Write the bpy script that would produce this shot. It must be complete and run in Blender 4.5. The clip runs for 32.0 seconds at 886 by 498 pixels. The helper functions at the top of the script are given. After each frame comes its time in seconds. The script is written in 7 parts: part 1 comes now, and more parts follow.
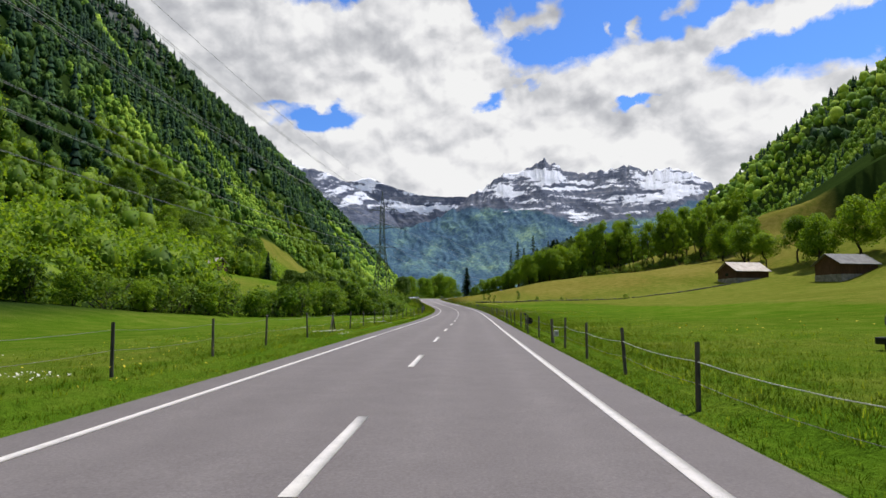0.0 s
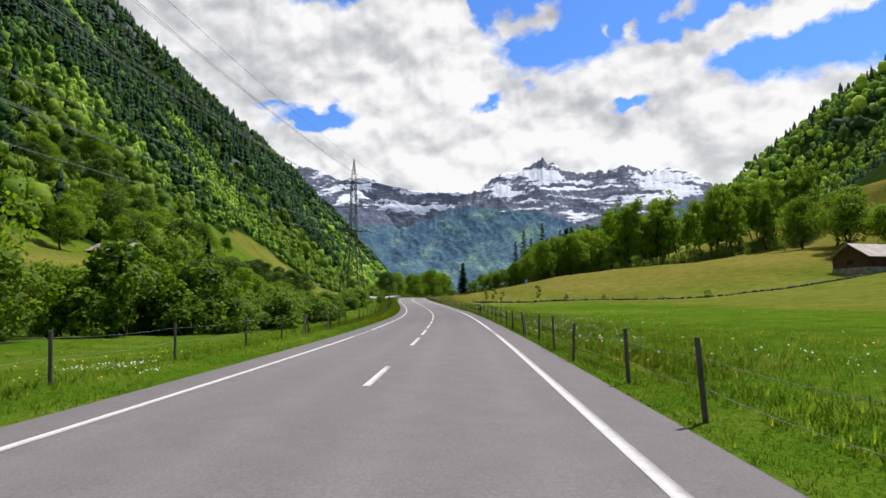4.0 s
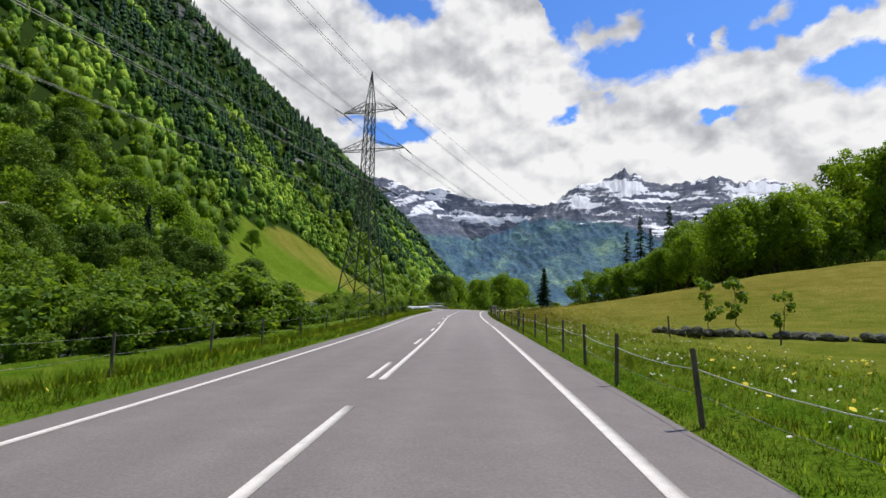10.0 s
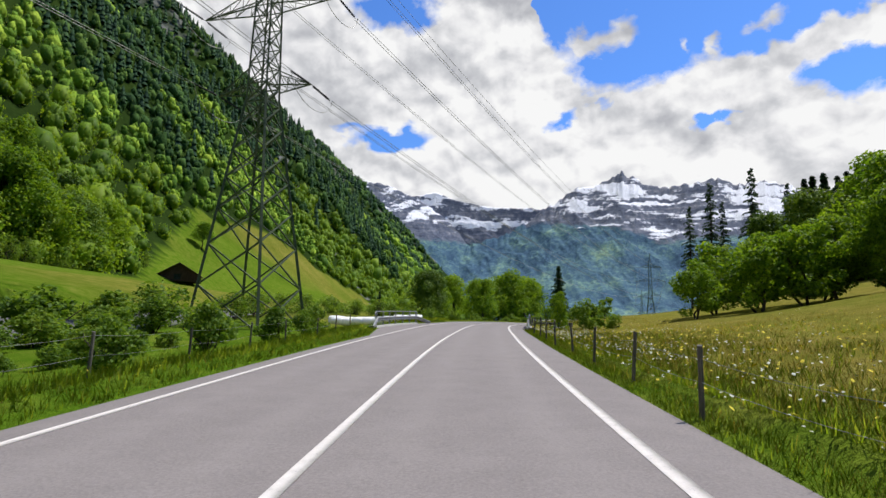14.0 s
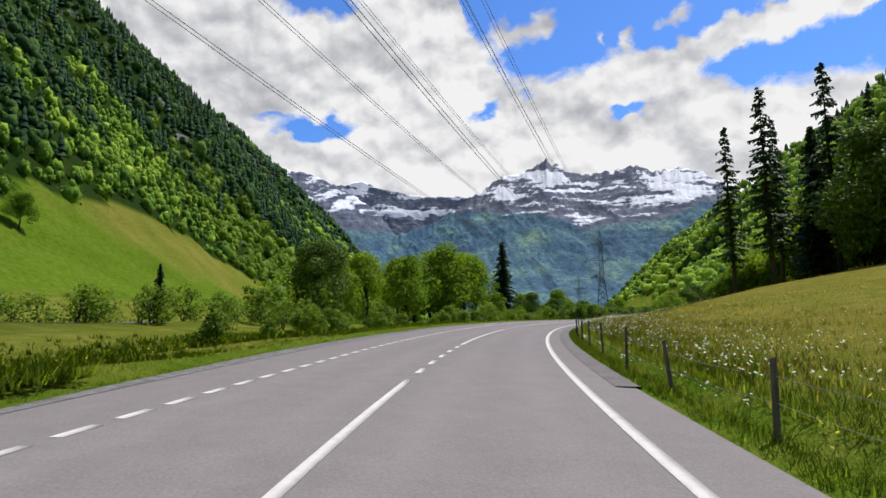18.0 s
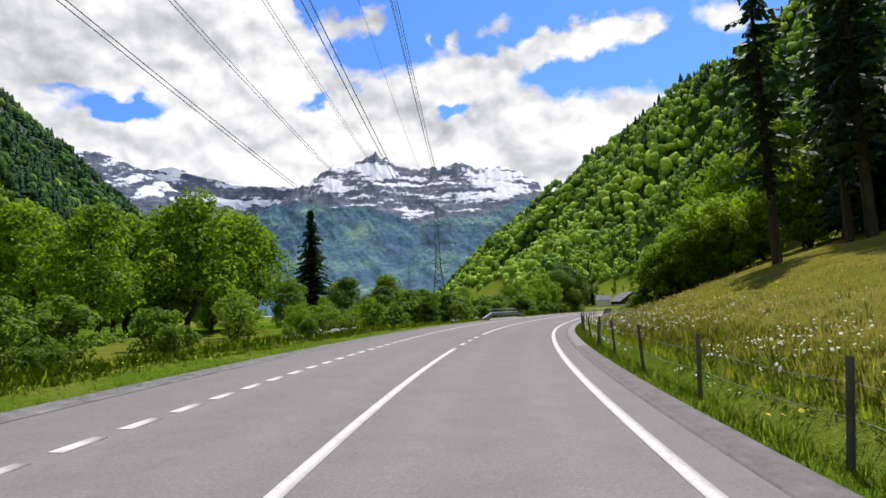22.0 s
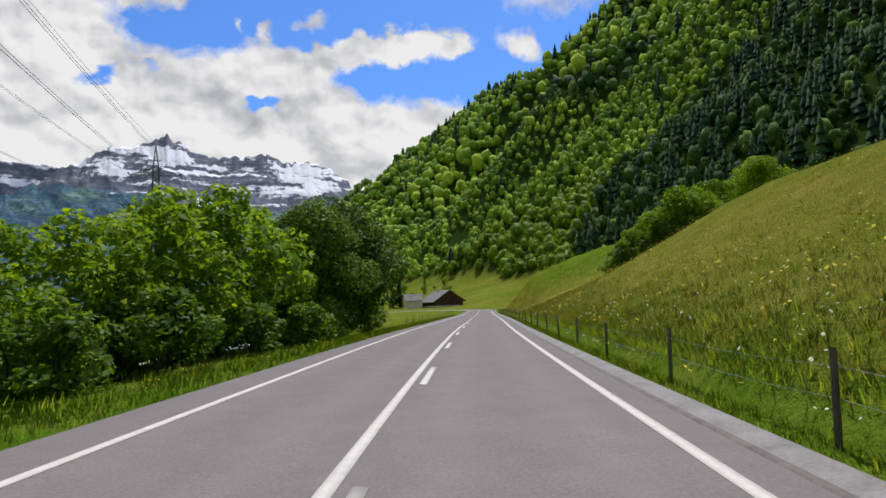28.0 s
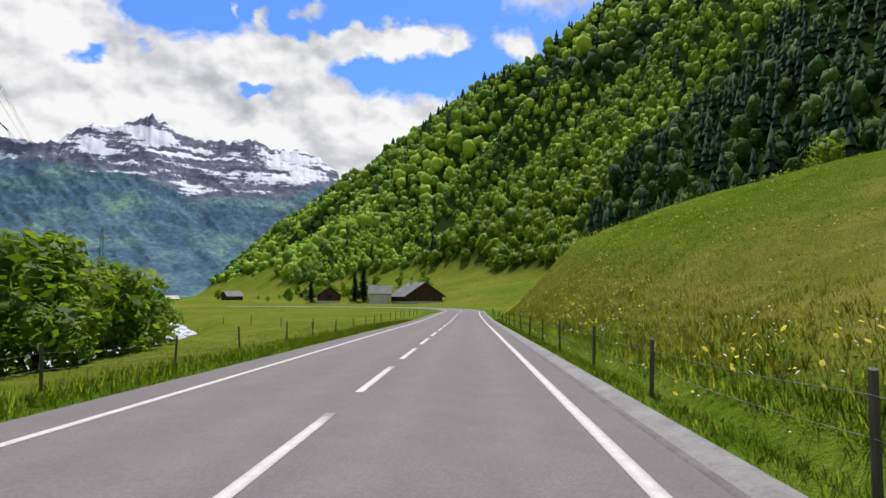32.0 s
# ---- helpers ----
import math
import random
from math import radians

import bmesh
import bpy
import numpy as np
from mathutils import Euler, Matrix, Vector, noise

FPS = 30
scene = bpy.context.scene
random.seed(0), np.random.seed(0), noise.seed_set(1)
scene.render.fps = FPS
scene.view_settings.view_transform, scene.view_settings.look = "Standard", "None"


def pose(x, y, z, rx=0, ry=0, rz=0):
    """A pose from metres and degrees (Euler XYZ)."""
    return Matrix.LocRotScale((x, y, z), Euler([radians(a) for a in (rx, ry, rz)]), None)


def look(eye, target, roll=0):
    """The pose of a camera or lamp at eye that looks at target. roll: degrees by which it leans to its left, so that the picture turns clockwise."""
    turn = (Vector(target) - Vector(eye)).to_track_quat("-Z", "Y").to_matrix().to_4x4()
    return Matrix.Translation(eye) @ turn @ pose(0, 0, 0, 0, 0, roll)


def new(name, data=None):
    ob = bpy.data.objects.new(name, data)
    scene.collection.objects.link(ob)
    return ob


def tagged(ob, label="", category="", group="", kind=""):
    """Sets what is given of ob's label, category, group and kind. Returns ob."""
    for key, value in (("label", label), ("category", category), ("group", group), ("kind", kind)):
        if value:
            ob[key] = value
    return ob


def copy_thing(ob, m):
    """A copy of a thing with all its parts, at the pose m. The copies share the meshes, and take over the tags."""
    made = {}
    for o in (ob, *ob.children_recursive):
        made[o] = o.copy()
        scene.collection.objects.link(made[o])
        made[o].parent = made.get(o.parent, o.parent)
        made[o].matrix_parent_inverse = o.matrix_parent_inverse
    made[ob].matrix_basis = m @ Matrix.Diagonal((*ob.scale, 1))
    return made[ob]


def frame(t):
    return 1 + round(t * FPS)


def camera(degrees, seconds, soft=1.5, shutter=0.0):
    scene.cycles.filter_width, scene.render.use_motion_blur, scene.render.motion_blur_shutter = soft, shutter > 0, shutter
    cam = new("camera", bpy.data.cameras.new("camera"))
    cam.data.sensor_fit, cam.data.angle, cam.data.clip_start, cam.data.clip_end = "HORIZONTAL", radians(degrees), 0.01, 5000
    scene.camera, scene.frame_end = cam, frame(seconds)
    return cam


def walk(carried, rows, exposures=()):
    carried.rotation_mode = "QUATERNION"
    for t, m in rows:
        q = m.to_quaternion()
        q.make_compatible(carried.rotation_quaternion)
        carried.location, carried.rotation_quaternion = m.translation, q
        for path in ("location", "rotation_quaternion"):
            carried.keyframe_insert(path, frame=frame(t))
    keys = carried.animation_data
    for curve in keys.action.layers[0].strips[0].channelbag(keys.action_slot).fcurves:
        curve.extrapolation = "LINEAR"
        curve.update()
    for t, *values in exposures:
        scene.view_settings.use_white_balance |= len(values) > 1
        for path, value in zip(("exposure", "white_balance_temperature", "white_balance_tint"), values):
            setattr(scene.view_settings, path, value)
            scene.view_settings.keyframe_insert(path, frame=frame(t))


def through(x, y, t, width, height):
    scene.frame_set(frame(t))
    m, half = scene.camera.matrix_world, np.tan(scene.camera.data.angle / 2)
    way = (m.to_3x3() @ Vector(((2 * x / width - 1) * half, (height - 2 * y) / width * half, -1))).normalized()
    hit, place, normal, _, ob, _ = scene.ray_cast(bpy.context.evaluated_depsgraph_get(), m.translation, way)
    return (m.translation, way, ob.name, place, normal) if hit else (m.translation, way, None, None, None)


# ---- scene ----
cam = camera(75.0, 32.0)
PATH = [
    (0, (0.00, 0.00, 1.450), (-0.00, 19.89, 3.549), -0.40),
    (0.5, (0.35, 7.50, 1.511), (0.38, 27.39, 3.603), -0.49),
    (1, (0.71, 15.01, 1.569), (0.77, 34.90, 3.655), -0.54),
    (1.5, (1.09, 22.50, 1.627), (1.19, 42.40, 3.711), -0.53),
    (2, (1.48, 30.00, 1.686), (1.61, 49.89, 3.780), -0.53),
    (2.5, (1.88, 37.49, 1.749), (2.01, 57.38, 3.863), -0.43),
    (3, (2.28, 44.98, 1.817), (2.40, 64.87, 3.948), -0.32),
    (3.5, (2.66, 52.47, 1.892), (2.76, 72.36, 4.024), -0.25),
    (4, (3.05, 59.96, 1.976), (3.15, 79.85, 4.103), -0.19),
    (4.5, (3.42, 67.45, 2.071), (3.38, 87.33, 4.245), -0.07),
    (5, (3.71, 74.94, 2.178), (3.47, 94.81, 4.422), 0.08),
    (5.5, (3.93, 82.43, 2.298), (3.49, 102.30, 4.579), 0.21),
    (6, (4.08, 89.93, 2.429), (3.49, 109.79, 4.731), 0.30),
    (6.5, (4.18, 97.43, 2.570), (3.47, 117.28, 4.886), 0.40),
    (7, (4.24, 104.93, 2.719), (3.40, 124.78, 5.057), 0.54),
    (7.5, (4.24, 112.44, 2.878), (3.22, 132.27, 5.242), 0.74),
    (8, (4.15, 119.94, 3.048), (2.89, 139.76, 5.444), 1.03),
    (8.5, (3.97, 127.44, 3.231), (2.41, 147.23, 5.665), 1.33),
    (9, (3.66, 134.95, 3.427), (1.78, 154.71, 5.899), 1.58),
    (9.5, (3.24, 142.45, 3.636), (1.03, 162.17, 6.142), 1.69),
    (10, (2.70, 149.95, 3.858), (0.24, 169.64, 6.394), 1.79),
    (10.5, (2.08, 157.45, 4.091), (-0.55, 177.11, 6.659), 1.81),
    (11, (1.41, 164.95, 4.336), (-1.27, 184.60, 6.929), 1.75),
    (11.5, (0.74, 172.46, 4.591), (-1.96, 192.10, 7.210), 1.66),
    (12, (0.06, 179.97, 4.857), (-2.62, 199.61, 7.495), 1.60),
    (12.5, (-0.60, 187.48, 5.135), (-3.22, 207.13, 7.807), 1.54),
    (13, (-1.24, 194.99, 5.426), (-3.79, 214.64, 8.150), 1.44),
    (13.5, (-1.85, 202.51, 5.727), (-4.31, 222.17, 8.484), 1.34),
    (14, (-2.41, 210.03, 6.034), (-4.76, 229.70, 8.789), 1.21),
    (14.5, (-2.94, 217.56, 6.339), (-5.15, 237.25, 9.055), 0.99),
    (15, (-3.40, 225.09, 6.637), (-5.44, 244.80, 9.312), 0.77),
    (15.5, (-3.78, 232.62, 6.921), (-5.58, 252.36, 9.554), 0.57),
    (16, (-4.07, 240.16, 7.185), (-5.62, 259.93, 9.771), 0.38),
    (16.5, (-4.25, 247.70, 7.432), (-5.48, 267.49, 9.981), 0.12),
    (17, (-4.31, 255.23, 7.662), (-5.18, 275.05, 10.178), -0.17),
    (17.5, (-4.21, 262.76, 7.873), (-4.64, 282.60, 10.350), -0.49),
    (18, (-3.92, 270.28, 8.063), (-3.79, 290.13, 10.487), -0.93),
    (18.5, (-3.40, 277.78, 8.227), (-2.57, 297.62, 10.572), -1.38),
    (19, (-2.59, 285.25, 8.365), (-1.01, 305.06, 10.621), -1.74),
    (19.5, (-1.51, 292.67, 8.480), (0.83, 312.42, 10.666), -2.01),
    (20, (-0.15, 300.05, 8.576), (2.89, 319.70, 10.725), -2.21),
    (20.5, (1.46, 307.37, 8.659), (5.13, 326.92, 10.801), -2.35),
    (21, (3.30, 314.64, 8.732), (7.64, 334.05, 10.866), -2.45),
    (21.5, (5.42, 321.83, 8.794), (10.52, 341.05, 10.895), -2.47),
    (22, (7.82, 328.92, 8.843), (13.73, 347.92, 10.891), -2.52),
    (22.5, (10.53, 335.90, 8.878), (17.27, 354.63, 10.871), -2.60),
    (23, (13.54, 342.76, 8.895), (21.08, 361.18, 10.849), -2.72),
    (23.5, (16.82, 349.48, 8.897), (25.05, 367.61, 10.818), -2.73),
    (24, (20.33, 356.09, 8.884), (29.11, 373.96, 10.762), -2.65),
    (24.5, (24.02, 362.60, 8.857), (33.22, 380.25, 10.699), -2.58),
    (25, (27.84, 369.02, 8.821), (37.40, 386.49, 10.643), -2.62),
    (25.5, (31.79, 375.36, 8.778), (41.69, 392.65, 10.594), -2.65),
    (26, (35.87, 381.63, 8.731), (46.15, 398.69, 10.544), -2.64),
    (26.5, (40.10, 387.78, 8.685), (50.89, 404.52, 10.499), -2.63),
    (27, (44.54, 393.79, 8.642), (55.84, 410.19, 10.461), -2.64),
    (27.5, (49.11, 399.69, 8.600), (60.68, 415.90, 10.418), -2.54),
    (28, (53.75, 405.54, 8.555), (65.50, 421.62, 10.370), -2.39),
    (28.5, (58.46, 411.33, 8.505), (70.38, 427.29, 10.301), -2.01),
    (29, (63.23, 417.07, 8.448), (75.33, 432.90, 10.218), -1.56),
    (29.5, (68.06, 422.77, 8.382), (80.28, 438.51, 10.123), -1.23),
    (30, (72.93, 428.45, 8.308), (85.21, 444.14, 10.032), -0.89),
    (30.5, (77.81, 434.11, 8.227), (90.11, 449.79, 9.941), -0.48),
    (31, (82.68, 439.78, 8.141), (94.94, 455.49, 9.836), -0.18),
    (31.5, (87.54, 445.47, 8.052), (99.71, 461.25, 9.744), -0.08),
    (32, (92.37, 451.19, 7.962), (104.46, 467.02, 9.656), 0.12),
]
walk(cam, [(t, look(eye, target, roll)) for t, eye, target, roll in PATH], [(0, -0.07), (2, -0.05), (5, 0.05), (8, -0.1), (10, -0.05), (13, 0.0), (18, -0.08), (20, -0.05), (22, 0.12), (24, 0.1), (25, -0.06), (28, -0.16), (29, 0.12), (30, 0.0), (31, 0.18), (32, 0.0)])

# ---- world: sky with broken cloud ahead, one sun ----
SUN_AZ, SUN_EL = 50.0, 61.0          # degrees; azimuth clockwise from +y


def math_node(tree, op, a, b=None, c=None, clamp=False):
    n = tree.nodes.new("ShaderNodeMath")
    n.operation, n.use_clamp = op, clamp
    for i, v in enumerate((a, b, c)):
        if v is None:
            continue
        if isinstance(v, (int, float)):
            n.inputs[i].default_value = v
        else:
            tree.links.new(v, n.inputs[i])
    return n.outputs[0]


def noise_node(tree, vec, scale, detail=4.0, rough=0.55, dist=0.0):
    n = tree.nodes.new("ShaderNodeTexNoise")
    n.inputs["Scale"].default_value, n.inputs["Detail"].default_value = scale, detail
    n.inputs["Roughness"].default_value, n.inputs["Distortion"].default_value = rough, dist
    if vec is not None:
        tree.links.new(vec, n.inputs["Vector"])
    return n.outputs["Fac"]


def ramp_node(tree, fac, stops):
    n = tree.nodes.new("ShaderNodeValToRGB")
    e = n.color_ramp.elements
    while len(e) < len(stops):
        e.new(0.5)
    for el, (p, c) in zip(e, stops):
        el.position, el.color = p, (*c, 1.0) if len(c) == 3 else c
    tree.links.new(fac, n.inputs[0])
    return n.outputs[0]


def mix_node(tree, fac, a, b, blend="MIX"):
    n = tree.nodes.new("ShaderNodeMix")
    n.data_type, n.blend_type = "RGBA", blend
    for sock, v in ((n.inputs[0], fac), (n.inputs[6], a), (n.inputs[7], b)):
        if isinstance(v, (int, float)):
            sock.default_value = v
        elif isinstance(v, tuple):
            sock.default_value = (*v, 1.0)
        else:
            tree.links.new(v, sock)
    return n.outputs[2]


def build_world():
    world = bpy.data.worlds.new("sky")
    scene.world = world
    world.use_nodes = True
    tr = world.node_tree
    tr.nodes.clear()
    sky = tr.nodes.new("ShaderNodeTexSky")
    sky.sky_type, sky.sun_disc = "NISHITA", False
    sky.sun_elevation, sky.sun_rotation = radians(SUN_EL), radians(SUN_AZ)
    sky.air_density, sky.dust_density, sky.ozone_density = 1.0, 0.4, 2.5
    geo = tr.nodes.new("ShaderNodeTexCoord")
    sep = tr.nodes.new("ShaderNodeSeparateXYZ")
    tr.links.new(geo.outputs["Generated"], sep.inputs[0])
    x, y, z = sep.outputs
    az = math_node(tr, "MULTIPLY", math_node(tr, "ARCTAN2", x, y), 57.29578)
    el = math_node(tr, "MULTIPLY", math_node(tr, "ARCSINE", z), 57.29578)
    flat = tr.nodes.new("ShaderNodeCombineXYZ")
    tr.links.new(az, flat.inputs[0])
    tr.links.new(math_node(tr, "MULTIPLY", el, 1.25), flat.inputs[1])
    v = flat.outputs[0]
    # crinkled azimuth and elevation
    az = math_node(tr, "ADD", az, math_node(tr, "MULTIPLY", math_node(tr, "SUBTRACT", noise_node(tr, v, 0.30, 6.0, 0.55, 0.2), 0.5), 5.0))
    el = math_node(tr, "ADD", el, math_node(tr, "MULTIPLY", math_node(tr, "SUBTRACT", noise_node(tr, v, 0.36, 6.0, 0.55, 0.2), 0.5), 3.6))
    # upper edge of the closed cloud deck: elevation by azimuth
    edge = [(-60, 60), (-2, 52), (1.2, 38), (2.6, 29), (4.0, 26.6), (6.1, 24.6), (7.6, 23.2), (11.3, 22.8), (14, 23.3), (17, 23.9), (19.5, 24.2), (22, 23.6),
            (24.4, 22.6), (26.3, 21.0), (29.2, 19.6), (33, 19.5), (37.4, 19.1), (41.4, 18.6), (50, 18), (75, 17), (90, 17)]
    rim = ramp_node(tr, math_node(tr, "MULTIPLY", math_node(tr, "ADD", az, 60.0), 1 / 150), [((a + 60) / 150, (e / 60, e / 60, e / 60)) for a, e in edge])
    cover = math_node(tr, "MULTIPLY", math_node(tr, "SUBTRACT", math_node(tr, "MULTIPLY", rim, 60.0), el), 0.55)
    cover = math_node(tr, "MINIMUM", math_node(tr, "MAXIMUM", cover, -0.75), 0.75)
    # loose clouds (+) and holes (-): azimuth, elevation, half width, half height, tilt, weight
    loose = [(6.7, 26.9, 1.7, 1.2, 0, 1.3), (10.5, 27.5, 2.3, 1.3, 15, 1.3), (17.1, 25.7, 0.55, 0.6, 0, 0.9), (19.3, 25.5, 0.75, 0.9, 0, 1.1), (24.0, 26.5, 1.9, 0.7, 15, 1.1),
             (26.6, 23.7, 5.2, 1.15, 12, 1.75), (33.6, 24.7, 4.8, 1.15, 2, 1.75), (38.6, 24.5, 1.6, 0.5, -10, 1.0), (45.2, 23.8, 2.3, 1.0, -25, 1.25), (52, 30, 8, 3, 10, 1.3), (15, 33, 6, 2, 5, 1.2),
             (-12.2, 18.4, 3.2, 1.0, 4, -2.2), (-17.0, 19.4, 2.2, 0.5, 0, -0.9), (18.9, 19.2, 1.7, 0.6, 0, -1.7), (4.6, 20.3, 1.7, 0.6, 20, -1.2), (-12.2, 30.2, 4.0, 1.5, 0, -2.0), (9, 21.4, 1.6, 0.4, 0, -0.8)]
    for a, e, wa, we, lean, k in loose:
        c, sn = math.cos(radians(lean)), math.sin(radians(lean))
        da, de = math_node(tr, "SUBTRACT", az, float(a)), math_node(tr, "SUBTRACT", el, float(e))
        p = math_node(tr, "ADD", math_node(tr, "MULTIPLY", da, c / wa), math_node(tr, "MULTIPLY", de, sn / wa))
        q = math_node(tr, "ADD", math_node(tr, "MULTIPLY", da, -sn / we), math_node(tr, "MULTIPLY", de, c / we))
        r2 = math_node(tr, "ADD", math_node(tr, "MULTIPLY", p, p), math_node(tr, "MULTIPLY", q, q))
        spot_ = math_node(tr, "MULTIPLY", math_node(tr, "POWER", 2.718, math_node(tr, "MULTIPLY", r2, -0.85)), float(k))
        cover = math_node(tr, "ADD", cover, spot_)
    cover = math_node(tr, "ADD", cover, math_node(tr, "MULTIPLY", math_node(tr, "SUBTRACT", noise_node(tr, v, 0.7, 6.0, 0.58), 0.5), 0.8))
    mask = math_node(tr, "MULTIPLY", math_node(tr, "ADD", cover, 0.34), 1.5, clamp=True)
    # billows, lit from above and the right, with grey undersides
    def shifted(dx, dy):
        n = tr.nodes.new("ShaderNodeVectorMath")
        n.operation = "ADD"
        tr.links.new(v, n.inputs[0])
        n.inputs[1].default_value = (dx, dy, 0)
        return n.outputs[0]
    lit = math_node(tr, "SUBTRACT", noise_node(tr, v, 0.11, 4.0, 0.45, 0.25), noise_node(tr, shifted(0.9, 2.4), 0.11, 4.0, 0.45, 0.25))
    puff = math_node(tr, "SUBTRACT", noise_node(tr, v, 0.30, 5.0, 0.5, 0.2), noise_node(tr, shifted(0.4, 1.0), 0.30, 5.0, 0.5, 0.2))
    broad = math_node(tr, "SUBTRACT", noise_node(tr, v, 0.055, 3.0, 0.5), 0.5)
    high = math_node(tr, "MULTIPLY", math_node(tr, "SUBTRACT", el, 19.0), -0.010)
    body = math_node(tr, "ADD", math_node(tr, "ADD", math_node(tr, "MULTIPLY", lit, 1.15), math_node(tr, "MULTIPLY", puff, 0.8)), math_node(tr, "ADD", math_node(tr, "MULTIPLY", broad, 0.75), high))
    body = math_node(tr, "ADD", body, 0.56)
    tone = ramp_node(tr, body, [(0.20, (0.50, 0.51, 0.55)), (0.38, (0.68, 0.69, 0.72)), (0.52, (0.88, 0.88, 0.90)), (0.64, (1.02, 1.02, 1.02))])
    bg_sky, bg_cloud = tr.nodes.new("ShaderNodeBackground"), tr.nodes.new("ShaderNodeBackground")
    tint = mix_node(tr, 1.0, sky.outputs[0], (0.58, 0.96, 1.55), "MULTIPLY")
    tr.links.new(tint, bg_sky.inputs[0])
    bg_sky.inputs[1].default_value = 0.115
    tr.links.new(tone, bg_cloud.inputs[0])
    bg_cloud.inputs[1].default_value = 0.92
    mixer, out = tr.nodes.new("ShaderNodeMixShader"), tr.nodes.new("ShaderNodeOutputWorld")
    tr.links.new(mask, mixer.inputs[0])
    tr.links.new(bg_sky.outputs[0], mixer.inputs[1])
    tr.links.new(bg_cloud.outputs[0], mixer.inputs[2])
    tr.links.new(mixer.outputs[0], out.inputs[0])


build_world()
sun = new("sun", bpy.data.lights.new("sun", "SUN"))
sun.data.energy, sun.data.angle, sun.data.color = 4.8, radians(0.53), (1.0, 0.95, 0.87)
sun.matrix_world = look((0, 0, 300), Vector((0, 0, 300)) - Vector((math.sin(radians(SUN_AZ)) * math.cos(radians(SUN_EL)),
                   math.cos(radians(SUN_AZ)) * math.cos(radians(SUN_EL)), math.sin(radians(SUN_EL)))))


# ---- materials ----
def material(name, rough=0.8, metal=0.0, spec=0.3):
    m = bpy.data.materials.new(name)
    m.use_nodes = True
    tr = m.node_tree
    b = tr.nodes["Principled BSDF"]
    b.inputs["Roughness"].default_value, b.inputs["Metallic"].default_value = rough, metal
    b.inputs["Specular IOR Level"].default_value = spec
    return m, tr, b


def coords(tr, kind="Object"):
    return tr.nodes.new("ShaderNodeTexCoord").outputs[kind]


def world_pos(tr):
    return tr.nodes.new("ShaderNodeNewGeometry").outputs["Position"]


def island(tr):
    return tr.nodes.new("ShaderNodeNewGeometry").outputs["Random Per Island"]


def bump(tr, b, height, strength=0.4, dist=0.02):
    n = tr.nodes.new("ShaderNodeBump")
    n.inputs["Strength"].default_value, n.inputs["Distance"].default_value = strength, dist
    tr.links.new(height, n.inputs["Height"])
    tr.links.new(n.outputs[0], b.inputs["Normal"])


def attr(tr, name):
    n = tr.nodes.new("ShaderNodeAttribute")
    n.attribute_name = name
    return n.outputs["Fac"]


def mat_mottled(name, dark, light, scale, rough=0.8, metal=0.0, bump_s=0.3, fine=8.0, spec=0.3, kind="pos"):
    m, tr, b = material(name, rough, metal, spec)
    v = world_pos(tr) if kind == "pos" else coords(tr)
    n1, n2 = noise_node(tr, v, scale, 5.0), noise_node(tr, v, scale * fine, 4.0)
    f = math_node(tr, "ADD", math_node(tr, "MULTIPLY", n1, 0.6), math_node(tr, "MULTIPLY", n2, 0.4))
    tr.links.new(ramp_node(tr, f, [(0.33, dark), (0.67, light)]), b.inputs["Base Color"])
    bump(tr, b, n2, bump_s)
    return m


def mat_asphalt():
    m, tr, b = material("asphalt", 0.9, 0, 0.22)
    v = world_pos(tr)
    grain, patch, wide = noise_node(tr, v, 30.0, 5.0, 0.8), noise_node(tr, v, 1.6, 5.0, 0.6), noise_node(tr, v, 0.05, 2.0)
    track = attr(tr, "track")
    f = math_node(tr, "ADD", math_node(tr, "MULTIPLY", grain, 0.50), math_node(tr, "MULTIPLY", patch, 0.13))
    f = math_node(tr, "ADD", f, math_node(tr, "MULTIPLY", wide, 0.10))
    f = math_node(tr, "ADD", f, math_node(tr, "MULTIPLY", track, 0.035))
    f = math_node(tr, "ADD", f, math_node(tr, "ADD", math_node(tr, "MULTIPLY", attr(tr, "pale"), 0.10), 0.125))
    col = ramp_node(tr, f, [(0.30, (0.100, 0.087, 0.085)), (0.5, (0.166, 0.146, 0.141)), (0.70, (0.270, 0.242, 0.231))])
    tr.links.new(col, b.inputs["Base Color"])
    bump(tr, b, grain, 0.35, 0.01)
    return m


def mat_paint():
    m, tr, b = material("road_paint", 0.75, 0, 0.3)
    v = world_pos(tr)
    worn, grain = noise_node(tr, v, 5.0, 6.0, 0.65), noise_node(tr, v, 60.0, 3.0, 0.7)
    f = math_node(tr, "ADD", math_node(tr, "MULTIPLY", worn, 0.55), math_node(tr, "MULTIPLY", grain, 0.45))
    tr.links.new(ramp_node(tr, f, [(0.32, (0.34, 0.32, 0.31)), (0.42, (0.56, 0.525, 0.49)), (0.6, (0.66, 0.62, 0.58))]), b.inputs["Base Color"])
    bump(tr, b, grain, 0.2, 0.01)
    return m


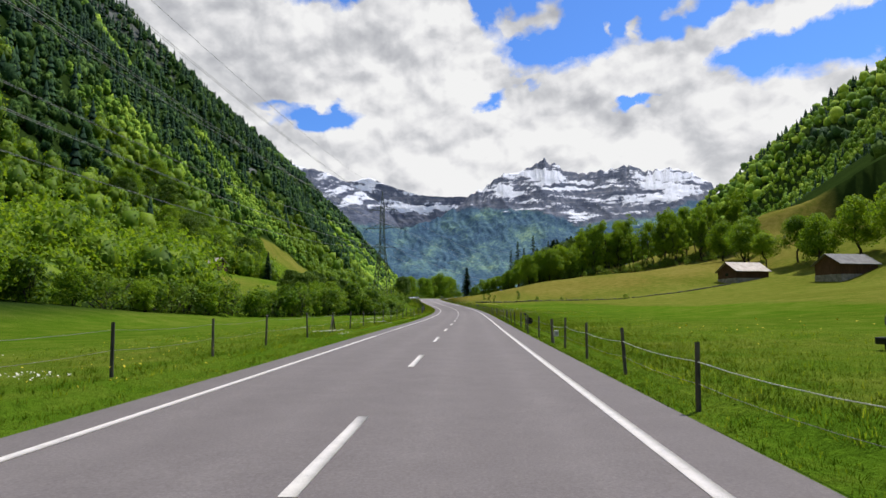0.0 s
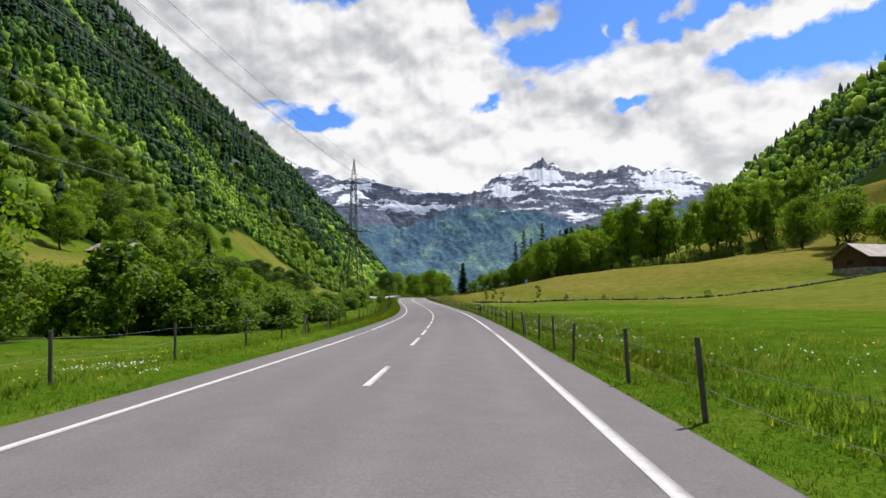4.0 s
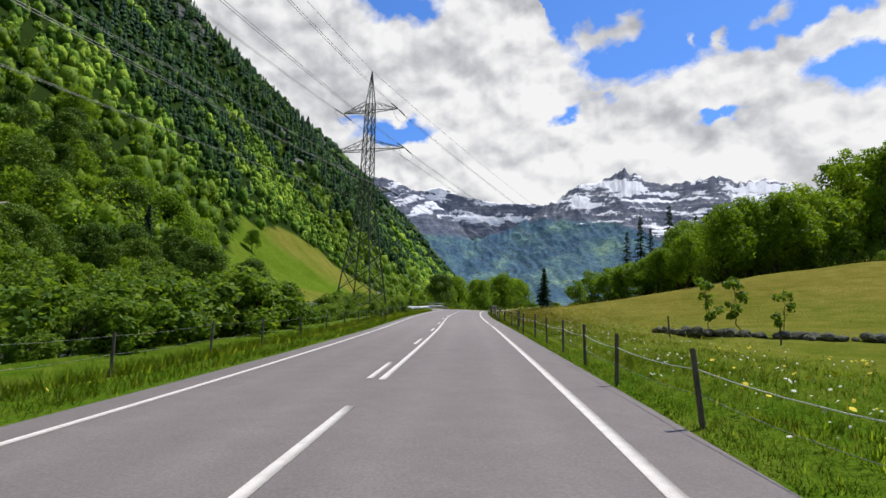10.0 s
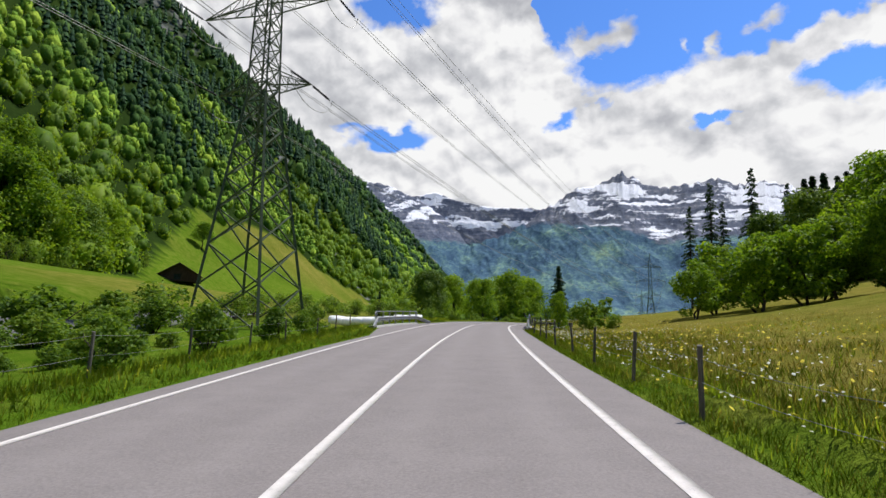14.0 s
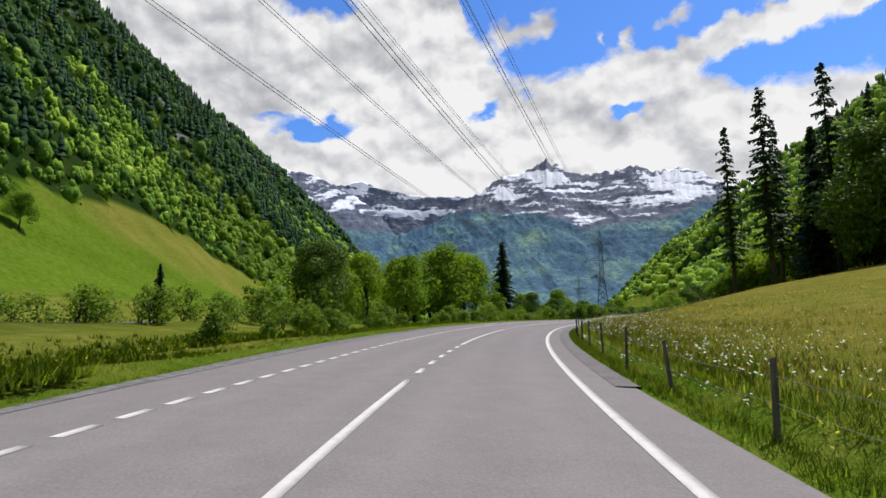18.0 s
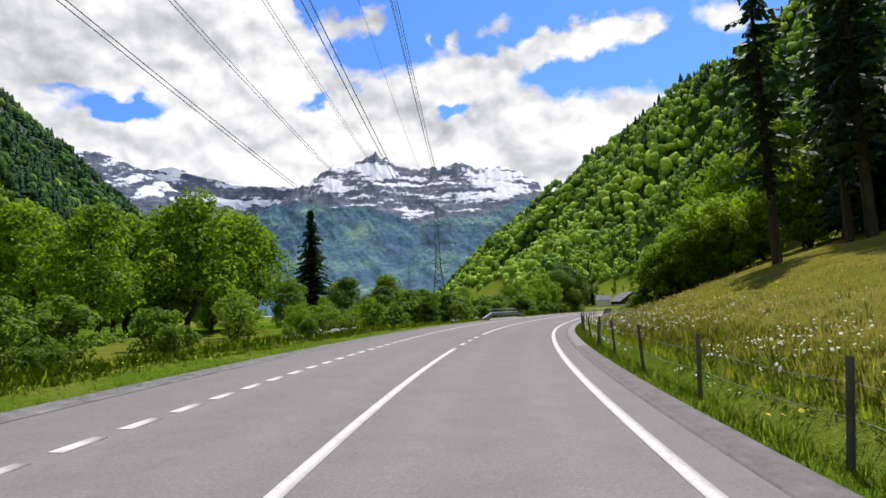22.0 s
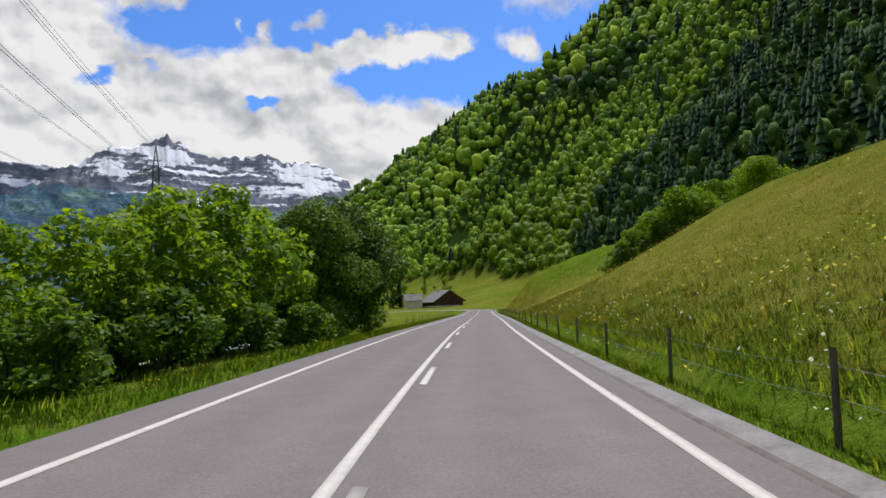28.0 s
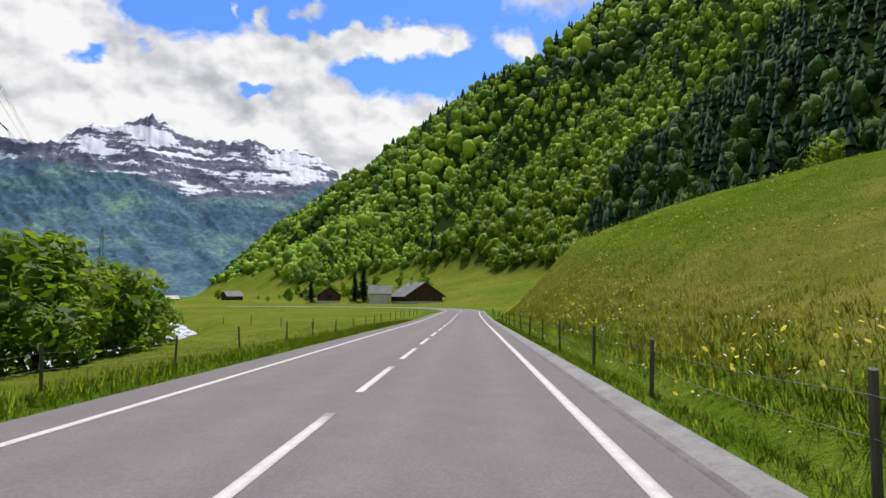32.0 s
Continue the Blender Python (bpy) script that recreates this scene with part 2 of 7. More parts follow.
def mat_ground():
    """Meadow, drier hay meadow, woodland floor and bare rock, by what grows where."""
    m, tr, b = material("meadow_ground", 1.0, 0, 0.0)
    v = world_pos(tr)
    n_s, n_m, n_l = noise_node(tr, v, 7.0, 5.0, 0.7), noise_node(tr, v, 0.55, 5.0, 0.6), noise_node(tr, v, 0.045, 4.0)
    f = math_node(tr, "ADD", math_node(tr, "MULTIPLY", n_s, 0.45), math_node(tr, "ADD", math_node(tr, "MULTIPLY", n_m, 0.3), math_node(tr, "MULTIPLY", n_l, 0.25)))
    lush = ramp_node(tr, f, [(0.34, (0.046, 0.092, 0.006)), (0.5, (0.076, 0.146, 0.009)), (0.66, (0.126, 0.206, 0.016))])
    hay = ramp_node(tr, f, [(0.34, (0.118, 0.112, 0.016)), (0.5, (0.190, 0.168, 0.033)), (0.66, (0.29, 0.240, 0.066))])
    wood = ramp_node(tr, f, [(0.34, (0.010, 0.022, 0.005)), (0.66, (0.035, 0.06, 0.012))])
    rock = ramp_node(tr, f, [(0.36, (0.07, 0.075, 0.07)), (0.64, (0.22, 0.22, 0.20))])
    dry = math_node(tr, "ADD", attr(tr, "dry"), math_node(tr, "MULTIPLY", math_node(tr, "SUBTRACT", n_m, 0.5), 0.9), clamp=True)
    col = mix_node(tr, dry, lush, hay)
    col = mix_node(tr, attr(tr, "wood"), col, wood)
    stone = math_node(tr, "MULTIPLY", math_node(tr, "SUBTRACT", math_node(tr, "ADD", attr(tr, "rock"), math_node(tr, "MULTIPLY", n_l, 0.6)), 0.75), 6.0, clamp=True)
    col = mix_node(tr, stone, col, rock)
    tr.links.new(col, b.inputs["Base Color"])
    bump(tr, b, math_node(tr, "ADD", n_s, n_m), 0.9, 0.12)
    return m


def mat_leaf(name, dark, mid, light, through=0.45, scale=0.06):
    m = bpy.data.materials.new(name)
    m.use_nodes = True
    tr = m.node_tree
    b = tr.nodes["Principled BSDF"]
    b.inputs["Roughness"].default_value, b.inputs["Specular IOR Level"].default_value = 0.6, 0.2
    v = world_pos(tr)
    rnd = tr.nodes.new("ShaderNodeObjectInfo").outputs["Random"]
    f = math_node(tr, "ADD", math_node(tr, "MULTIPLY", island(tr), 0.45), math_node(tr, "MULTIPLY", noise_node(tr, v, scale, 3.0), 0.40))
    f = math_node(tr, "ADD", f, math_node(tr, "MULTIPLY", rnd, 0.22))
    col = ramp_node(tr, f, [(0.26, dark), (0.52, mid), (0.80, light)])
    tr.links.new(col, b.inputs["Base Color"])
    t = tr.nodes.new("ShaderNodeBsdfTranslucent")
    tr.links.new(mix_node(tr, 1.0, col, (1.35, 1.25, 0.55), "MULTIPLY"), t.inputs[0])
    mixer, out = tr.nodes.new("ShaderNodeMixShader"), tr.nodes["Material Output"]
    mixer.inputs[0].default_value = through
    tr.links.new(b.outputs[0], mixer.inputs[1])
    tr.links.new(t.outputs[0], mixer.inputs[2])
    tr.links.new(mixer.outputs[0], out.inputs[0])
    return m


def mat_woods(name, dark, mid, light):
    """Far crowns: lumpy, with leaf-sized relief."""
    m, tr, b = material(name, 0.85, 0, 0.1)
    v = world_pos(tr)
    n1, n2, n3 = noise_node(tr, v, 0.012, 3.0), noise_node(tr, v, 0.9, 4.0, 0.7), noise_node(tr, v, 0.25, 3.0)
    f = math_node(tr, "ADD", math_node(tr, "MULTIPLY", island(tr), 0.30), math_node(tr, "MULTIPLY", n1, 0.50))
    f = math_node(tr, "ADD", f, math_node(tr, "MULTIPLY", n2, 0.24))
    tr.links.new(ramp_node(tr, f, [(0.36, dark), (0.53, mid), (0.68, light)]), b.inputs["Base Color"])
    bump(tr, b, math_node(tr, "ADD", n2, n3), 0.8, 0.7)
    return m


def mat_range():
    """High mountains: woods at the foot, bare rock, and snow lying on the ledges."""
    m, tr, b = material("hazy_rock_and_snow", 0.9, 0, 0.1)
    v = world_pos(tr)
    stretch = tr.nodes.new("ShaderNodeVectorMath")
    stretch.operation = "MULTIPLY"
    tr.links.new(v, stretch.inputs[0])
    stretch.inputs[1].default_value = (0.22, 0.22, 2.2)
    band, n_big = noise_node(tr, stretch.outputs[0], 0.011, 7.0, 0.62, 0.5), noise_node(tr, v, 0.0042, 5.0)
    n_fine, n_tree = noise_node(tr, v, 0.026, 8.0, 0.70), noise_node(tr, v, 0.035, 6.0, 0.75)
    snow = math_node(tr, "ADD", attr(tr, "snow"), math_node(tr, "MULTIPLY", math_node(tr, "SUBTRACT", band, 0.5), 2.9))
    snow = math_node(tr, "ADD", snow, math_node(tr, "MULTIPLY", math_node(tr, "SUBTRACT", n_fine, 0.5), 2.3))
    snow = math_node(tr, "MULTIPLY", math_node(tr, "SUBTRACT", snow, 0.38), 4.0, clamp=True)
    # distance haze is put into the blue of the rock and woods colours
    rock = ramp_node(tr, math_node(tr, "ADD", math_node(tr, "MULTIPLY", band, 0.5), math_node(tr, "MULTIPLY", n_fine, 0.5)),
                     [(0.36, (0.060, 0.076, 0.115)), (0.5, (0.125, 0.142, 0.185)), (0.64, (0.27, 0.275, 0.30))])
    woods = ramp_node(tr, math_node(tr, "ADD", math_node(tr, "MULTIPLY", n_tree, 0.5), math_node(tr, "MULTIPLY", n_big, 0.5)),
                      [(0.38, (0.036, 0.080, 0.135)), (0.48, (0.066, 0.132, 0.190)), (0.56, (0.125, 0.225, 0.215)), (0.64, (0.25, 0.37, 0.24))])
    line = math_node(tr, "ADD", attr(tr, "high"), math_node(tr, "MULTIPLY", math_node(tr, "SUBTRACT", n_fine, 0.5), 0.5))
    high = math_node(tr, "MULTIPLY", math_node(tr, "SUBTRACT", line, 0.5), 6.0, clamp=True)
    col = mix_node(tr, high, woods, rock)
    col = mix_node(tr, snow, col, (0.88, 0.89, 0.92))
    tr.links.new(col, b.inputs["Base Color"])
    bump(tr, b, math_node(tr, "ADD", math_node(tr, "MULTIPLY", n_fine, 1.0), math_node(tr, "MULTIPLY", n_tree, 0.6)), 0.7, 14.0)
    return m


def mat_water():
    m, tr, b = material("river_water", 0.12, 0, 0.5)
    v = world_pos(tr)
    st = tr.nodes.new("ShaderNodeVectorMath")
    st.operation = "MULTIPLY"
    tr.links.new(v, st.inputs[0])
    st.inputs[1].default_value = (1.4, 0.55, 1.0)
    n1, n2 = noise_node(tr, st.outputs[0], 0.9, 6.0, 0.7, 0.8), noise_node(tr, st.outputs[0], 4.0, 4.0, 0.7)
    foam = math_node(tr, "MULTIPLY", math_node(tr, "SUBTRACT", math_node(tr, "ADD", math_node(tr, "MULTIPLY", n1, 0.7), math_node(tr, "MULTIPLY", n2, 0.3)), 0.43), 9.0, clamp=True)
    tr.links.new(mix_node(tr, foam, (0.10, 0.14, 0.14), (0.78, 0.80, 0.82)), b.inputs["Base Color"])
    tr.links.new(math_node(tr, "ADD", 0.1, math_node(tr, "MULTIPLY", foam, 0.7)), b.inputs["Roughness"])
    bump(tr, b, math_node(tr, "ADD", n1, n2), 0.8, 0.2)
    return m


def mat_wood(name, dark, light, scale=3.0):
    m, tr, b = material(name, 0.85, 0, 0.2)
    v = coords(tr)
    st = tr.nodes.new("ShaderNodeVectorMath")
    st.operation = "MULTIPLY"
    tr.links.new(v, st.inputs[0])
    st.inputs[1].default_value = (1.0, 1.0, 0.12)
    g, n = noise_node(tr, st.outputs[0], scale * 4, 5.0, 0.65), noise_node(tr, v, scale * 0.4, 3.0)
    rnd = tr.nodes.new("ShaderNodeObjectInfo").outputs["Random"]
    f = math_node(tr, "ADD", math_node(tr, "MULTIPLY", g, 0.55), math_node(tr, "ADD", math_node(tr, "MULTIPLY", n, 0.3), math_node(tr, "MULTIPLY", rnd, 0.15)))
    tr.links.new(ramp_node(tr, f, [(0.33, dark), (0.66, light)]), b.inputs["Base Color"])
    bump(tr, b, g, 0.5, 0.01)
    return m


ASPHALT, PAINT, GROUND, RANGE, WATER = mat_asphalt(), mat_paint(), mat_ground(), mat_range(), mat_water()
LEAF = mat_leaf("broad_leaves", (0.062, 0.138, 0.010), (0.160, 0.282, 0.018), (0.29, 0.415, 0.032), 0.5)
LEAF_SHRUB = mat_leaf("shrub_leaves", (0.055, 0.118, 0.012), (0.125, 0.225, 0.024), (0.23, 0.33, 0.050), 0.5)
# darker than the broad leaves: shade of backlit crowns is put into this colour
LEAF_MAPLE_SHADE = mat_leaf("shaded_maple_leaves", (0.036, 0.084, 0.010), (0.088, 0.168, 0.016), (0.18, 0.275, 0.028), 0.26)
NEEDLE = mat_leaf("spruce_needles", (0.009, 0.028, 0.010), (0.019, 0.052, 0.016), (0.040, 0.082, 0.022), 0.2)
GRASS = mat_leaf("grass_blades", (0.105, 0.190, 0.012), (0.165, 0.260, 0.018), (0.28, 0.340, 0.050), 0.8, 0.3)
HAY = mat_leaf("seeding_grass", (0.225, 0.200, 0.042), (0.300, 0.258, 0.070), (0.42, 0.35, 0.13), 0.8, 0.3)
WOODS = mat_woods("woodland_crowns", (0.060, 0.132, 0.016), (0.170, 0.295, 0.024), (0.350, 0.470, 0.044))
# mixed wood; its dark green also carries shade lying on the slopes
WOODS_MIXED_SHADE = mat_woods("mixed_and_shaded_crowns", (0.016, 0.046, 0.014), (0.042, 0.098, 0.018), (0.115, 0.195, 0.030))
WOODS_DARK = mat_woods("conifer_crowns", (0.012, 0.036, 0.018), (0.024, 0.060, 0.025), (0.048, 0.10, 0.032))
BARK = mat_wood("bark", (0.018, 0.015, 0.012), (0.075, 0.062, 0.048), 2.0)
POST_WOOD = mat_wood("post_wood", (0.045, 0.042, 0.036), (0.16, 0.145, 0.12), 6.0)
BARN_WOOD = mat_wood("barn_wood", (0.030, 0.017, 0.012), (0.115, 0.062, 0.042), 1.2)
STEEL = mat_mottled("galvanised_steel", (0.17, 0.18, 0.185), (0.34, 0.345, 0.35), 3.0, 0.55, 0.7, 0.08, 6.0, 0.5)
PYLON_STEEL = mat_mottled("green_painted_steel", (0.040, 0.062, 0.036), (0.105, 0.135, 0.075), 0.8, 0.6, 0.2, 0.1, 6.0, 0.4)
WIRE = mat_mottled("wire", (0.20, 0.20, 0.19), (0.36, 0.36, 0.34), 2.0, 0.5, 0.6, 0.0)
ROPE = mat_mottled("white_fence_tape", (0.55, 0.57, 0.50), (0.75, 0.76, 0.70), 8.0, 0.7)
CONCRETE = mat_mottled("concrete", (0.28, 0.27, 0.25), (0.50, 0.49, 0.46), 1.5, 0.9, 0, 0.4, 10.0)
BITUMEN = mat_mottled("gutter_bitumen", (0.105, 0.092, 0.086), (0.205, 0.182, 0.170), 3.0, 0.9, 0, 0.4, 10.0)
GUTTER = mat_mottled("kerb_concrete", (0.17, 0.157, 0.150), (0.31, 0.292, 0.278), 2.0, 0.92, 0, 0.4, 12.0)
MOSSY = mat_mottled("mossy_stone", (0.030, 0.036, 0.020), (0.150, 0.150, 0.115), 2.5, 0.95, 0, 0.6, 6.0)
ROCK = mat_mottled("boulder_stone", (0.10, 0.10, 0.095), (0.40, 0.39, 0.37), 1.2, 0.9, 0, 0.6, 6.0)
GRAVEL = mat_mottled("gravel", (0.09, 0.085, 0.08), (0.26, 0.25, 0.235), 4.0, 0.95, 0, 0.8, 9.0)
PALE_GRAVEL = mat_mottled("pale_gravel", (0.16, 0.155, 0.12), (0.46, 0.44, 0.37), 3.0, 0.95, 0, 0.8, 9.0)
FILM = mat_mottled("white_bale_film", (0.88, 0.87, 0.85), (0.95, 0.94, 0.92), 2.5, 0.5, 0, 0.15, 5.0, 0.5)
ROOF_GREY = mat_mottled("grey_roof", (0.10, 0.098, 0.096), (0.24, 0.235, 0.23), 0.8, 0.75, 0, 0.4, 9.0)
ROOF_BROWN = mat_mottled("brown_tile_roof", (0.060, 0.042, 0.034), (0.19, 0.135, 0.105), 1.0, 0.8, 0, 0.4, 9.0)
ROOF_RUST = mat_mottled("rusty_sheet_roof", (0.24, 0.19, 0.15), (0.52, 0.46, 0.40), 0.7, 0.6, 0.1, 0.3, 8.0)
PLASTER = mat_mottled("white_plaster", (0.55, 0.53, 0.49), (0.76, 0.74, 0.70), 0.8, 0.9, 0, 0.2)
BLACK = mat_mottled("black_plastic", (0.008, 0.008, 0.009), (0.025, 0.025, 0.027), 3.0, 0.5)
DARK_GLASS = mat_mottled("window_glass", (0.012, 0.014, 0.016), (0.03, 0.035, 0.04), 1.0, 0.08, 0, 0.02, 2.0, 0.6)
PETAL_W = mat_mottled("white_petals", (0.54, 0.53, 0.38), (0.76, 0.75, 0.60), 5.0, 0.8, 0, 0.0)
PETAL_Y = mat_mottled("yellow_petals", (0.55, 0.42, 0.02), (0.80, 0.66, 0.05), 5.0, 0.8, 0, 0.0)


# ---- mesh helpers ----
def fast_mesh(name, verts, faces, mats, mat_index=None, smooth=False):
    """faces: an (n, 3) or (n, 4) array, or a list of such."""
    blocks = faces if isinstance(faces, list) else [faces]
    blocks = [np.asarray(f, np.int32) for f in blocks if len(f)]
    me = bpy.data.meshes.new(name)
    verts = np.asarray(verts, np.float32)
    me.vertices.add(len(verts))
    me.vertices.foreach_set("co", verts.ravel())
    loops = np.concatenate([f.ravel() for f in blocks])
    sizes = np.concatenate([np.full(len(f), f.shape[1], np.int32) for f in blocks])
    me.loops.add(len(loops))
    me.loops.foreach_set("vertex_index", loops)
    me.polygons.add(len(sizes))
    me.polygons.foreach_set("loop_start", np.concatenate([[0], np.cumsum(sizes)[:-1]]).astype(np.int32))
    me.polygons.foreach_set("loop_total", sizes)
    if mat_index is not None:
        me.polygons.foreach_set("material_index", np.asarray(mat_index, np.int32))
    if smooth:
        me.polygons.foreach_set("use_smooth", np.ones(len(sizes), bool))
    for mt in mats if isinstance(mats, (list, tuple)) else [mats]:
        me.materials.append(mt)
    me.update(calc_edges=True)
    return me


def lean_normals(me, normals):
    """Shading normals of a leafy surface."""
    me.polygons.foreach_set("use_smooth", np.ones(len(me.polygons), bool))
    a = me.attributes.new("custom_normal", "FLOAT_VECTOR", "POINT")
    a.data.foreach_set("vector", np.asarray(normals, np.float32).ravel())
    return me


def set_attr(me, name, values):
    a = me.attributes.new(name, "FLOAT", "POINT")
    a.data.foreach_set("value", np.asarray(values, np.float32))


def empty(name, m=None):
    ob = new(name)
    ob.empty_display_size = 0.3
    if m is not None:
        ob.matrix_basis = m
    return ob


def part(name, bm, mat, parent=None, label="", smooth=False):
    me = bpy.data.meshes.new(name)
    bm.to_mesh(me)
    bm.free()
    me.materials.append(mat)
    if smooth:
        me.polygons.foreach_set("use_smooth", np.ones(len(me.polygons), bool))
    ob = new(name, me)
    ob.parent = parent
    return tagged(ob, label) if label else ob


def mesh_part(name, me, parent=None, label=""):
    ob = new(name, me)
    ob.parent = parent
    return tagged(ob, label) if label else ob


def box(bm, lo, hi, m=None, bevel=0.0):
    r = bmesh.ops.create_cube(bm, size=1.0)
    lo, hi = Vector(lo), Vector(hi)
    mm = Matrix.Translation((lo + hi) / 2) @ Matrix.Diagonal((*(hi - lo), 1))
    bmesh.ops.transform(bm, matrix=(m or Matrix()) @ mm, verts=r["verts"])
    if bevel:
        edges = list({e for v in r["verts"] for e in v.link_edges})
        bmesh.ops.bevel(bm, geom=edges, offset=bevel, segments=1, affect="EDGES")


def bar(bm, a, b, r1, r2=None, sides=8):
    a, b = Vector(a), Vector(b)
    d = b - a
    m = Matrix.Translation((a + b) / 2) @ d.to_track_quat("Z", "Y").to_matrix().to_4x4()
    bmesh.ops.create_cone(bm, cap_ends=True, segments=sides, radius1=r1, radius2=r1 if r2 is None else r2, depth=d.length, matrix=m)


def angle_bar(bm, a, b, w):
    """A square-ish steel member from a to b."""
    a, b = Vector(a), Vector(b)
    d = b - a
    m = Matrix.Translation((a + b) / 2) @ d.to_track_quat("Z", "Y").to_matrix().to_4x4()
    r = bmesh.ops.create_cube(bm, size=1.0)
    bmesh.ops.transform(bm, matrix=m @ Matrix.Diagonal((w, w, d.length, 1)), verts=r["verts"])


# ---- the road's line: every 30 m from 60 m before the start ----
ROAD = np.array([
    (-4.09, -59.87, -0.23), (-2.79, -29.90, -0.11), (-1.48, 0.07, 0.01), (-0.14, 30.04, 0.25), (1.27, 60.01, 0.53),
    (2.23, 89.99, 0.97), (2.22, 119.99, 1.57), (0.85, 149.95, 2.36), (-1.38, 179.87, 3.37), (-4.00, 209.75, 4.54),
    (-5.59, 239.70, 5.71), (-5.66, 269.70, 6.62), (-2.03, 299.43, 7.18), (5.81, 328.37, 7.46), (18.02, 355.73, 7.52),
    (33.85, 381.20, 7.36), (51.88, 405.17, 7.16), (70.72, 428.52, 6.90), (90.05, 451.46, 6.53), (109.34, 474.43, 6.11),
    (128.64, 497.40, 5.69), (147.94, 520.37, 5.54), (167.23, 543.34, 5.39), (182.20, 569.19, 5.24), (188.41, 598.42, 5.09),
    (185.24, 628.12, 4.94), (172.99, 655.38, 4.79), (152.89, 677.48, 4.64)])
BANK = np.radians([-0.44, -0.44, -0.44, -0.39, 0.15, 1.04, 1.75, 1.36, 0.35, -1.41, -2.45, -2.66, -2.62, -1.42, 0.02, 0, 0, 0])  # every 40 m from -80


def spline(keys, x):
    """Catmull-Rom through evenly spaced keys; x in key steps."""
    x = np.clip(np.asarray(x, float), 0, len(keys) - 1.001)
    i = x.astype(int)
    t = (x - i)[..., None]
    k = np.concatenate([[2 * keys[0] - keys[1]], keys, [2 * keys[-1] - keys[-2]], [3 * keys[-1] - 2 * keys[-2]]])
    p0, p1, p2, p3 = k[i], k[i + 1], k[i + 2], k[i + 3]
    return 0.5 * (2 * p1 + (p2 - p0) * t + (2 * p0 - 5 * p1 + 4 * p2 - p3) * t**2 + (3 * p1 - p0 - 3 * p2 + p3) * t**3)


S_LO, S_HI = -58.0, 745.0
S_ALL = np.arange(S_LO, S_HI, 2.0)
C_ALL = spline(ROAD, (S_ALL + 60) / 30)
T_ALL = np.gradient(C_ALL[:, :2], axis=0)
T_ALL /= np.linalg.norm(T_ALL, axis=1, keepdims=True)


def centre(s):
    return np.stack([np.interp(s, S_ALL, C_ALL[:, i]) for i in range(3)], -1)


def heading(s):
    t = np.stack([np.interp(s, S_ALL, T_ALL[:, i]) for i in range(2)], -1)
    return t / np.linalg.norm(t, axis=-1, keepdims=True)


def bank(s):
    return np.interp(s, np.arange(len(BANK)) * 40.0 - 80.0, np.tan(BANK))


def on_road(s, u, up=0.0):
    """The place u metres right of the centre line at s metres along it, on the road's plane."""
    s, u = np.broadcast_arrays(np.asarray(s, float), np.asarray(u, float))
    c, t = centre(s), heading(s)
    return np.stack([c[..., 0] + u * t[..., 1], c[..., 1] - u * t[..., 0], c[..., 2] + u * bank(s) + up], -1)


def road_coords(x, y):
    """Metres along the road and to its right, for places in plan."""
    x, y = np.ravel(np.asarray(x, float)), np.ravel(np.asarray(y, float))
    s, u = np.empty(len(x)), np.empty(len(x))
    for k in range(0, len(x), 20000):
        xs, ys = x[k:k + 20000], y[k:k + 20000]
        d2 = (xs[:, None] - C_ALL[None, :, 0]) ** 2 + (ys[:, None] - C_ALL[None, :, 1]) ** 2
        i = d2.argmin(1)
        dx, dy = xs - C_ALL[i, 0], ys - C_ALL[i, 1]
        s[k:k + 20000] = S_ALL[i] + dx * T_ALL[i, 0] + dy * T_ALL[i, 1]
        u[k:k + 20000] = dx * T_ALL[i, 1] - dy * T_ALL[i, 0]
    return s, u


# edge of the asphalt right and left of the centre line
EDGE_S = [-60, 30, 240, 251, 264, 272, 293, 323, 368, 385, 420, 450, 490, 750]
EDGE_L = [-3.9, -3.85, -4.1, -5.85, -5.45, -5.1, -4.9, -4.65, -4.35, -4.2, -3.75, -3.85, -4.05, -4.05]
EDGE_R = 4.4
LINE_R = 3.40


def LINE_L(s):
    return np.interp(s, [30, 81, 96, 141, 186, 224, 262, 285, 306, 337, 382, 434, 472], [-2.95, -2.82, -2.86, -2.98, -3.28, -3.34, -3.40, -2.8, -2.58, -2.53, -2.58, -2.68, -2.9])


def edge_left(s):
    return np.interp(s, EDGE_S, EDGE_L)


# ---- relief ----
def waves(x, y, seed, size, octaves=4):
    """Smooth value noise, about -1 to 1, with features of the given size in metres."""
    out, amp, tot = np.zeros(np.shape(x)), 1.0, 0.0
    for k in range(octaves):
        g = np.random.default_rng(seed * 31 + k).uniform(-1, 1, (64, 64))
        fx, fy = np.asarray(x) / size * 2**k, np.asarray(y) / size * 2**k
        ix, iy = np.floor(fx).astype(int), np.floor(fy).astype(int)
        tx, ty = fx - ix, fy - iy
        tx, ty = tx * tx * (3 - 2 * tx), ty * ty * (3 - 2 * ty)
        a, b_ = g[ix % 64, iy % 64], g[(ix + 1) % 64, iy % 64]
        c, d = g[ix % 64, (iy + 1) % 64], g[(ix + 1) % 64, (iy + 1) % 64]
        out += amp * ((a * (1 - tx) + b_ * tx) * (1 - ty) + (c * (1 - tx) + d * tx) * ty)
        tot += amp
        amp *= 0.5
    return out / tot


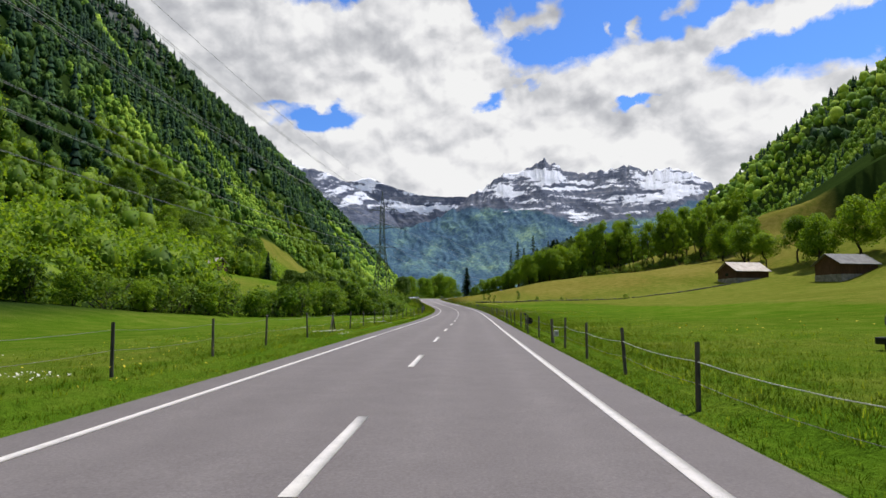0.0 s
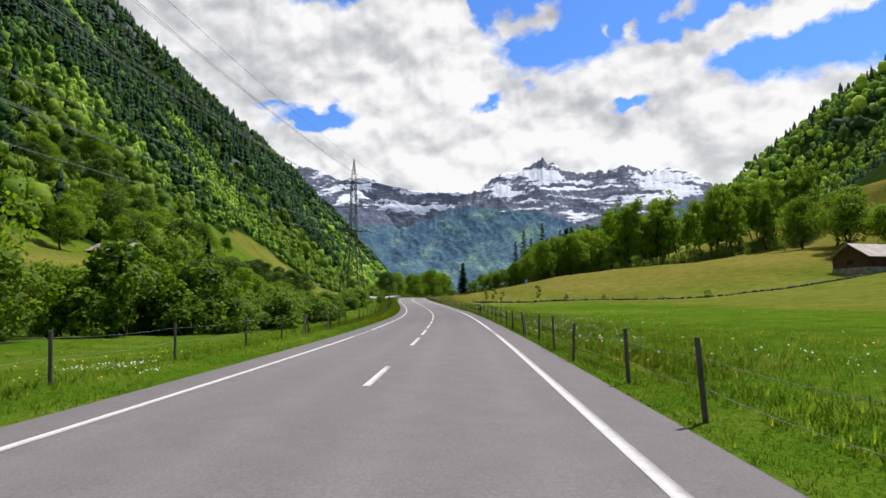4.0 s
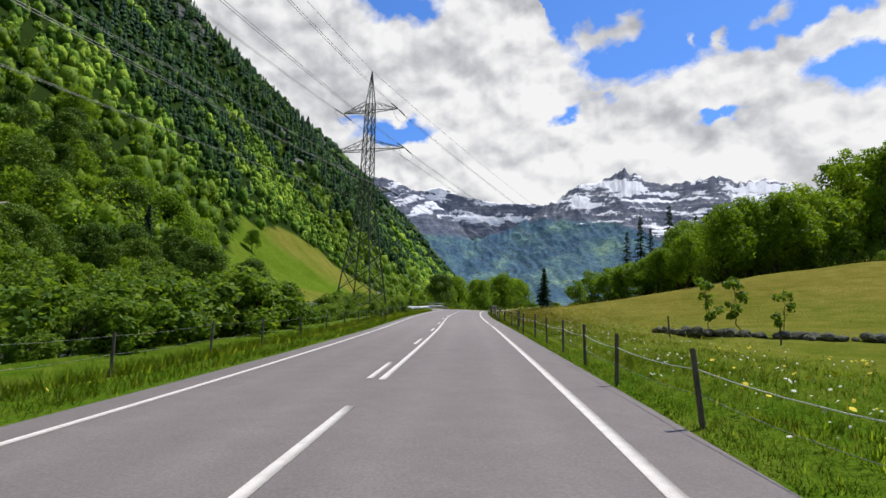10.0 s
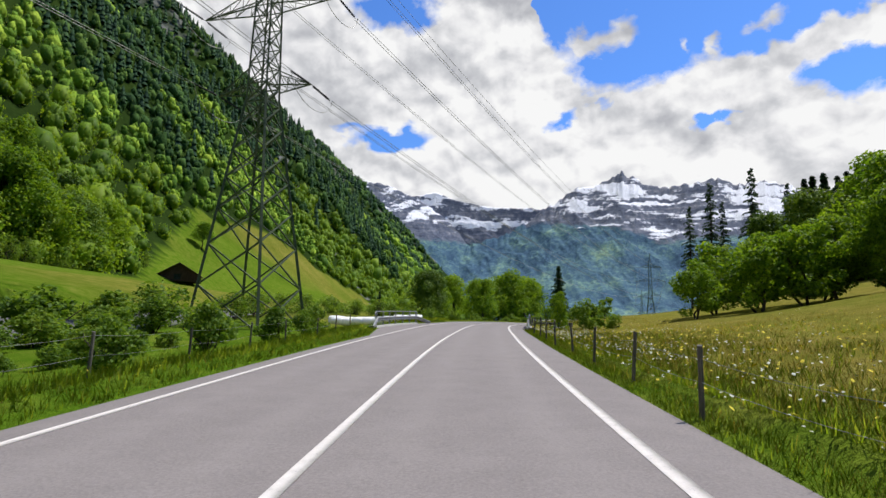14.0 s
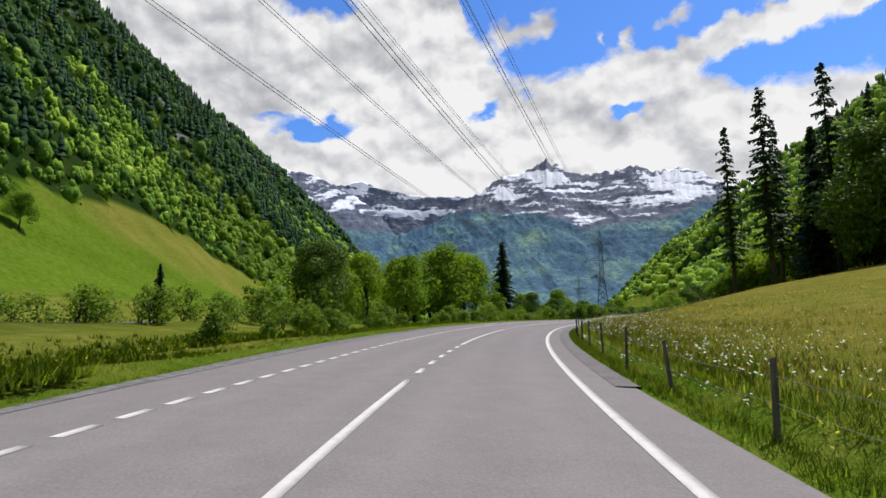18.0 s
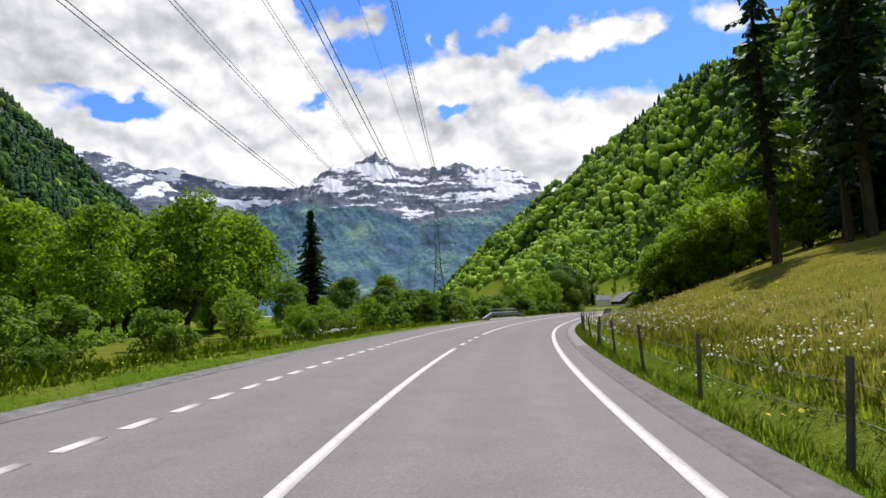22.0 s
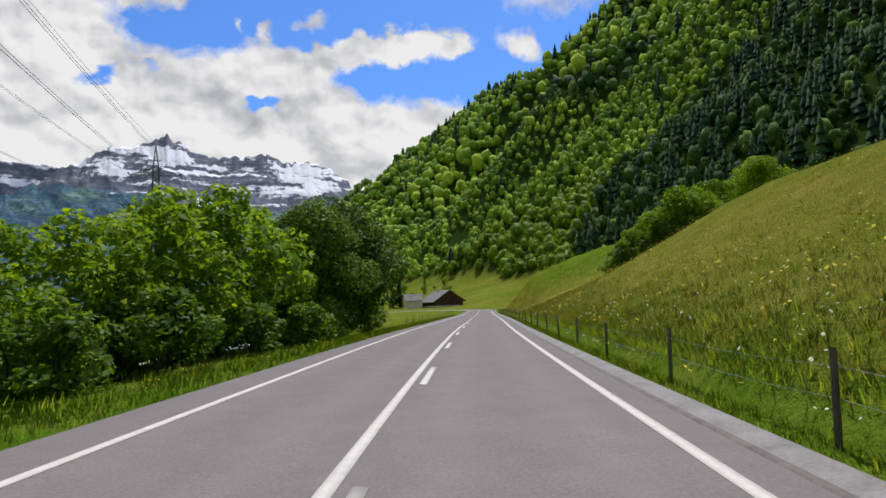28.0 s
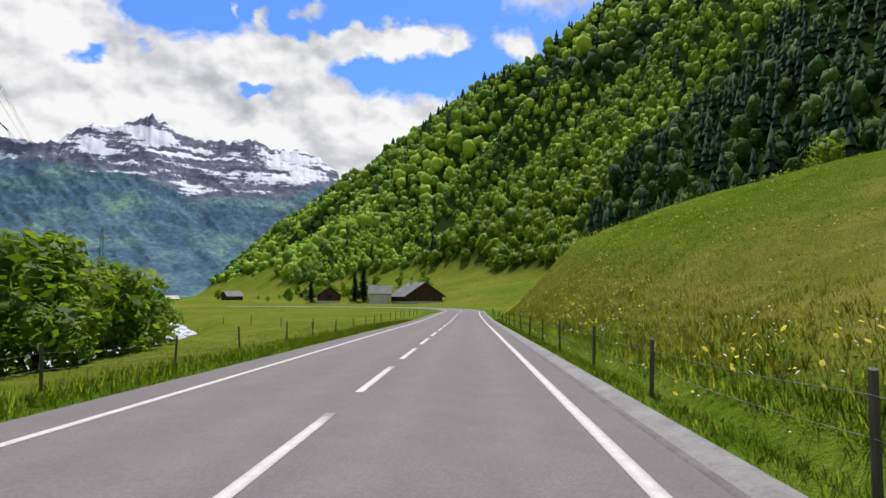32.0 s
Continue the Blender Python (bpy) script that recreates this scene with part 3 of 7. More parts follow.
# height over the road right of it at 6, 12, 22, 45, 90 and 160 m, along the road
RIGHT_U = [0, 4.4, 6, 12, 22, 45, 90, 160]
RIGHT = np.array([  # s, heights
    (-60, -0.05, 0.1, 0.4, 3.0, 6.0, 12), (60, -0.05, 0.0, 0.3, 2.2, 6.0, 12), (130, -0.1, -0.1, 0.0, 0.7, 5.0, 13),
    (172, -0.1, -0.2, -0.1, 0.8, 6.0, 16), (188, -0.05, 0.1, 0.7, 3.0, 8.5, 18), (215, 0.1, 0.9, 2.4, 7.0, 11.0, 20), (250, -0.5, -0.2, 1.6, 7.0, 11, 20),
    (270, 0.0, 0.2, 0.9, 5.0, 11, 22), (300, 0.3, 0.7, 1.6, 4.4, 12, 25), (340, 0.4, 1.2, 3.0, 6.5, 15, 32), (375, 0.2, 1.6, 4.4, 9, 18, 36),
    (388, 0.2, 1.7, 4.5, 9.5, 18.5, 36), (402, 0.0, 1.5, 4.7, 10.5, 19, 36), (411, 0.2, 1.6, 5.0, 11.5, 19, 36), (425, 0.8, 3.4, 7.6, 14.5, 20, 34), (466, 0.8, 3.8, 9.2, 16.5, 21, 34), (496, 0.6, 2.4, 5.8, 12.0, 20, 34), (516, 1.0, 6.0, 10.0, 15.5, 22, 34),
    (536, 1.1, 7.9, 11.8, 16.8, 24, 34), (548, 0.5, 3.0, 5.8, 10.0, 16, 26), (566, 0.3, 0.9, 2.2, 4.5, 9, 18), (600, 0.1, 0.3, 0.8, 1.8, 4, 9), (750, 0.1, 0.2, 0.6, 1.5, 3, 6)])
RIVER_S, RIVER_U = [-60, 20, 70, 110, 150, 215, 250, 290, 330, 400, 440, 470, 510, 550, 600, 750], [-70, -58, -44, -27, -21.5, -25, -30, -38, -44, -40, -27, -22.5, -24, -36, -70, -120]


def mountain_right(x, y):
    el = 0.978 * x - 0.208 * y
    foot = np.interp(y, [-200, 300, 700, 950, 4000], [60, 70, 96, 52, 52])
    d = el - foot
    z = np.interp(d, [-50, 0, 50, 200, 280, 730, 950, 2500], [0, 0, 11, 106, 184, 605, 530, 200]) * np.interp(y, [200, 400, 1250, 2000, 3000], [1.0, 0.95, 0.925, 0.86, 0.88])
    rough = waves(x, y, 3, 240, 4) * np.clip(d, 0, 300) * 0.12
    rough = rough + (0.35 - abs(waves(x * 0.20 + y * 0.05, y + x * 0.12, 5, 210, 3))) * np.clip(d - 40, 0, 330) * 0.55
    return z + rough, d


def mountain_left(x, y):
    el = -x + waves(y, y * 0, 8, 400, 2) * 14
    z = np.interp(el, [-50, 30, 60, 96, 120, 150, 180, 420, 700, 900, 2500], [0, 0.3, 4.6, 11.5, 16.5, 33, 58, 318, 612, 560, 200])
    z = z - np.interp(el, [60, 96, 120, 150, 210], [0, 3.4, 6.8, 7.4, 0]) * np.clip((y - 268) / 60, 0, 1) * np.clip((900 - y) / 200, 0, 1)
    rough = waves(x, y, 4, 260, 4) * np.clip(el - 130, 0, 300) * 0.14
    rough = rough + (0.35 - abs(waves(x * 0.22, y - x * 0.2, 6, 200, 3))) * np.clip(el - 165, 0, 300) * 0.34
    return z + rough, el


def relief(x, y, full=False):
    shape = np.shape(x)
    x, y = np.ravel(np.asarray(x, float)), np.ravel(np.asarray(y, float))
    s, u = road_coords(x, y)
    zr = centre(s)[:, 2] + np.clip(u, -9, 9) * bank(s) * np.clip((16 - abs(u)) / 7, 0, 1)
    right = np.zeros(len(x))
    sr = RIGHT[:, 0]
    tab = np.stack([np.interp(s, sr, RIGHT[:, k]) for k in range(1, 7)], 1)
    tab = np.concatenate([np.full((len(x), 2), -0.12), tab], 1)
    for k in range(len(RIGHT_U) - 1):
        a, b_ = RIGHT_U[k], RIGHT_U[k + 1]
        inside = (u >= a) & (u < b_)
        t = (u - a) / (b_ - a)
        right = np.where(inside, tab[:, k] + (tab[:, k + 1] - tab[:, k]) * t, right)
    right = np.where(u >= RIGHT_U[-1], tab[:, -1], right)
    ul = -u + edge_left(s)                      # metres left of the asphalt
    drop = np.interp(s, [-60, 70, 115, 250, 290, 390, 420, 520, 560, 750], [0.2, 0.3, 0.9, 0.9, 0.5, 0.5, 0.7, 0.7, 0.5, 0.4])
    left = -0.12 - drop * np.clip((ul - 0.6) / 6.0, 0, 1)
    off_r = abs(u - np.interp(s, RIVER_S, RIVER_U))
    left = np.minimum(left, left * 0 - 2.5 + np.clip((off_r - 5.0) / 4.0, 0, 3) ** 1.2 * 1.7)
    near = np.where(u > 0, right, left)
    # ditches under the two small bridges
    for s0, skew in ((259.9, 0.37), (399.0, 1.45)):
        cut = np.clip(1.0 - abs(s - s0 - np.clip(u, -9, 7) * skew) / 4.5, 0, 1)
        fade = np.clip((40 - abs(u)) / 25, 0, 1) * np.where((u > 0) & (s > 330), np.clip((12 - u) / 4, 0, 1), 1)
        near = near - 2.0 * cut**0.8 * fade * np.clip((np.where(u > 0, u - EDGE_R, ul) + 0.4) / 1.2, 0, 1)
    rough = waves(x, y, 11, 34, 4) * np.clip((abs(u) - 6) / 30, 0, 1) * 0.9 + waves(x, y, 12, 5, 3) * np.clip((abs(u) - 4.5) / 6, 0, 1) * 0.12
    mr, dr = mountain_right(x, y)
    ml, dl = mountain_left(x, y)
    z = zr + near * np.clip((900 - y) / 200, 0, 1) + rough + ml + mr
    z = z.reshape(shape)
    return (z, s.reshape(shape), u.reshape(shape), dr.reshape(shape), dl.reshape(shape)) if full else z


def ground_z(x, y):
    return float(relief(np.array([x]), np.array([y]))[0])


# ---- ground: one sheet from the road to the ridges ----
def steps(lo, hi, pitch, out_lo, out_hi, grow=1.085):
    mid = np.arange(lo, hi + pitch / 2, pitch)
    a, p, left = lo, pitch, []
    while a > out_lo:
        p *= grow
        a -= p
        left.append(a)
    a, p, right = mid[-1], pitch, []
    while a < out_hi:
        p *= grow
        a += p
        right.append(a)
    return np.concatenate([left[::-1], mid, right])


def grid_faces(n, m):
    i = np.arange(n * m).reshape(n, m)
    return np.stack([i[:-1, :-1], i[:-1, 1:], i[1:, 1:], i[1:, :-1]], -1).reshape(-1, 4)


def in_hut_meadow(x, y):
    """The open pasture on the far bank, with the two old barns."""
    up = np.interp(y, [105, 130, 150, 165, 185, 215, 262, 274, 282, 300, 330, 345, 372, 400, 430, 458, 520, 700, 800, 900], [34, 45, 60, 88, 112, 126, 126, 98, 86, 95, 103, 106, 114, 129, 145, 158, 182, 190, 165, 90])
    return (-x > 34) & (-x < up + waves(x, y, 21, 30, 2) * 6) & (y > 105) & (y < 880)


def build_ground():
    gx, gy = steps(-252, 234, 3.5, -2600, 2600), steps(-30, 700, 3.5, -1100, 4500)
    y, x = np.meshgrid(gy, gx, indexing="ij")
    z, s, u, dr, dl = relief(x, y, True)
    lip = np.where(u > 0, u - EDGE_R, -u + edge_left(s))
    z = z - 0.55 * np.clip((9.0 - lip) / 3.0, 0, 1) - 0.5 * np.clip((2.5 - lip) / 2.0, 0, 1)
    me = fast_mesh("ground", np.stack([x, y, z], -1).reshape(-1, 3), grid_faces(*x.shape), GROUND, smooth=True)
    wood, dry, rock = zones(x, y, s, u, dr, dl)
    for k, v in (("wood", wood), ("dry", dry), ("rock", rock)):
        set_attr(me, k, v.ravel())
    return tagged(new("ground", me), "green alpine valley meadows rising to steep wooded slopes", "ground", kind="structure")


def zones(x, y, s, u, dr, dl):
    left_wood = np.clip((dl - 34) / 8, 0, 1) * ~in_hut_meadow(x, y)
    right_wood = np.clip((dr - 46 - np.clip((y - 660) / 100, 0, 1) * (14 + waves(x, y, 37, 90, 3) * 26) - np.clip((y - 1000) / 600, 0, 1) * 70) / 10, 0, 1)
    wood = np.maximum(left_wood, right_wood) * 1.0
    dry = np.interp(s, [-60, 150, 180, 200, 380, 420, 560, 620, 750], [0.0, 0.05, 0.6, 0.9, 0.9, 0.6, 0.55, 0.45, 0.45]) * (u > 0)
    dry = np.maximum(dry, np.interp(s, [262, 275, 395, 410, 470, 500], [0.1, 0.6, 0.55, 0.2, 0.3, 0.45]) * (u < 0) * (u > -60))
    dry = np.maximum(dry, np.clip(0.04 + waves(x * 0.4, y, 24, 18, 3) * 0.4, 0, 0.4) * (s < 180))
    dry = np.maximum(dry, ((u > 34) & (s < 175)) * 0.55)
    dry = np.maximum(dry, in_hut_meadow(x, y) * np.clip(0.46 + waves(x * 0.6, y * 0.3, 22, 26, 3) * 1.0, 0.15, 0.95))
    dry = np.where((u > 4) & (s > 180), np.clip(dry + waves(s * 0.25, u, 23, 7, 2) * 0.35, 0, 1), dry)
    dry = dry * np.clip((abs(u) - 4) / 4, 0.25, 1)
    fresh = np.clip((s - 500) / 14, 0, 1) * np.clip((575 - s) / 20, 0, 1) * np.clip((u - 8) / 4, 0, 1)
    dry = dry * (1 - 0.75 * fresh)
    rock = np.clip((np.maximum(dl - 300, 0)) / 400, 0, 0.55) * (x < 0)
    rock = np.maximum(rock, ((waves(x * 0.5, y, 44, 130, 3) > 0.30) & (dl > 235) & (dl < 430) & (x < 0)) * 0.62)
    bed = np.clip((4.6 - abs(u - np.interp(s, RIVER_S, RIVER_U))) / 2, 0, 1)
    return wood, dry, np.maximum(rock, bed)


build_ground()


def ribbon(name, s, offsets, heights, mat, smooth=True, track=False):
    """A strip along the road: offsets and heights are functions of s, one per line of vertices."""
    cols = [on_road(s, o(s) if callable(o) else np.full(len(s), o), 0) + np.stack([0 * s, 0 * s, h(s) if callable(h) else np.full(len(s), h)], -1)
            for o, h in zip(offsets, heights)]
    v = np.stack(cols, 1)
    me = fast_mesh(name, v.reshape(-1, 3), grid_faces(*v.shape[:2])[:, ::-1], mat, smooth=smooth)
    if track:
        us = np.array([0.0 if callable(o) else o for o in offsets])
        wheel = np.exp(-((abs(us - 1.75) - 0.8) / 0.35) ** 2) + np.exp(-((abs(us + 1.6) - 0.8) / 0.35) ** 2)
        set_attr(me, "track", np.tile(wheel, len(s)))
        set_attr(me, "pale", np.repeat(np.interp(s, [-60, 0, 60, 85, 108, 150, 190, 280, 310, 420, 470], [0.2, 0.05, 0.3, 0.45, -0.1, 0.05, 1.15, 1.15, 0.7, 0.35, 0.2]), len(offsets)))
    return me


# verge: the strip of rough grass between asphalt and meadow, both sides
def build_verges():
    s = np.arange(S_LO, 700, 1.5)
    steps_out = [-0.05, 0.25, 0.6, 1.1, 1.8, 2.8, 4.2, 6.0, 8.0, 10.0]
    for side in (1, -1):
        rows = []
        for k, d in enumerate(steps_out):
            u = EDGE_R + d if side > 0 else edge_left(s) - d
            u = np.full(len(s), u) if np.isscalar(u) else u
            p = on_road(s, u)
            z = relief(p[:, 0], p[:, 1])
            if k == 0:
                z = p[:, 2] - 0.06
            elif k < 3:
                z = np.minimum(z, p[:, 2] - 0.03) + waves(p[:, 0], p[:, 1], 14, 1.5, 2) * 0.03
            elif k == len(steps_out) - 1:
                z = z - 0.35
            else:
                z = z + waves(p[:, 0], p[:, 1], 14, 1.8, 2) * 0.05
            rows.append(np.stack([p[:, 0], p[:, 1], z], -1))
        v = np.stack(rows, 1)
        f = grid_faces(*v.shape[:2])
        me = fast_mesh("verge", v.reshape(-1, 3), f[:, ::-1] if side > 0 else f, GROUND, smooth=True)
        x, y = v[..., 0].ravel(), v[..., 1].ravel()
        _, ss, uu, dr, dl = relief(x, y, True)
        for k, a in zip(("wood", "dry", "rock"), zones(x, y, ss, uu, dr, dl)):
            set_attr(me, k, a)
        tagged(new("verge_right" if side > 0 else "verge_left", me), "rough grass verge beside the asphalt road", "verge", kind="structure")


build_verges()

# ---- road, markings, kerb ----
s_road = np.arange(S_LO, 742, 1.0)
ROAD_OB = tagged(new("road", ribbon("road", s_road, [edge_left, -3.6, -2.9, -2.4, -1.9, -1.3, -0.8, -0.3, 0.3, 0.95, 1.35, 1.75, 2.15, 2.55, 3.0, 3.6, EDGE_R],
                 [-0.05] + [0.0] * 15 + [-0.03], ASPHALT, track=True)), "grey two-lane asphalt road with white markings", "road", kind="structure")


def stripe(name, a, b, u, width, label=""):
    """A painted line from a to b metres along the road, 4 mm thick."""
    n = max(2, int((b - a) / 1.0) + 2)
    s = np.linspace(a, b, n)
    uu = u(s) if callable(u) else np.full(n, float(u))
    l, r = on_road(s, uu - width / 2, 0.006), on_road(s, uu + width / 2, 0.006)
    v = np.stack([l, r], 1).reshape(-1, 3)
    v = np.concatenate([v, v - [0, 0, 0.012]])
    k = 2 * n
    top = grid_faces(n, 2)[:, ::-1]
    i = np.arange(n - 1) * 2
    sides = np.concatenate([np.stack([i, i + 2, i + 2 + k, i + k], 1), np.stack([i + 3, i + 1, i + 1 + k, i + 3 + k], 1)])
    ends = np.array([[1, 0, k, k + 1], [k - 2, k - 1, 2 * k - 1, 2 * k - 2]])
    ob = mesh_part(name, fast_mesh(name, v, [top, sides, ends], PAINT), ROAD_OB, label)
    return ob


def dashes(first, last, length, period, u, width, name="lane_dash"):
    a = first
    while a + length <= last + 0.01:
        stripe(name, a, a + length, u, width)
        a += period


W = 0.15
for a, b in ((S_LO, 86.4), (89.9, 134.3), (140.1, 188.1), (191.8, 268.2), (272.5, 735)):
    stripe("edge_line", a, b, LINE_R, 0.17)
for a, b in ((S_LO, 28), (33.5, 85.7), (90.8, 268.1), (388.3, 735)):
    stripe("edge_line", a, b, LINE_L, 0.15)
dashes(86.8, 89.9, 0.55, 1.0, LINE_R, 0.17, "edge_dash")
dashes(134.7, 140.1, 0.55, 1.05, LINE_R, 0.17, "edge_dash")
dashes(188.5, 191.8, 0.55, 1.05, LINE_R, 0.17, "edge_dash")
dashes(268.6, 272.5, 0.6, 1.0, LINE_R, 0.2, "edge_dash")
dashes(28.4, 33.5, 0.6, 1.05, LINE_L, 0.15, "edge_dash")
dashes(86.1, 90.8, 0.6, 1.05, LINE_L, 0.15, "edge_dash")
dashes(268.5, 388.3, 0.66, 1.05, LINE_L, 0.17, "edge_dash")
# centre line
MID = 0.08
dashes(-51.9, 74, 3.2, 9.4, MID, W)
dashes(79.9, 159, 4.3, 6.18, MID, W)
stripe("centre_line", 161.3, 266.8, MID, W)
dashes(161.5, 214, 3.2, 9.8, -0.20, 0.13)
dashes(268.3, 269.6, 1.0, 2.0, MID, W)
stripe("centre_line", 270.2, 282.3, MID, W)
dashes(283.5, 293, 1.0, 2.02, MID, W)
stripe("centre_line", 293.4, 311.6, MID, W)
dashes(312.8, 321.8, 0.9, 1.95, MID, W)
stripe("centre_line", 322.3, 350.6, MID, W)
dashes(352.0, 358.8, 1.1, 2.15, MID, W)
stripe("centre_line", 359.3, 470.8, MID, W)
dashes(404.9, 473, 3.1, 9.1, 0.34, 0.14)
dashes(472.5, 735, 4.3, 6.2, MID, W)
stripe("bay_marking", 323.6, 326.4, lambda s: -3.95 + (s - 323.6) * 0.14, 0.30)
stripe("bay_marking", 328.4, 329.6, -4.2, 0.10)
# worn arrow flecks on the hard shoulder
for a, u in ((184.6, 4.05), (186.0, 4.0), (187.3, 3.95), (189.0, 3.9), (190.6, 3.85)):
    stripe("worn_paint_fleck", a, a + 0.20, u, 0.10)


def kerb():
    for name, s0, s1, mat, label in (("kerb_gutter", 282, 352, BITUMEN, "low dark bitumen kerb with a shallow drainage gutter"),
                                           ("kerb_gutter_far", 352, 741, GUTTER, "low sloped concrete kerb with a shallow drainage gutter")):
        s = np.append(np.arange(s0, s1, 1.5), s1)
        t = np.interp(s, [282, 292, 336, 352], [0.02, 0.45, 0.45, 0.8])
        me = ribbon(name, s, [3.98, 4.02, 4.07, 4.13, 4.20, 4.40, 4.47, 4.54], [-0.03, lambda q: 0.0 - 0.012 * t, lambda q: -0.004 * t, lambda q: 0.030 * t, lambda q: 0.050 * t, lambda q: 0.060 * t, lambda q: 0.045 * t, -0.12], mat, smooth=True)
        tagged(new(name, me), label, "kerb", kind="structure")
    s = np.arange(300, 741, 1.5)
    dark = ribbon("gutter_strip", s, [3.97, 4.0, 4.09, 4.11], [-0.03, 0.001, 0.004, -0.03], BITUMEN)
    tagged(new("gutter_strip", dark), "dark bitumen strip in the road gutter", "gutter", kind="structure")


kerb()


def gravel_margin():
    s = np.arange(278, 384, 1.2)
    w = np.interp(s, [278, 290, 330, 372, 384], [0.1, 0.9, 0.7, 0.5, 0.1])
    me = ribbon("gravel_margin", s, [lambda q: edge_left(q) + 0.15, lambda q: edge_left(q) - w * 0.5, lambda q: edge_left(q) - w], [-0.035, -0.01, -0.12], GRAVEL)
    tagged(new("gravel_margin", me), "dark gravel strip along the outer edge of the lay-by", "gravel", kind="structure")


gravel_margin()


def lay_by_gravel():
    s = np.arange(286, 305, 0.8)
    w = 2.2 * np.clip((s - 286) / 4, 0.02, 1) * np.clip((304.5 - s) / 6, 0.02, 1)
    me = ribbon("lay_by_gravel", s, [lambda q: edge_left(q) - 0.75, lambda q: edge_left(q) - 0.8 - w * 0.5, lambda q: edge_left(q) - 0.8 - w], [-0.10, lambda q: -0.085 + waves(q, q * 0, 19, 3, 2) * 0.03, -0.22], PALE_GRAVEL)
    tagged(new("lay_by_gravel", me), "pale loose gravel beside the lay-by", "gravel", kind="structure")


lay_by_gravel()


def side_road():
    """The farm track that joins on the right just past the first bridge."""
    s0, rows = 271.7, []
    for d in np.linspace(0, 4.6, 14):
        half = 1.9 + 1.2 * math.exp(-d / 1.0)
        row = []
        for k in np.linspace(-1, 1, 7):
            p = on_road(s0 + k * half - d * 0.10, EDGE_R - 0.5 + d)
            z = p[2] - 0.02 if d < 0.2 else p[2] + 0.004 - 0.35 * max(0, d - 3.4) - (0.4 if abs(k) > 0.99 and d > 1.2 else 0.0)
            row.append((p[0], p[1], z))
        rows.append(row)
    v = np.array(rows)
    me = fast_mesh("side_road", v.reshape(-1, 3), grid_faces(*v.shape[:2]), ASPHALT, smooth=True)
    set_attr(me, "pale", np.full(len(me.vertices), 0.6))
    tagged(new("side_road", me), "narrow asphalt farm road joining the main road", "road", kind="structure")


side_road()


def bridge_margin(s0, s1, reach):
    """Asphalt between the carriageway and the edge beam of a bridge."""
    s = np.arange(s0 - 4, s1 + 2.6, 0.5)
    wide = 4.3 + (reach - 4.3) * np.clip((s - s0 + 4) / 4, 0, 1) * np.clip((s1 + 2.5 - s) / 2.5, 0, 1)
    me = ribbon("bridge_margin", s, [3.75, 4.2, lambda q: wide - 0.05, lambda q: wide], [-0.012, -0.004, 0.0, -0.3], ASPHALT)
    set_attr(me, "pale", np.full(len(me.vertices), 0.8))
    set_attr(me, "track", np.zeros(len(me.vertices)))
    tagged(new("bridge_margin", me), "grey asphalt margin along the bridge edge", "road", kind="structure")


bridge_margin(256.5, 268.0, 4.95)


def river():
    s = np.arange(-55, 640, 3.0)
    cols = []
    for k in np.linspace(-7.4, 7.4, 9):
        p = on_road(s, np.interp(s, RIVER_S, RIVER_U) + k)
        z = centre(s)[:, 2] - 2.12 + waves(p[:, 0], p[:, 1], 17, 2.2, 3) * 0.16
        cols.append(np.stack([p[:, 0], p[:, 1], z], -1))
    v = np.stack(cols, 1)
    tagged(new("river", fast_mesh("river", v.reshape(-1, 3), grid_faces(*v.shape[:2])[:, ::-1], WATER, smooth=True)),
           "shallow mountain river with white rapids", "river", kind="structure")


river()


# ---- high range at the valley's head ----
RANGE_MAIN = [(-9, 6.2), (-7, 7.4), (-3.4, 8.8), (-0.6, 9.6), (2.2, 11.4), (3.5, 12.3), (4.5, 12.8), (6.3, 14.0), (7.9, 14.2), (9.2, 14.7), (10.5, 15.2), (11.6, 15.0), (12.4, 14.2), (14.6, 13.6),
              (16.3, 13.9), (18.6, 14.1), (20.5, 13.6), (23.5, 13.4), (25.3, 12.7), (26.5, 11.7), (27.0, 10.6), (29, 8), (36, 5)]
RANGE_CLIFF = [(-16, 13.6), (-11, 13.1), (-9.2, 13.3), (-8.1, 13.7), (-6, 12.9), (-2.5, 12.2), (1.8, 12.1), (5, 11.6), (8, 11)]
RANGE_LEFT = [(-26, 17.5), (-20, 16.6), (-16.7, 15.0), (-14.9, 14.3), (-13, 14.2), (-11.4, 13.5), (-9.2, 12.5), (-6.9, 11.0), (-4.6, 8.8), (-3, 7.0), (0, 4)]


def blobs(az, el, spots):
    return sum(k * np.exp(-((az - a) / wa) ** 2 - ((el - e) / we) ** 2) for a, e, wa, we, k in spots)


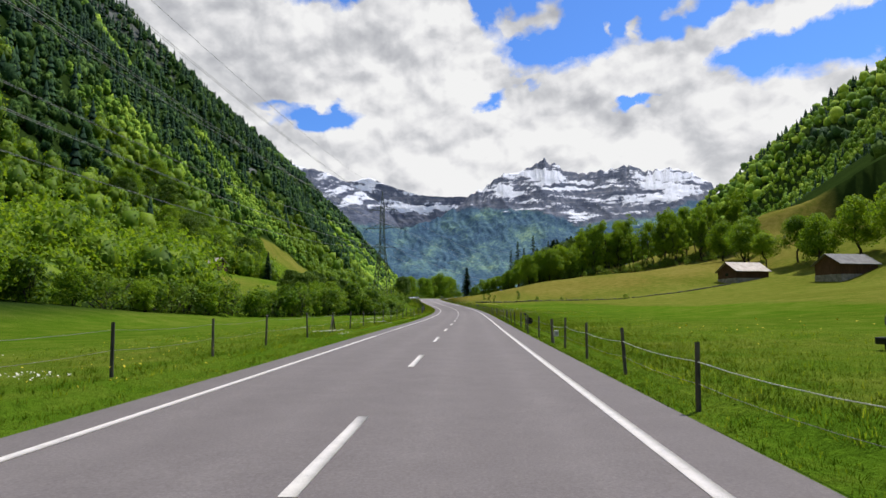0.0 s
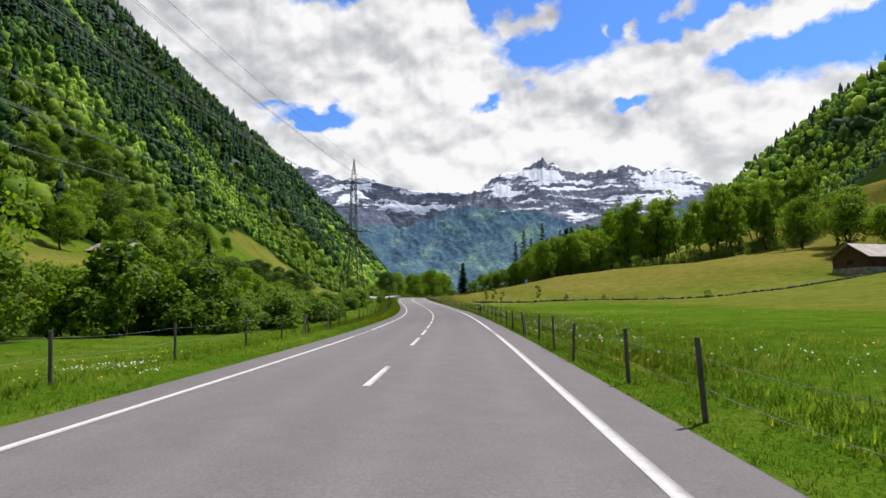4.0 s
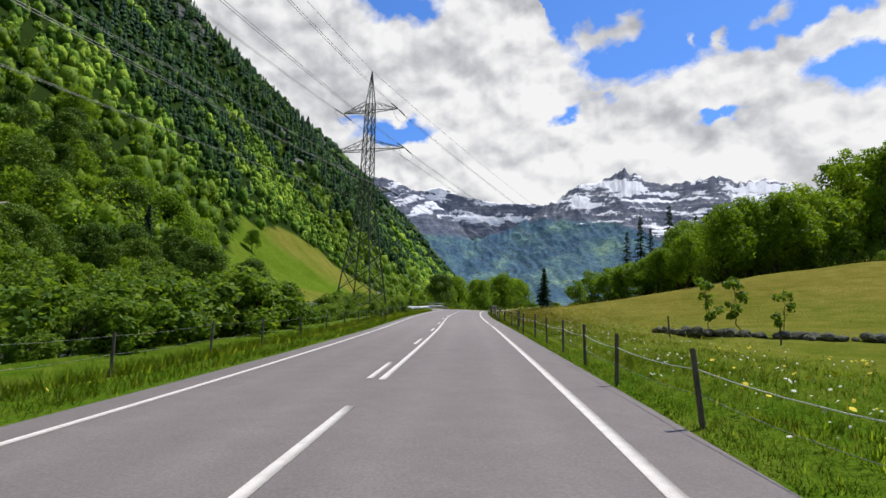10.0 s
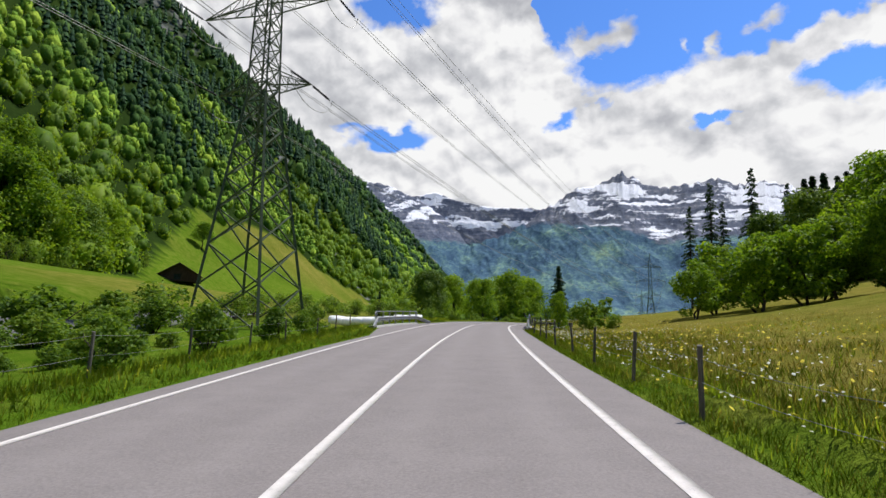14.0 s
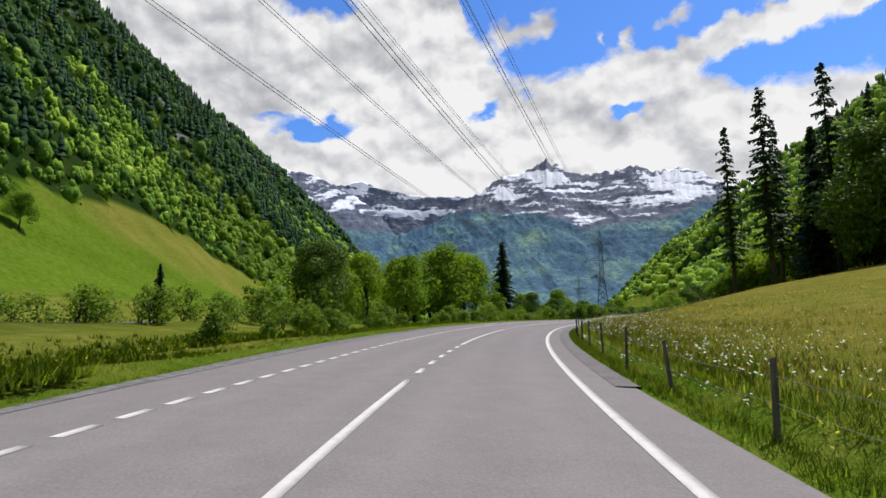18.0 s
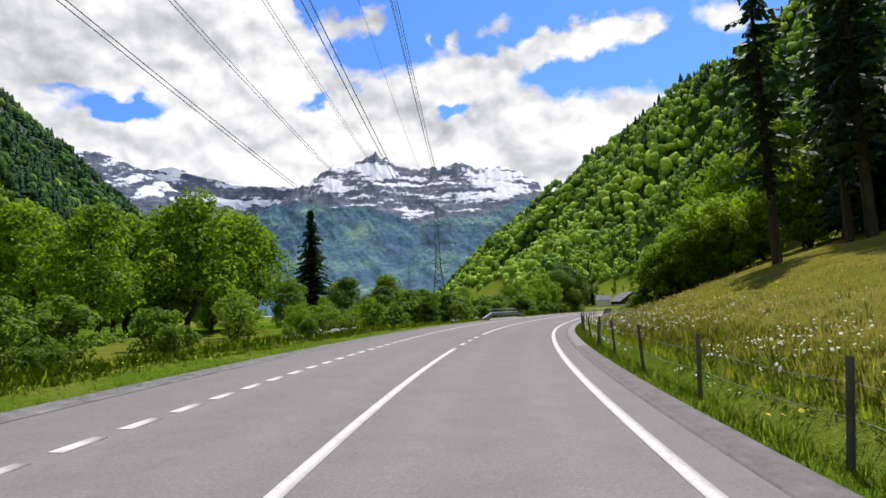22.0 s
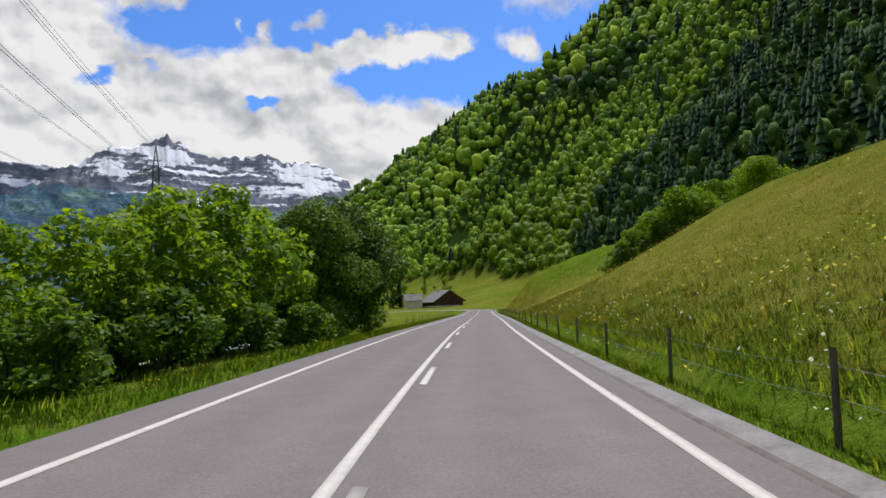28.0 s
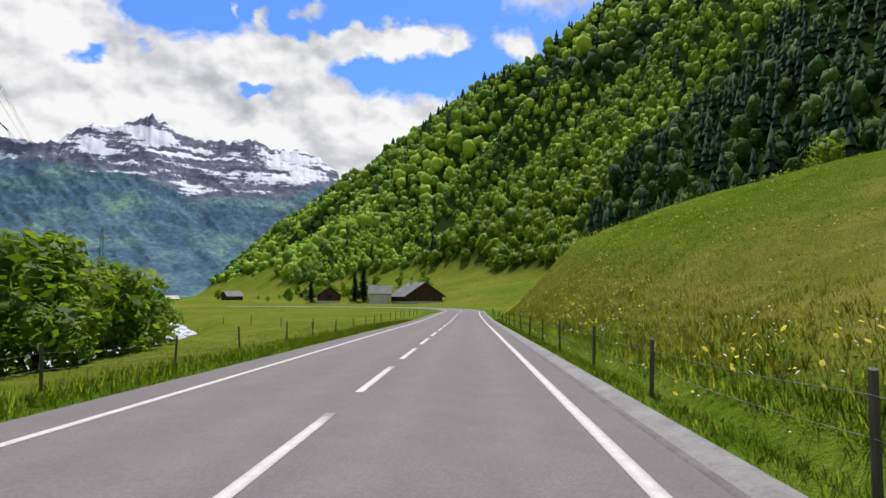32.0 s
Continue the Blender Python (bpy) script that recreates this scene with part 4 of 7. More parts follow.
def range_mesh(name, line, r0, r1, lo, hi, seed, jag, snow_line, strata, spots, woods):
    """A mountain front across the valley, foot at r0 and crest at r1 metres: ribs and gullies, and snow lying along the strata."""
    az = np.arange(lo, hi, 0.10)
    q = np.linspace(0, 1.03, 130)
    aa, qq = np.meshgrid(az, q, indexing="ij")
    deg = aa * 100
    crest = np.interp(aa, [p[0] for p in line], [p[1] for p in line])
    notch = (waves(deg, qq * 0, seed, 130, 3) * 0.22 + waves(deg, qq * 0, seed + 11, 40, 3) * 0.26 + (waves(deg, qq * 0, seed + 12, 22, 2) * 0.35) * np.exp(-((aa - 10.9) / 0.9) ** 2)) * jag
    h = np.minimum(qq, 1)
    base = crest * (0.55 * h + 0.45 * h * h)
    dip = base + strata * (aa - 12)
    rib = 0.5 - abs(waves(deg + base * 70, base * 75, seed + 1, 240, 4))
    rib2 = 0.5 - abs(waves(deg - base * 45, base * 60, seed + 2, 95, 3))
    ledge = waves(deg * 0.16, dip * 100, seed + 6, 46, 4)
    inner = np.clip(h * 4, 0, 1) * np.clip((1 - h) * 7, 0, 1)
    el = base + (rib * 0.75 + rib2 * 0.30 * np.clip((h - 0.35) * 4, 0, 1) + ledge * 0.22 * np.clip((h - 0.5) * 4, 0, 1)) * inner + notch * np.clip((h - 0.84) * 6.2, 0, 1) - 1.2 * np.clip((qq - 1) * 34, 0, 1)
    r = r0 + (r1 - r0) * qq
    z = 8 + r * np.tan(np.radians(el))
    x, y = 20 + r * np.sin(np.radians(aa)), 250 + r * np.cos(np.radians(aa))
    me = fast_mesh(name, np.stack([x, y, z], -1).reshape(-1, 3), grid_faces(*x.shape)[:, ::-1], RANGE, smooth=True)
    low = np.interp(aa, [p[0] for p in snow_line], [p[1] for p in snow_line])
    lie = np.clip((base - low) / 1.3, -1.2, 0.45) + ledge * 1.15 + rib2 * 0.55 - 0.25 + blobs(aa, base, spots)
    set_attr(me, "snow", lie.ravel())
    set_attr(me, "high", (0.5 + (base - low + woods + rib * 0.5) * 0.5).ravel())
    return me


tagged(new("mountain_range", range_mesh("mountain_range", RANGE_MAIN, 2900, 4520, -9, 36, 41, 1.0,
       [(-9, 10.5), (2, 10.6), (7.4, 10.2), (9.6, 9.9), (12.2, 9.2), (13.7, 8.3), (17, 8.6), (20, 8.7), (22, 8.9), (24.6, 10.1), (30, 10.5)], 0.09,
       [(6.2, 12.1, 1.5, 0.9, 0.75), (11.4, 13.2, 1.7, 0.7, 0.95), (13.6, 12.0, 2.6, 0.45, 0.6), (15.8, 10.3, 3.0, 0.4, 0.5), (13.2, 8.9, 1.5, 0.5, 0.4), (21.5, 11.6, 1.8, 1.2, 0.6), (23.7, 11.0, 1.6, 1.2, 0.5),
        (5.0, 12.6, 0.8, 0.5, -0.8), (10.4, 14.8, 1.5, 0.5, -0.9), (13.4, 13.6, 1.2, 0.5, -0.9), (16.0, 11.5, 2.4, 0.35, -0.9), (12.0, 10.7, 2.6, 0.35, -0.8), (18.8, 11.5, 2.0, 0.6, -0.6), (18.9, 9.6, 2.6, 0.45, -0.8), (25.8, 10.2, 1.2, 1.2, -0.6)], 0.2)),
       "high rocky mountain with snow on its ledges above haze-tinted woods", "mountain", kind="structure")
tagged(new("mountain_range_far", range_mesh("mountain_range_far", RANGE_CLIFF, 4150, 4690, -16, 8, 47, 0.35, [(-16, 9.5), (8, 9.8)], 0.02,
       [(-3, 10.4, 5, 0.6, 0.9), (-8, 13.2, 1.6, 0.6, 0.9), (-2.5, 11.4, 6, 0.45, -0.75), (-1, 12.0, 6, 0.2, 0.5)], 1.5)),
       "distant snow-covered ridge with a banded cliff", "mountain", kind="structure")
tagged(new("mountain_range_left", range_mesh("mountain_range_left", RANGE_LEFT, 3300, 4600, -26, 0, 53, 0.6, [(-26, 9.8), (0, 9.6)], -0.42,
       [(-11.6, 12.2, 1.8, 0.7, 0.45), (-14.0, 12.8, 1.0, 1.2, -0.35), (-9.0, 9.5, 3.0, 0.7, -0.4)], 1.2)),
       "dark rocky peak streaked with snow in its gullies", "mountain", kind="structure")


# ---- woods ----
def leaf_quads(centres, radii, count, size, r, flat=0.5):
    """Leaf sprays round the given clump centres: verts and quads."""
    k = r.choice(len(centres), count, p=radii**2 / (radii**2).sum())
    d = r.normal(size=(count, 3))
    d /= np.linalg.norm(d, axis=1, keepdims=True)
    rad = radii[k] * r.uniform(0.55, 1.08, count) ** 0.6
    c = centres[k] + d * rad[:, None] * [1, 1, 0.8]
    n = d * 0.6 + r.normal(size=(count, 3)) * 0.6 + [0, 0, flat]
    n /= np.linalg.norm(n, axis=1, keepdims=True)
    a = np.cross(n, r.normal(size=(count, 3)))
    a /= np.linalg.norm(a, axis=1, keepdims=True)
    b = np.cross(n, a)
    s = (size * r.uniform(0.6, 1.35, count))[:, None]
    v = np.stack([c - a * s * 0.6, c - b * s * 0.34 + n * s * 0.08, c + a * s * 0.6, c + b * s * 0.34 + n * s * 0.08], 1)
    return v.reshape(-1, 3), np.arange(count * 4).reshape(-1, 4)


def lumps(seed, count, spread, tall, small=1.0):
    """A far crown: several uneven lobes, each a jittered icosahedron."""
    r = np.random.default_rng(seed)
    g = (1 + 5**0.5) / 2
    iv = np.array([(-1, g, 0), (1, g, 0), (-1, -g, 0), (1, -g, 0), (0, -1, g), (0, 1, g), (0, -1, -g), (0, 1, -g), (g, 0, -1), (g, 0, 1), (-g, 0, -1), (-g, 0, 1)]) / 1.9
    ifc = np.array([(0, 11, 5), (0, 5, 1), (0, 1, 7), (0, 7, 10), (0, 10, 11), (1, 5, 9), (5, 11, 4), (11, 10, 2), (10, 7, 6), (7, 1, 8),
                    (3, 9, 4), (3, 4, 2), (3, 2, 6), (3, 6, 8), (3, 8, 9), (4, 9, 5), (2, 4, 11), (6, 2, 10), (8, 6, 7), (9, 8, 1)])
    vs, fs = [], []
    for k in range(count):
        rad = r.uniform(0.38, 0.62) * (1.25 if k == 0 else small)
        a, h = r.uniform(0, 6.28), r.uniform(0.35, 0.95)
        d = spread * (1.15 - h) * r.uniform(0.4, 1.0) * (0 if k == 0 else 1)
        v = iv * rad * r.uniform(0.75, 1.25, (12, 1)) * [1, 1, 1.05] + [d * math.cos(a), d * math.sin(a), tall * h]
        fs.append(ifc + 12 * k)
        vs.append(v)
    return np.concatenate(vs), np.concatenate(fs)


def cone_tree(seed, tiers=4, sides=7):
    r = np.random.default_rng(seed)
    vs, fs = [], []
    for k in range(tiers):
        z0, z1, rad = 0.12 + 0.8 * k / tiers, 0.12 + 0.8 * (k + 1.7) / tiers, 0.27 * (1 - 0.85 * k / tiers)
        z1 = min(z1, 1.0) if k == tiers - 1 else z1
        n0 = sum(map(len, vs))
        a = np.arange(sides) * 2 * math.pi / sides + r.uniform(0, 1)
        rr = rad * r.uniform(0.75, 1.2, sides)
        vs.append(np.concatenate([np.stack([rr * np.cos(a), rr * np.sin(a), z0 + r.uniform(-0.03, 0.03, sides)], -1), [[0, 0, z1]]]))
        fs.append(np.array([(n0 + i, n0 + (i + 1) % sides, n0 + sides) for i in range(sides)]))
    return np.concatenate(vs), np.concatenate(fs)


def scatter(name, pts, sizes, templates, mat, label, smooth=True):
    """Joins copies of the templates into one mesh of woodland."""
    r = np.random.default_rng(len(pts))
    vs, fs, n = [], [], 0
    pick = r.integers(0, len(templates), len(pts))
    for k, (tv, tf) in enumerate(templates):
        idx = np.nonzero(pick == k)[0]
        if not len(idx):
            continue
        a = r.uniform(0, 6.28, len(idx))
        w, h = sizes[idx, 0][:, None], sizes[idx, 1][:, None]
        x = (tv[:, 0] * np.cos(a)[:, None] - tv[:, 1] * np.sin(a)[:, None]) * w + pts[idx, 0][:, None]
        y = (tv[:, 0] * np.sin(a)[:, None] + tv[:, 1] * np.cos(a)[:, None]) * w + pts[idx, 1][:, None]
        z = tv[:, 2] * h + pts[idx, 2][:, None]
        vs.append(np.stack([x, y, z], -1).reshape(-1, 3))
        fs.append((tf[None] + (np.arange(len(idx)) * len(tv))[:, None, None]).reshape(-1, tf.shape[1]) + n)
        n += len(idx) * len(tv)
    me = fast_mesh(name, np.concatenate(vs), np.concatenate(fs), mat, smooth=smooth)
    return tagged(new(name, me), label, "woods", kind="stuff")


def jittered(x0, x1, y0, y1, pitch, seed):
    r = np.random.default_rng(seed)
    gx, gy = np.meshgrid(np.arange(x0, x1, pitch), np.arange(y0, y1, pitch))
    return np.stack([gx.ravel(), gy.ravel()], -1) + r.uniform(-0.45, 0.45, (gx.size, 2)) * pitch


def build_woods():
    pts = []
    for x0, x1, y0, y1, pitch, seed in ((-420, -30, -60, 900, 9.0, 1), (-860, -420, 60, 1500, 12.5, 2), (-420, -30, 900, 1900, 14, 3), (-900, -420, 1500, 3000, 24, 4), (-420, -30, 1900, 3600, 24, 5),
                                        (60, 560, 60, 1000, 8.4, 6), (560, 1250, 150, 1600, 14, 7), (160, 620, 1000, 2000, 14, 8), (330, 1650, 1600, 3700, 26, 9)):
        p = jittered(x0, x1, y0, y1, pitch, seed)
        pts.append(np.concatenate([p, np.full((len(p), 1), pitch)], 1))
    p = np.concatenate(pts)
    z, s, u, dr, dl = relief(p[:, 0], p[:, 1], True)
    left = (p[:, 0] < 0) & (dl > 38) & (dl < 730) & ~in_hut_meadow(p[:, 0], p[:, 1])
    glade = waves(p[:, 0], p[:, 1], 33, 160, 3)
    right = (p[:, 0] > 0) & (dr > 50 + np.clip((p[:, 1] - 660) / 100, 0, 1) * (14 + waves(p[:, 0], p[:, 1], 37, 90, 3) * 26) + np.clip((p[:, 1] - 1000) / 600, 0, 1) * 70) & (dr < 760) & ~((dr < 130) & (glade > 0.12))
    keep = (left | right) & ((abs(u) > 46) | (s > 740))
    p, z, dr, dl, left = p[keep], z[keep], dr[keep], dl[keep], left[keep]
    r = np.random.default_rng(5)
    up = np.where(left, dl, dr)
    strip = waves(p[:, 0] * 0.25 + p[:, 1] * 0.1, p[:, 1] + p[:, 0] * 0.12, 38, 130, 3)
    # right slope below y 616: conifers added to darken it in place of shade
    conif = r.uniform(0, 1, len(p)) < np.where(left, np.interp(up + strip * 200, [60, 200, 260, 340, 700], [0.0, 0.0, 0.10, 0.42, 0.55]), np.interp(up + waves(p[:, 0], p[:, 1], 36, 140, 3) * 80, [60, 200, 320, 480, 600, 700], [0.01, 0.05, 0.12, 0.3, 0.7, 0.8]) * np.interp(p[:, 1], [450, 600, 700], [1.0, 0.6, 0.4]) + 0.45 * np.clip((616 - p[:, 1]) / 40, 0, 1) * (p[:, 1] > 430))
    pts3 = np.stack([p[:, 0], p[:, 1], z - 0.8], -1)
    wide = p[:, 2] * r.uniform(0.56, 1.12, len(p))
    tall = np.clip(wide * r.uniform(1.05, 1.55, len(p)), 7, 26)
    near = abs(u[keep]) < np.where(left & (p[:, 1] < 620), 235, 180)
    def crown(seed, lobes, leaves, size, core=0.9, small=1.0):
        """A rounded crown: leafy sprays round a few dense lobes."""
        q = np.random.default_rng(seed)
        v, f = lumps(seed, lobes, 0.42 if small == 1.0 else 0.62, 0.80, small)
        cen = np.array([v[12 * k:12 * k + 12].mean(0) for k in range(lobes)])
        rad = np.array([np.linalg.norm(v[12 * k:12 * k + 12] - cen[k], axis=1).mean() for k in range(lobes)])
        lv, lf = leaf_quads(cen, rad * 1.06, leaves, size, q)
        v = (v - np.repeat(cen, 12, 0)) * core + np.repeat(cen, 12, 0)
        tri = np.concatenate([lf[:, [0, 1, 2]], lf[:, [0, 2, 3]]]) + len(v)
        return np.concatenate([v, lv]), np.concatenate([f, tri])
    edge = near & (abs(u[keep]) < np.where(left, 112, 105)) & (p[:, 1] < 520)
    conif &= ~(edge | ((np.abs(p[:, 0]) < 125) & (p[:, 1] < 320)))
    sel = edge & ~conif
    scatter("wood_edge_trees", pts3[sel], np.stack([wide[sel] * 1.18, tall[sel] * 1.0], -1), [crown(500 + k, 8, 820, 0.070, 0.45) for k in range(5)], LEAF, "leafy trees along the lower edge of the slope woodland", smooth=False)
    cliff = left & (waves(p[:, 0] * 0.5, p[:, 1], 44, 130, 3) > 0.30) & (dl > 235) & (dl < 430)
    conif &= ~cliff
    # shade on the slopes, broken by lit strips, is put into crown colour here
    shaded_stand = ~cliff & np.where(left, up + strip * 200 > 258, np.where(p[:, 1] + glade[keep] * 60 < 612, (strip < 0.45) & (up > 62), strip < -0.38))
    sel = near & ~edge & ~conif & ~shaded_stand
    near_crowns = [crown(300 + k, 7, 180, 0.13, 0.76, 0.8) for k in range(6)]
    scatter("near_slope_woods", pts3[sel], np.stack([wide[sel] * 0.86, tall[sel] * 0.92], -1), near_crowns, LEAF, "dense bright green broadleaved woodland on the steep valley side")
    sel = near & ~edge & ~conif & shaded_stand
    scatter("near_mixed_woods", pts3[sel], np.stack([wide[sel] * 0.86, tall[sel] * 0.95], -1), near_crowns, WOODS_MIXED_SHADE, "mixed woodland with the slope's shade put into its dark green")
    middle = ~near & (abs(u[keep]) < 430) & (p[:, 1] < 1300)
    mid_crowns = [crown(400 + k, 10, 100, 0.12, 0.80, 0.60) for k in range(6)]
    sel = middle & ~conif & ~shaded_stand
    scatter("middle_slope_woods", pts3[sel], np.stack([wide[sel] * 0.78, tall[sel] * 0.9], -1), mid_crowns, WOODS, "bright green broadleaved woodland higher on the valley side")
    sel = middle & ~conif & shaded_stand
    scatter("middle_mixed_woods", pts3[sel], np.stack([wide[sel] * 0.80, tall[sel] * 0.95], -1), mid_crowns, WOODS_MIXED_SHADE, "higher mixed woodland with the slope's shade put into its colour")
    sel = ~near & ~middle & ~conif
    far_crowns = [lumps(k, 4, 0.6, 0.80, 0.75) for k in range(7)]
    scatter("far_slope_woods", pts3[sel & ~shaded_stand], np.stack([wide, tall * 0.9], -1)[sel & ~shaded_stand] * 0.86, far_crowns, WOODS, "dense bright green broadleaved woodland on the steep valley side")
    scatter("far_mixed_woods", pts3[sel & shaded_stand], np.stack([wide, tall * 0.9], -1)[sel & shaded_stand] * 0.86, far_crowns, WOODS_MIXED_SHADE, "distant mixed woodland with the slope's shade put into its colour")
    sel = conif
    scatter("slope_conifers", pts3[sel], np.stack([p[sel, 2] * 1.35, np.clip(p[sel, 2] * r.uniform(1.6, 2.4, sel.sum()), 13, 34)], -1), [cone_tree(k) for k in range(5)], WOODS_DARK,
            "dark conifers scattered through the slope woodland")


build_woods()


# ---- trees and shrubs: a leafy crown of many small leaf sprays on limbs ----
def limb_mesh(bm, a, b, r1, r2, r, bends=3):
    a, b = Vector(a), Vector(b)
    last, lr = a, r1
    for k in range(1, bends + 1):
        t = k / bends
        p = a.lerp(b, t)
        if k < bends:
            p += Vector(r.normal(size=3) * (b - a).length * 0.05)
        nr = r1 + (r2 - r1) * t
        bar(bm, last, p, lr, nr, 6 if r1 > 0.1 else 4)
        last, lr = p, nr


def make_tree(name, label, category, seed, tall, wide, bole, clumps, leaves, size, leaf_mat, trunk_r, squash=1.0, stems=1):
    r = np.random.default_rng(seed)
    root = empty(name)
    centres, radii = [], []
    for k in range(clumps):
        h = r.uniform(0, 1) ** 0.85
        reach = wide * math.sin(math.pi * min(0.97, 0.16 + 0.80 * h)) ** 0.75 * (0.72 + 0.28 * r.uniform())
        a = r.uniform(0, 6.283)
        d = reach * math.sqrt(r.uniform(0.05, 0.85))
        rad = wide * r.uniform(0.20, 0.38)
        centres.append((d * math.cos(a), d * math.sin(a), bole + rad * 0.4 + (tall - bole - rad * 1.1) * h))
        radii.append(rad)
    centres, radii = np.array(centres), np.array(radii)
    bm = bmesh.new()
    for k in range(stems):
        lean = Vector((r.normal() * 0.05, r.normal() * 0.05, 1)) if stems == 1 else Vector((r.normal() * 0.25, r.normal() * 0.25, 1))
        top = lean * (bole + (tall - bole) * 0.72)
        limb_mesh(bm, (0, 0, -0.5), top, trunk_r, trunk_r * 0.25, r, 5)
        for j in r.choice(clumps, min(clumps, 9 if stems == 1 else 4), replace=False):
            t = max(0.25, min(0.9, (centres[j][2] * 0.62) / max(top.z, 0.1)))
            limb_mesh(bm, top * t, Vector(centres[j]), trunk_r * 0.35 * (1.1 - t), trunk_r * 0.06, r, 3)
    part("trunk", bm, BARK, root)
    v, f = leaf_quads(centres, radii, leaves, size, r)
    mesh_part("crown", fast_mesh("crown", v, f, leaf_mat), root)
    return tagged(root, label, category)


def make_spruce(name, label, seed, tall, wide, bare, tiers, full):
    r = np.random.default_rng(seed)
    root = empty(name)
    bm = bmesh.new()
    bar(bm, (0, 0, -0.5), (0, 0, tall * 0.97), tall * 0.013, 0.03, 7)
    vs, n = [], 0
    for k in range(tiers * full):
        t = (k + r.uniform(-2.5, 2.5)) / (tiers * full)
        t = min(0.995, max(0.0, t))
        z = bare + (tall - bare) * t ** 0.92
        reach = (wide * (1 - t) ** 0.85 + 0.3) * (0.55 + 0.45 * min(1, t * 5 + 0.35))
        a, ln = k * 2.39996 + r.normal(0, 0.5), reach * (r.uniform(0.45, 1.15) if r.uniform() > 0.12 else 0.25)
        droop = ln * r.uniform(0.05, 0.40) - ln * 0.25 * max(0, t - 0.7)
        if ln > 1.2:
            bar(bm, (0, 0, z), (ln * 0.85 * math.cos(a), ln * 0.85 * math.sin(a), z - droop * 0.75), 0.032, 0.008, 3)
        m = max(3, int(ln / 0.26))
        q = (np.arange(m) + r.uniform(0.2, 0.9, m)) / m
        for side in (-1, 1):
            c = np.stack([ln * q * math.cos(a), ln * q * math.sin(a), z - droop * q**1.4], -1)
            w = (0.20 + 0.55 * (1 - q) * min(1, ln / 2.5))[:, None] * r.uniform(0.4, 1.25, (m, 1))
            out = np.array([math.cos(a), math.sin(a), -0.25]) * 0.24
            ac = np.array([-math.sin(a), math.cos(a), 0]) * side
            hang = np.stack([0 * q, 0 * q, -0.10 - 0.42 * r.uniform(size=m)], -1)
            vs.append(np.stack([c - out * 0.5, c + out * 0.9, c + out * 1.1 + ac * w + hang, c + ac * w * 0.9 + hang], 1).reshape(-1, 3))
    part("trunk", bm, BARK, root)
    v = np.concatenate(vs)
    mesh_part("crown", fast_mesh("crown", v, np.arange(len(v)).reshape(-1, 4), NEEDLE), root)
    return tagged(root, label, "spruce")


KINDS = {
    "broad": [make_tree("broadleaf_tree", "broad leafy maple with a rounded bright green crown", "tree", 100 + k, 15, 6.4, 2.4, 46, 8500, 0.42, LEAF, 0.36) for k in range(4)],
    "tall": [make_tree("tall_tree", "slender tall ash with visible trunk and thin green crown", "tree", 120 + k, 21, 4.0, 4.0, 34, 3400, 0.40, LEAF, 0.26) for k in range(3)],
    "shrub": [make_tree("shrub", "dense green riverside shrub with many stems", "shrub", 140 + k, 4.2, 2.4, 0.2, 24, 2100, 0.285, LEAF_SHRUB, 0.07, stems=4) for k in range(3)],
    "young": [make_tree("young_tree", "young leafy tree with bright green foliage", "tree", 160 + k, 8.5, 3.2, 0.7, 34, 4200, 0.31, LEAF, 0.14, stems=2) for k in range(3)],
    "spruce": [make_spruce("spruce", "tall dark spruce with drooping branches and bare lower trunk", 180, 28, 3.3, 5.0, 30, 5), make_spruce("spruce", "dark green spruce with a dense pointed crown", 181, 24, 4.2, 1.2, 36, 12)],
    "roadside": [make_tree("roadside_tree", "large dense maple with a full green crown", "tree", 210 + k, 15, 6.4, 1.2, 60, 14000, 0.36, LEAF_MAPLE_SHADE, 0.36) for k in range(2)],
    "maple": [make_tree("great_maple", "great maple close beside the road, shade put into its leaf colour", "tree", 230 + k, 15, 7.4, 1.2, 64, 27000, 0.33, LEAF_MAPLE_SHADE, 0.42) for k in range(2)],
    "sapling": [make_tree("sapling", "thin young sapling with sparse leaves", "tree", 190, 3.4, 0.8, 0.7, 12, 330, 0.22, LEAF_SHRUB, 0.035)],
}
USED = set()
SCRUB = []
plant_rng = np.random.default_rng(77)


def plant(kind, x, y, scale=1.0, which=None, wide=1.0):
    k = int(plant_rng.integers(len(KINDS[kind]))) if which is None else which
    proto = KINDS[kind][k]
    sc = scale * plant_rng.uniform(0.92, 1.08)
    z = ground_z(x, y) - 0.15
    if kind == "shrub" and (kind, k) in USED and abs(float(road_coords([x], [y])[1][0])) > 21:
        SCRUB.append((k, x, y, z, sc * wide, sc, float(plant_rng.uniform(0, 6.283))))
        return None
    m = pose(x, y, z, 0, 0, float(plant_rng.uniform(0, 360)))
    if (kind, k) in USED:
        ob = copy_thing(proto, m)
    else:
        USED.add((kind, k))
        ob = proto
        ob.matrix_basis = m
    ob.scale = (sc * wide, sc * wide, sc)
    ob["group"] = {"broad": "trees of the valley floor", "tall": "belt of tall trees", "shrub": "riverside shrubs", "young": "young trees", "spruce": "spruces", "sapling": "saplings", "roadside": "roadside trees", "maple": "great maples"}[kind]
    return ob


def plant_su(kind, s, u, *a, **k):
    p = on_road(s, u)
    return plant(kind, float(p[0]), float(p[1]), *a, **k)


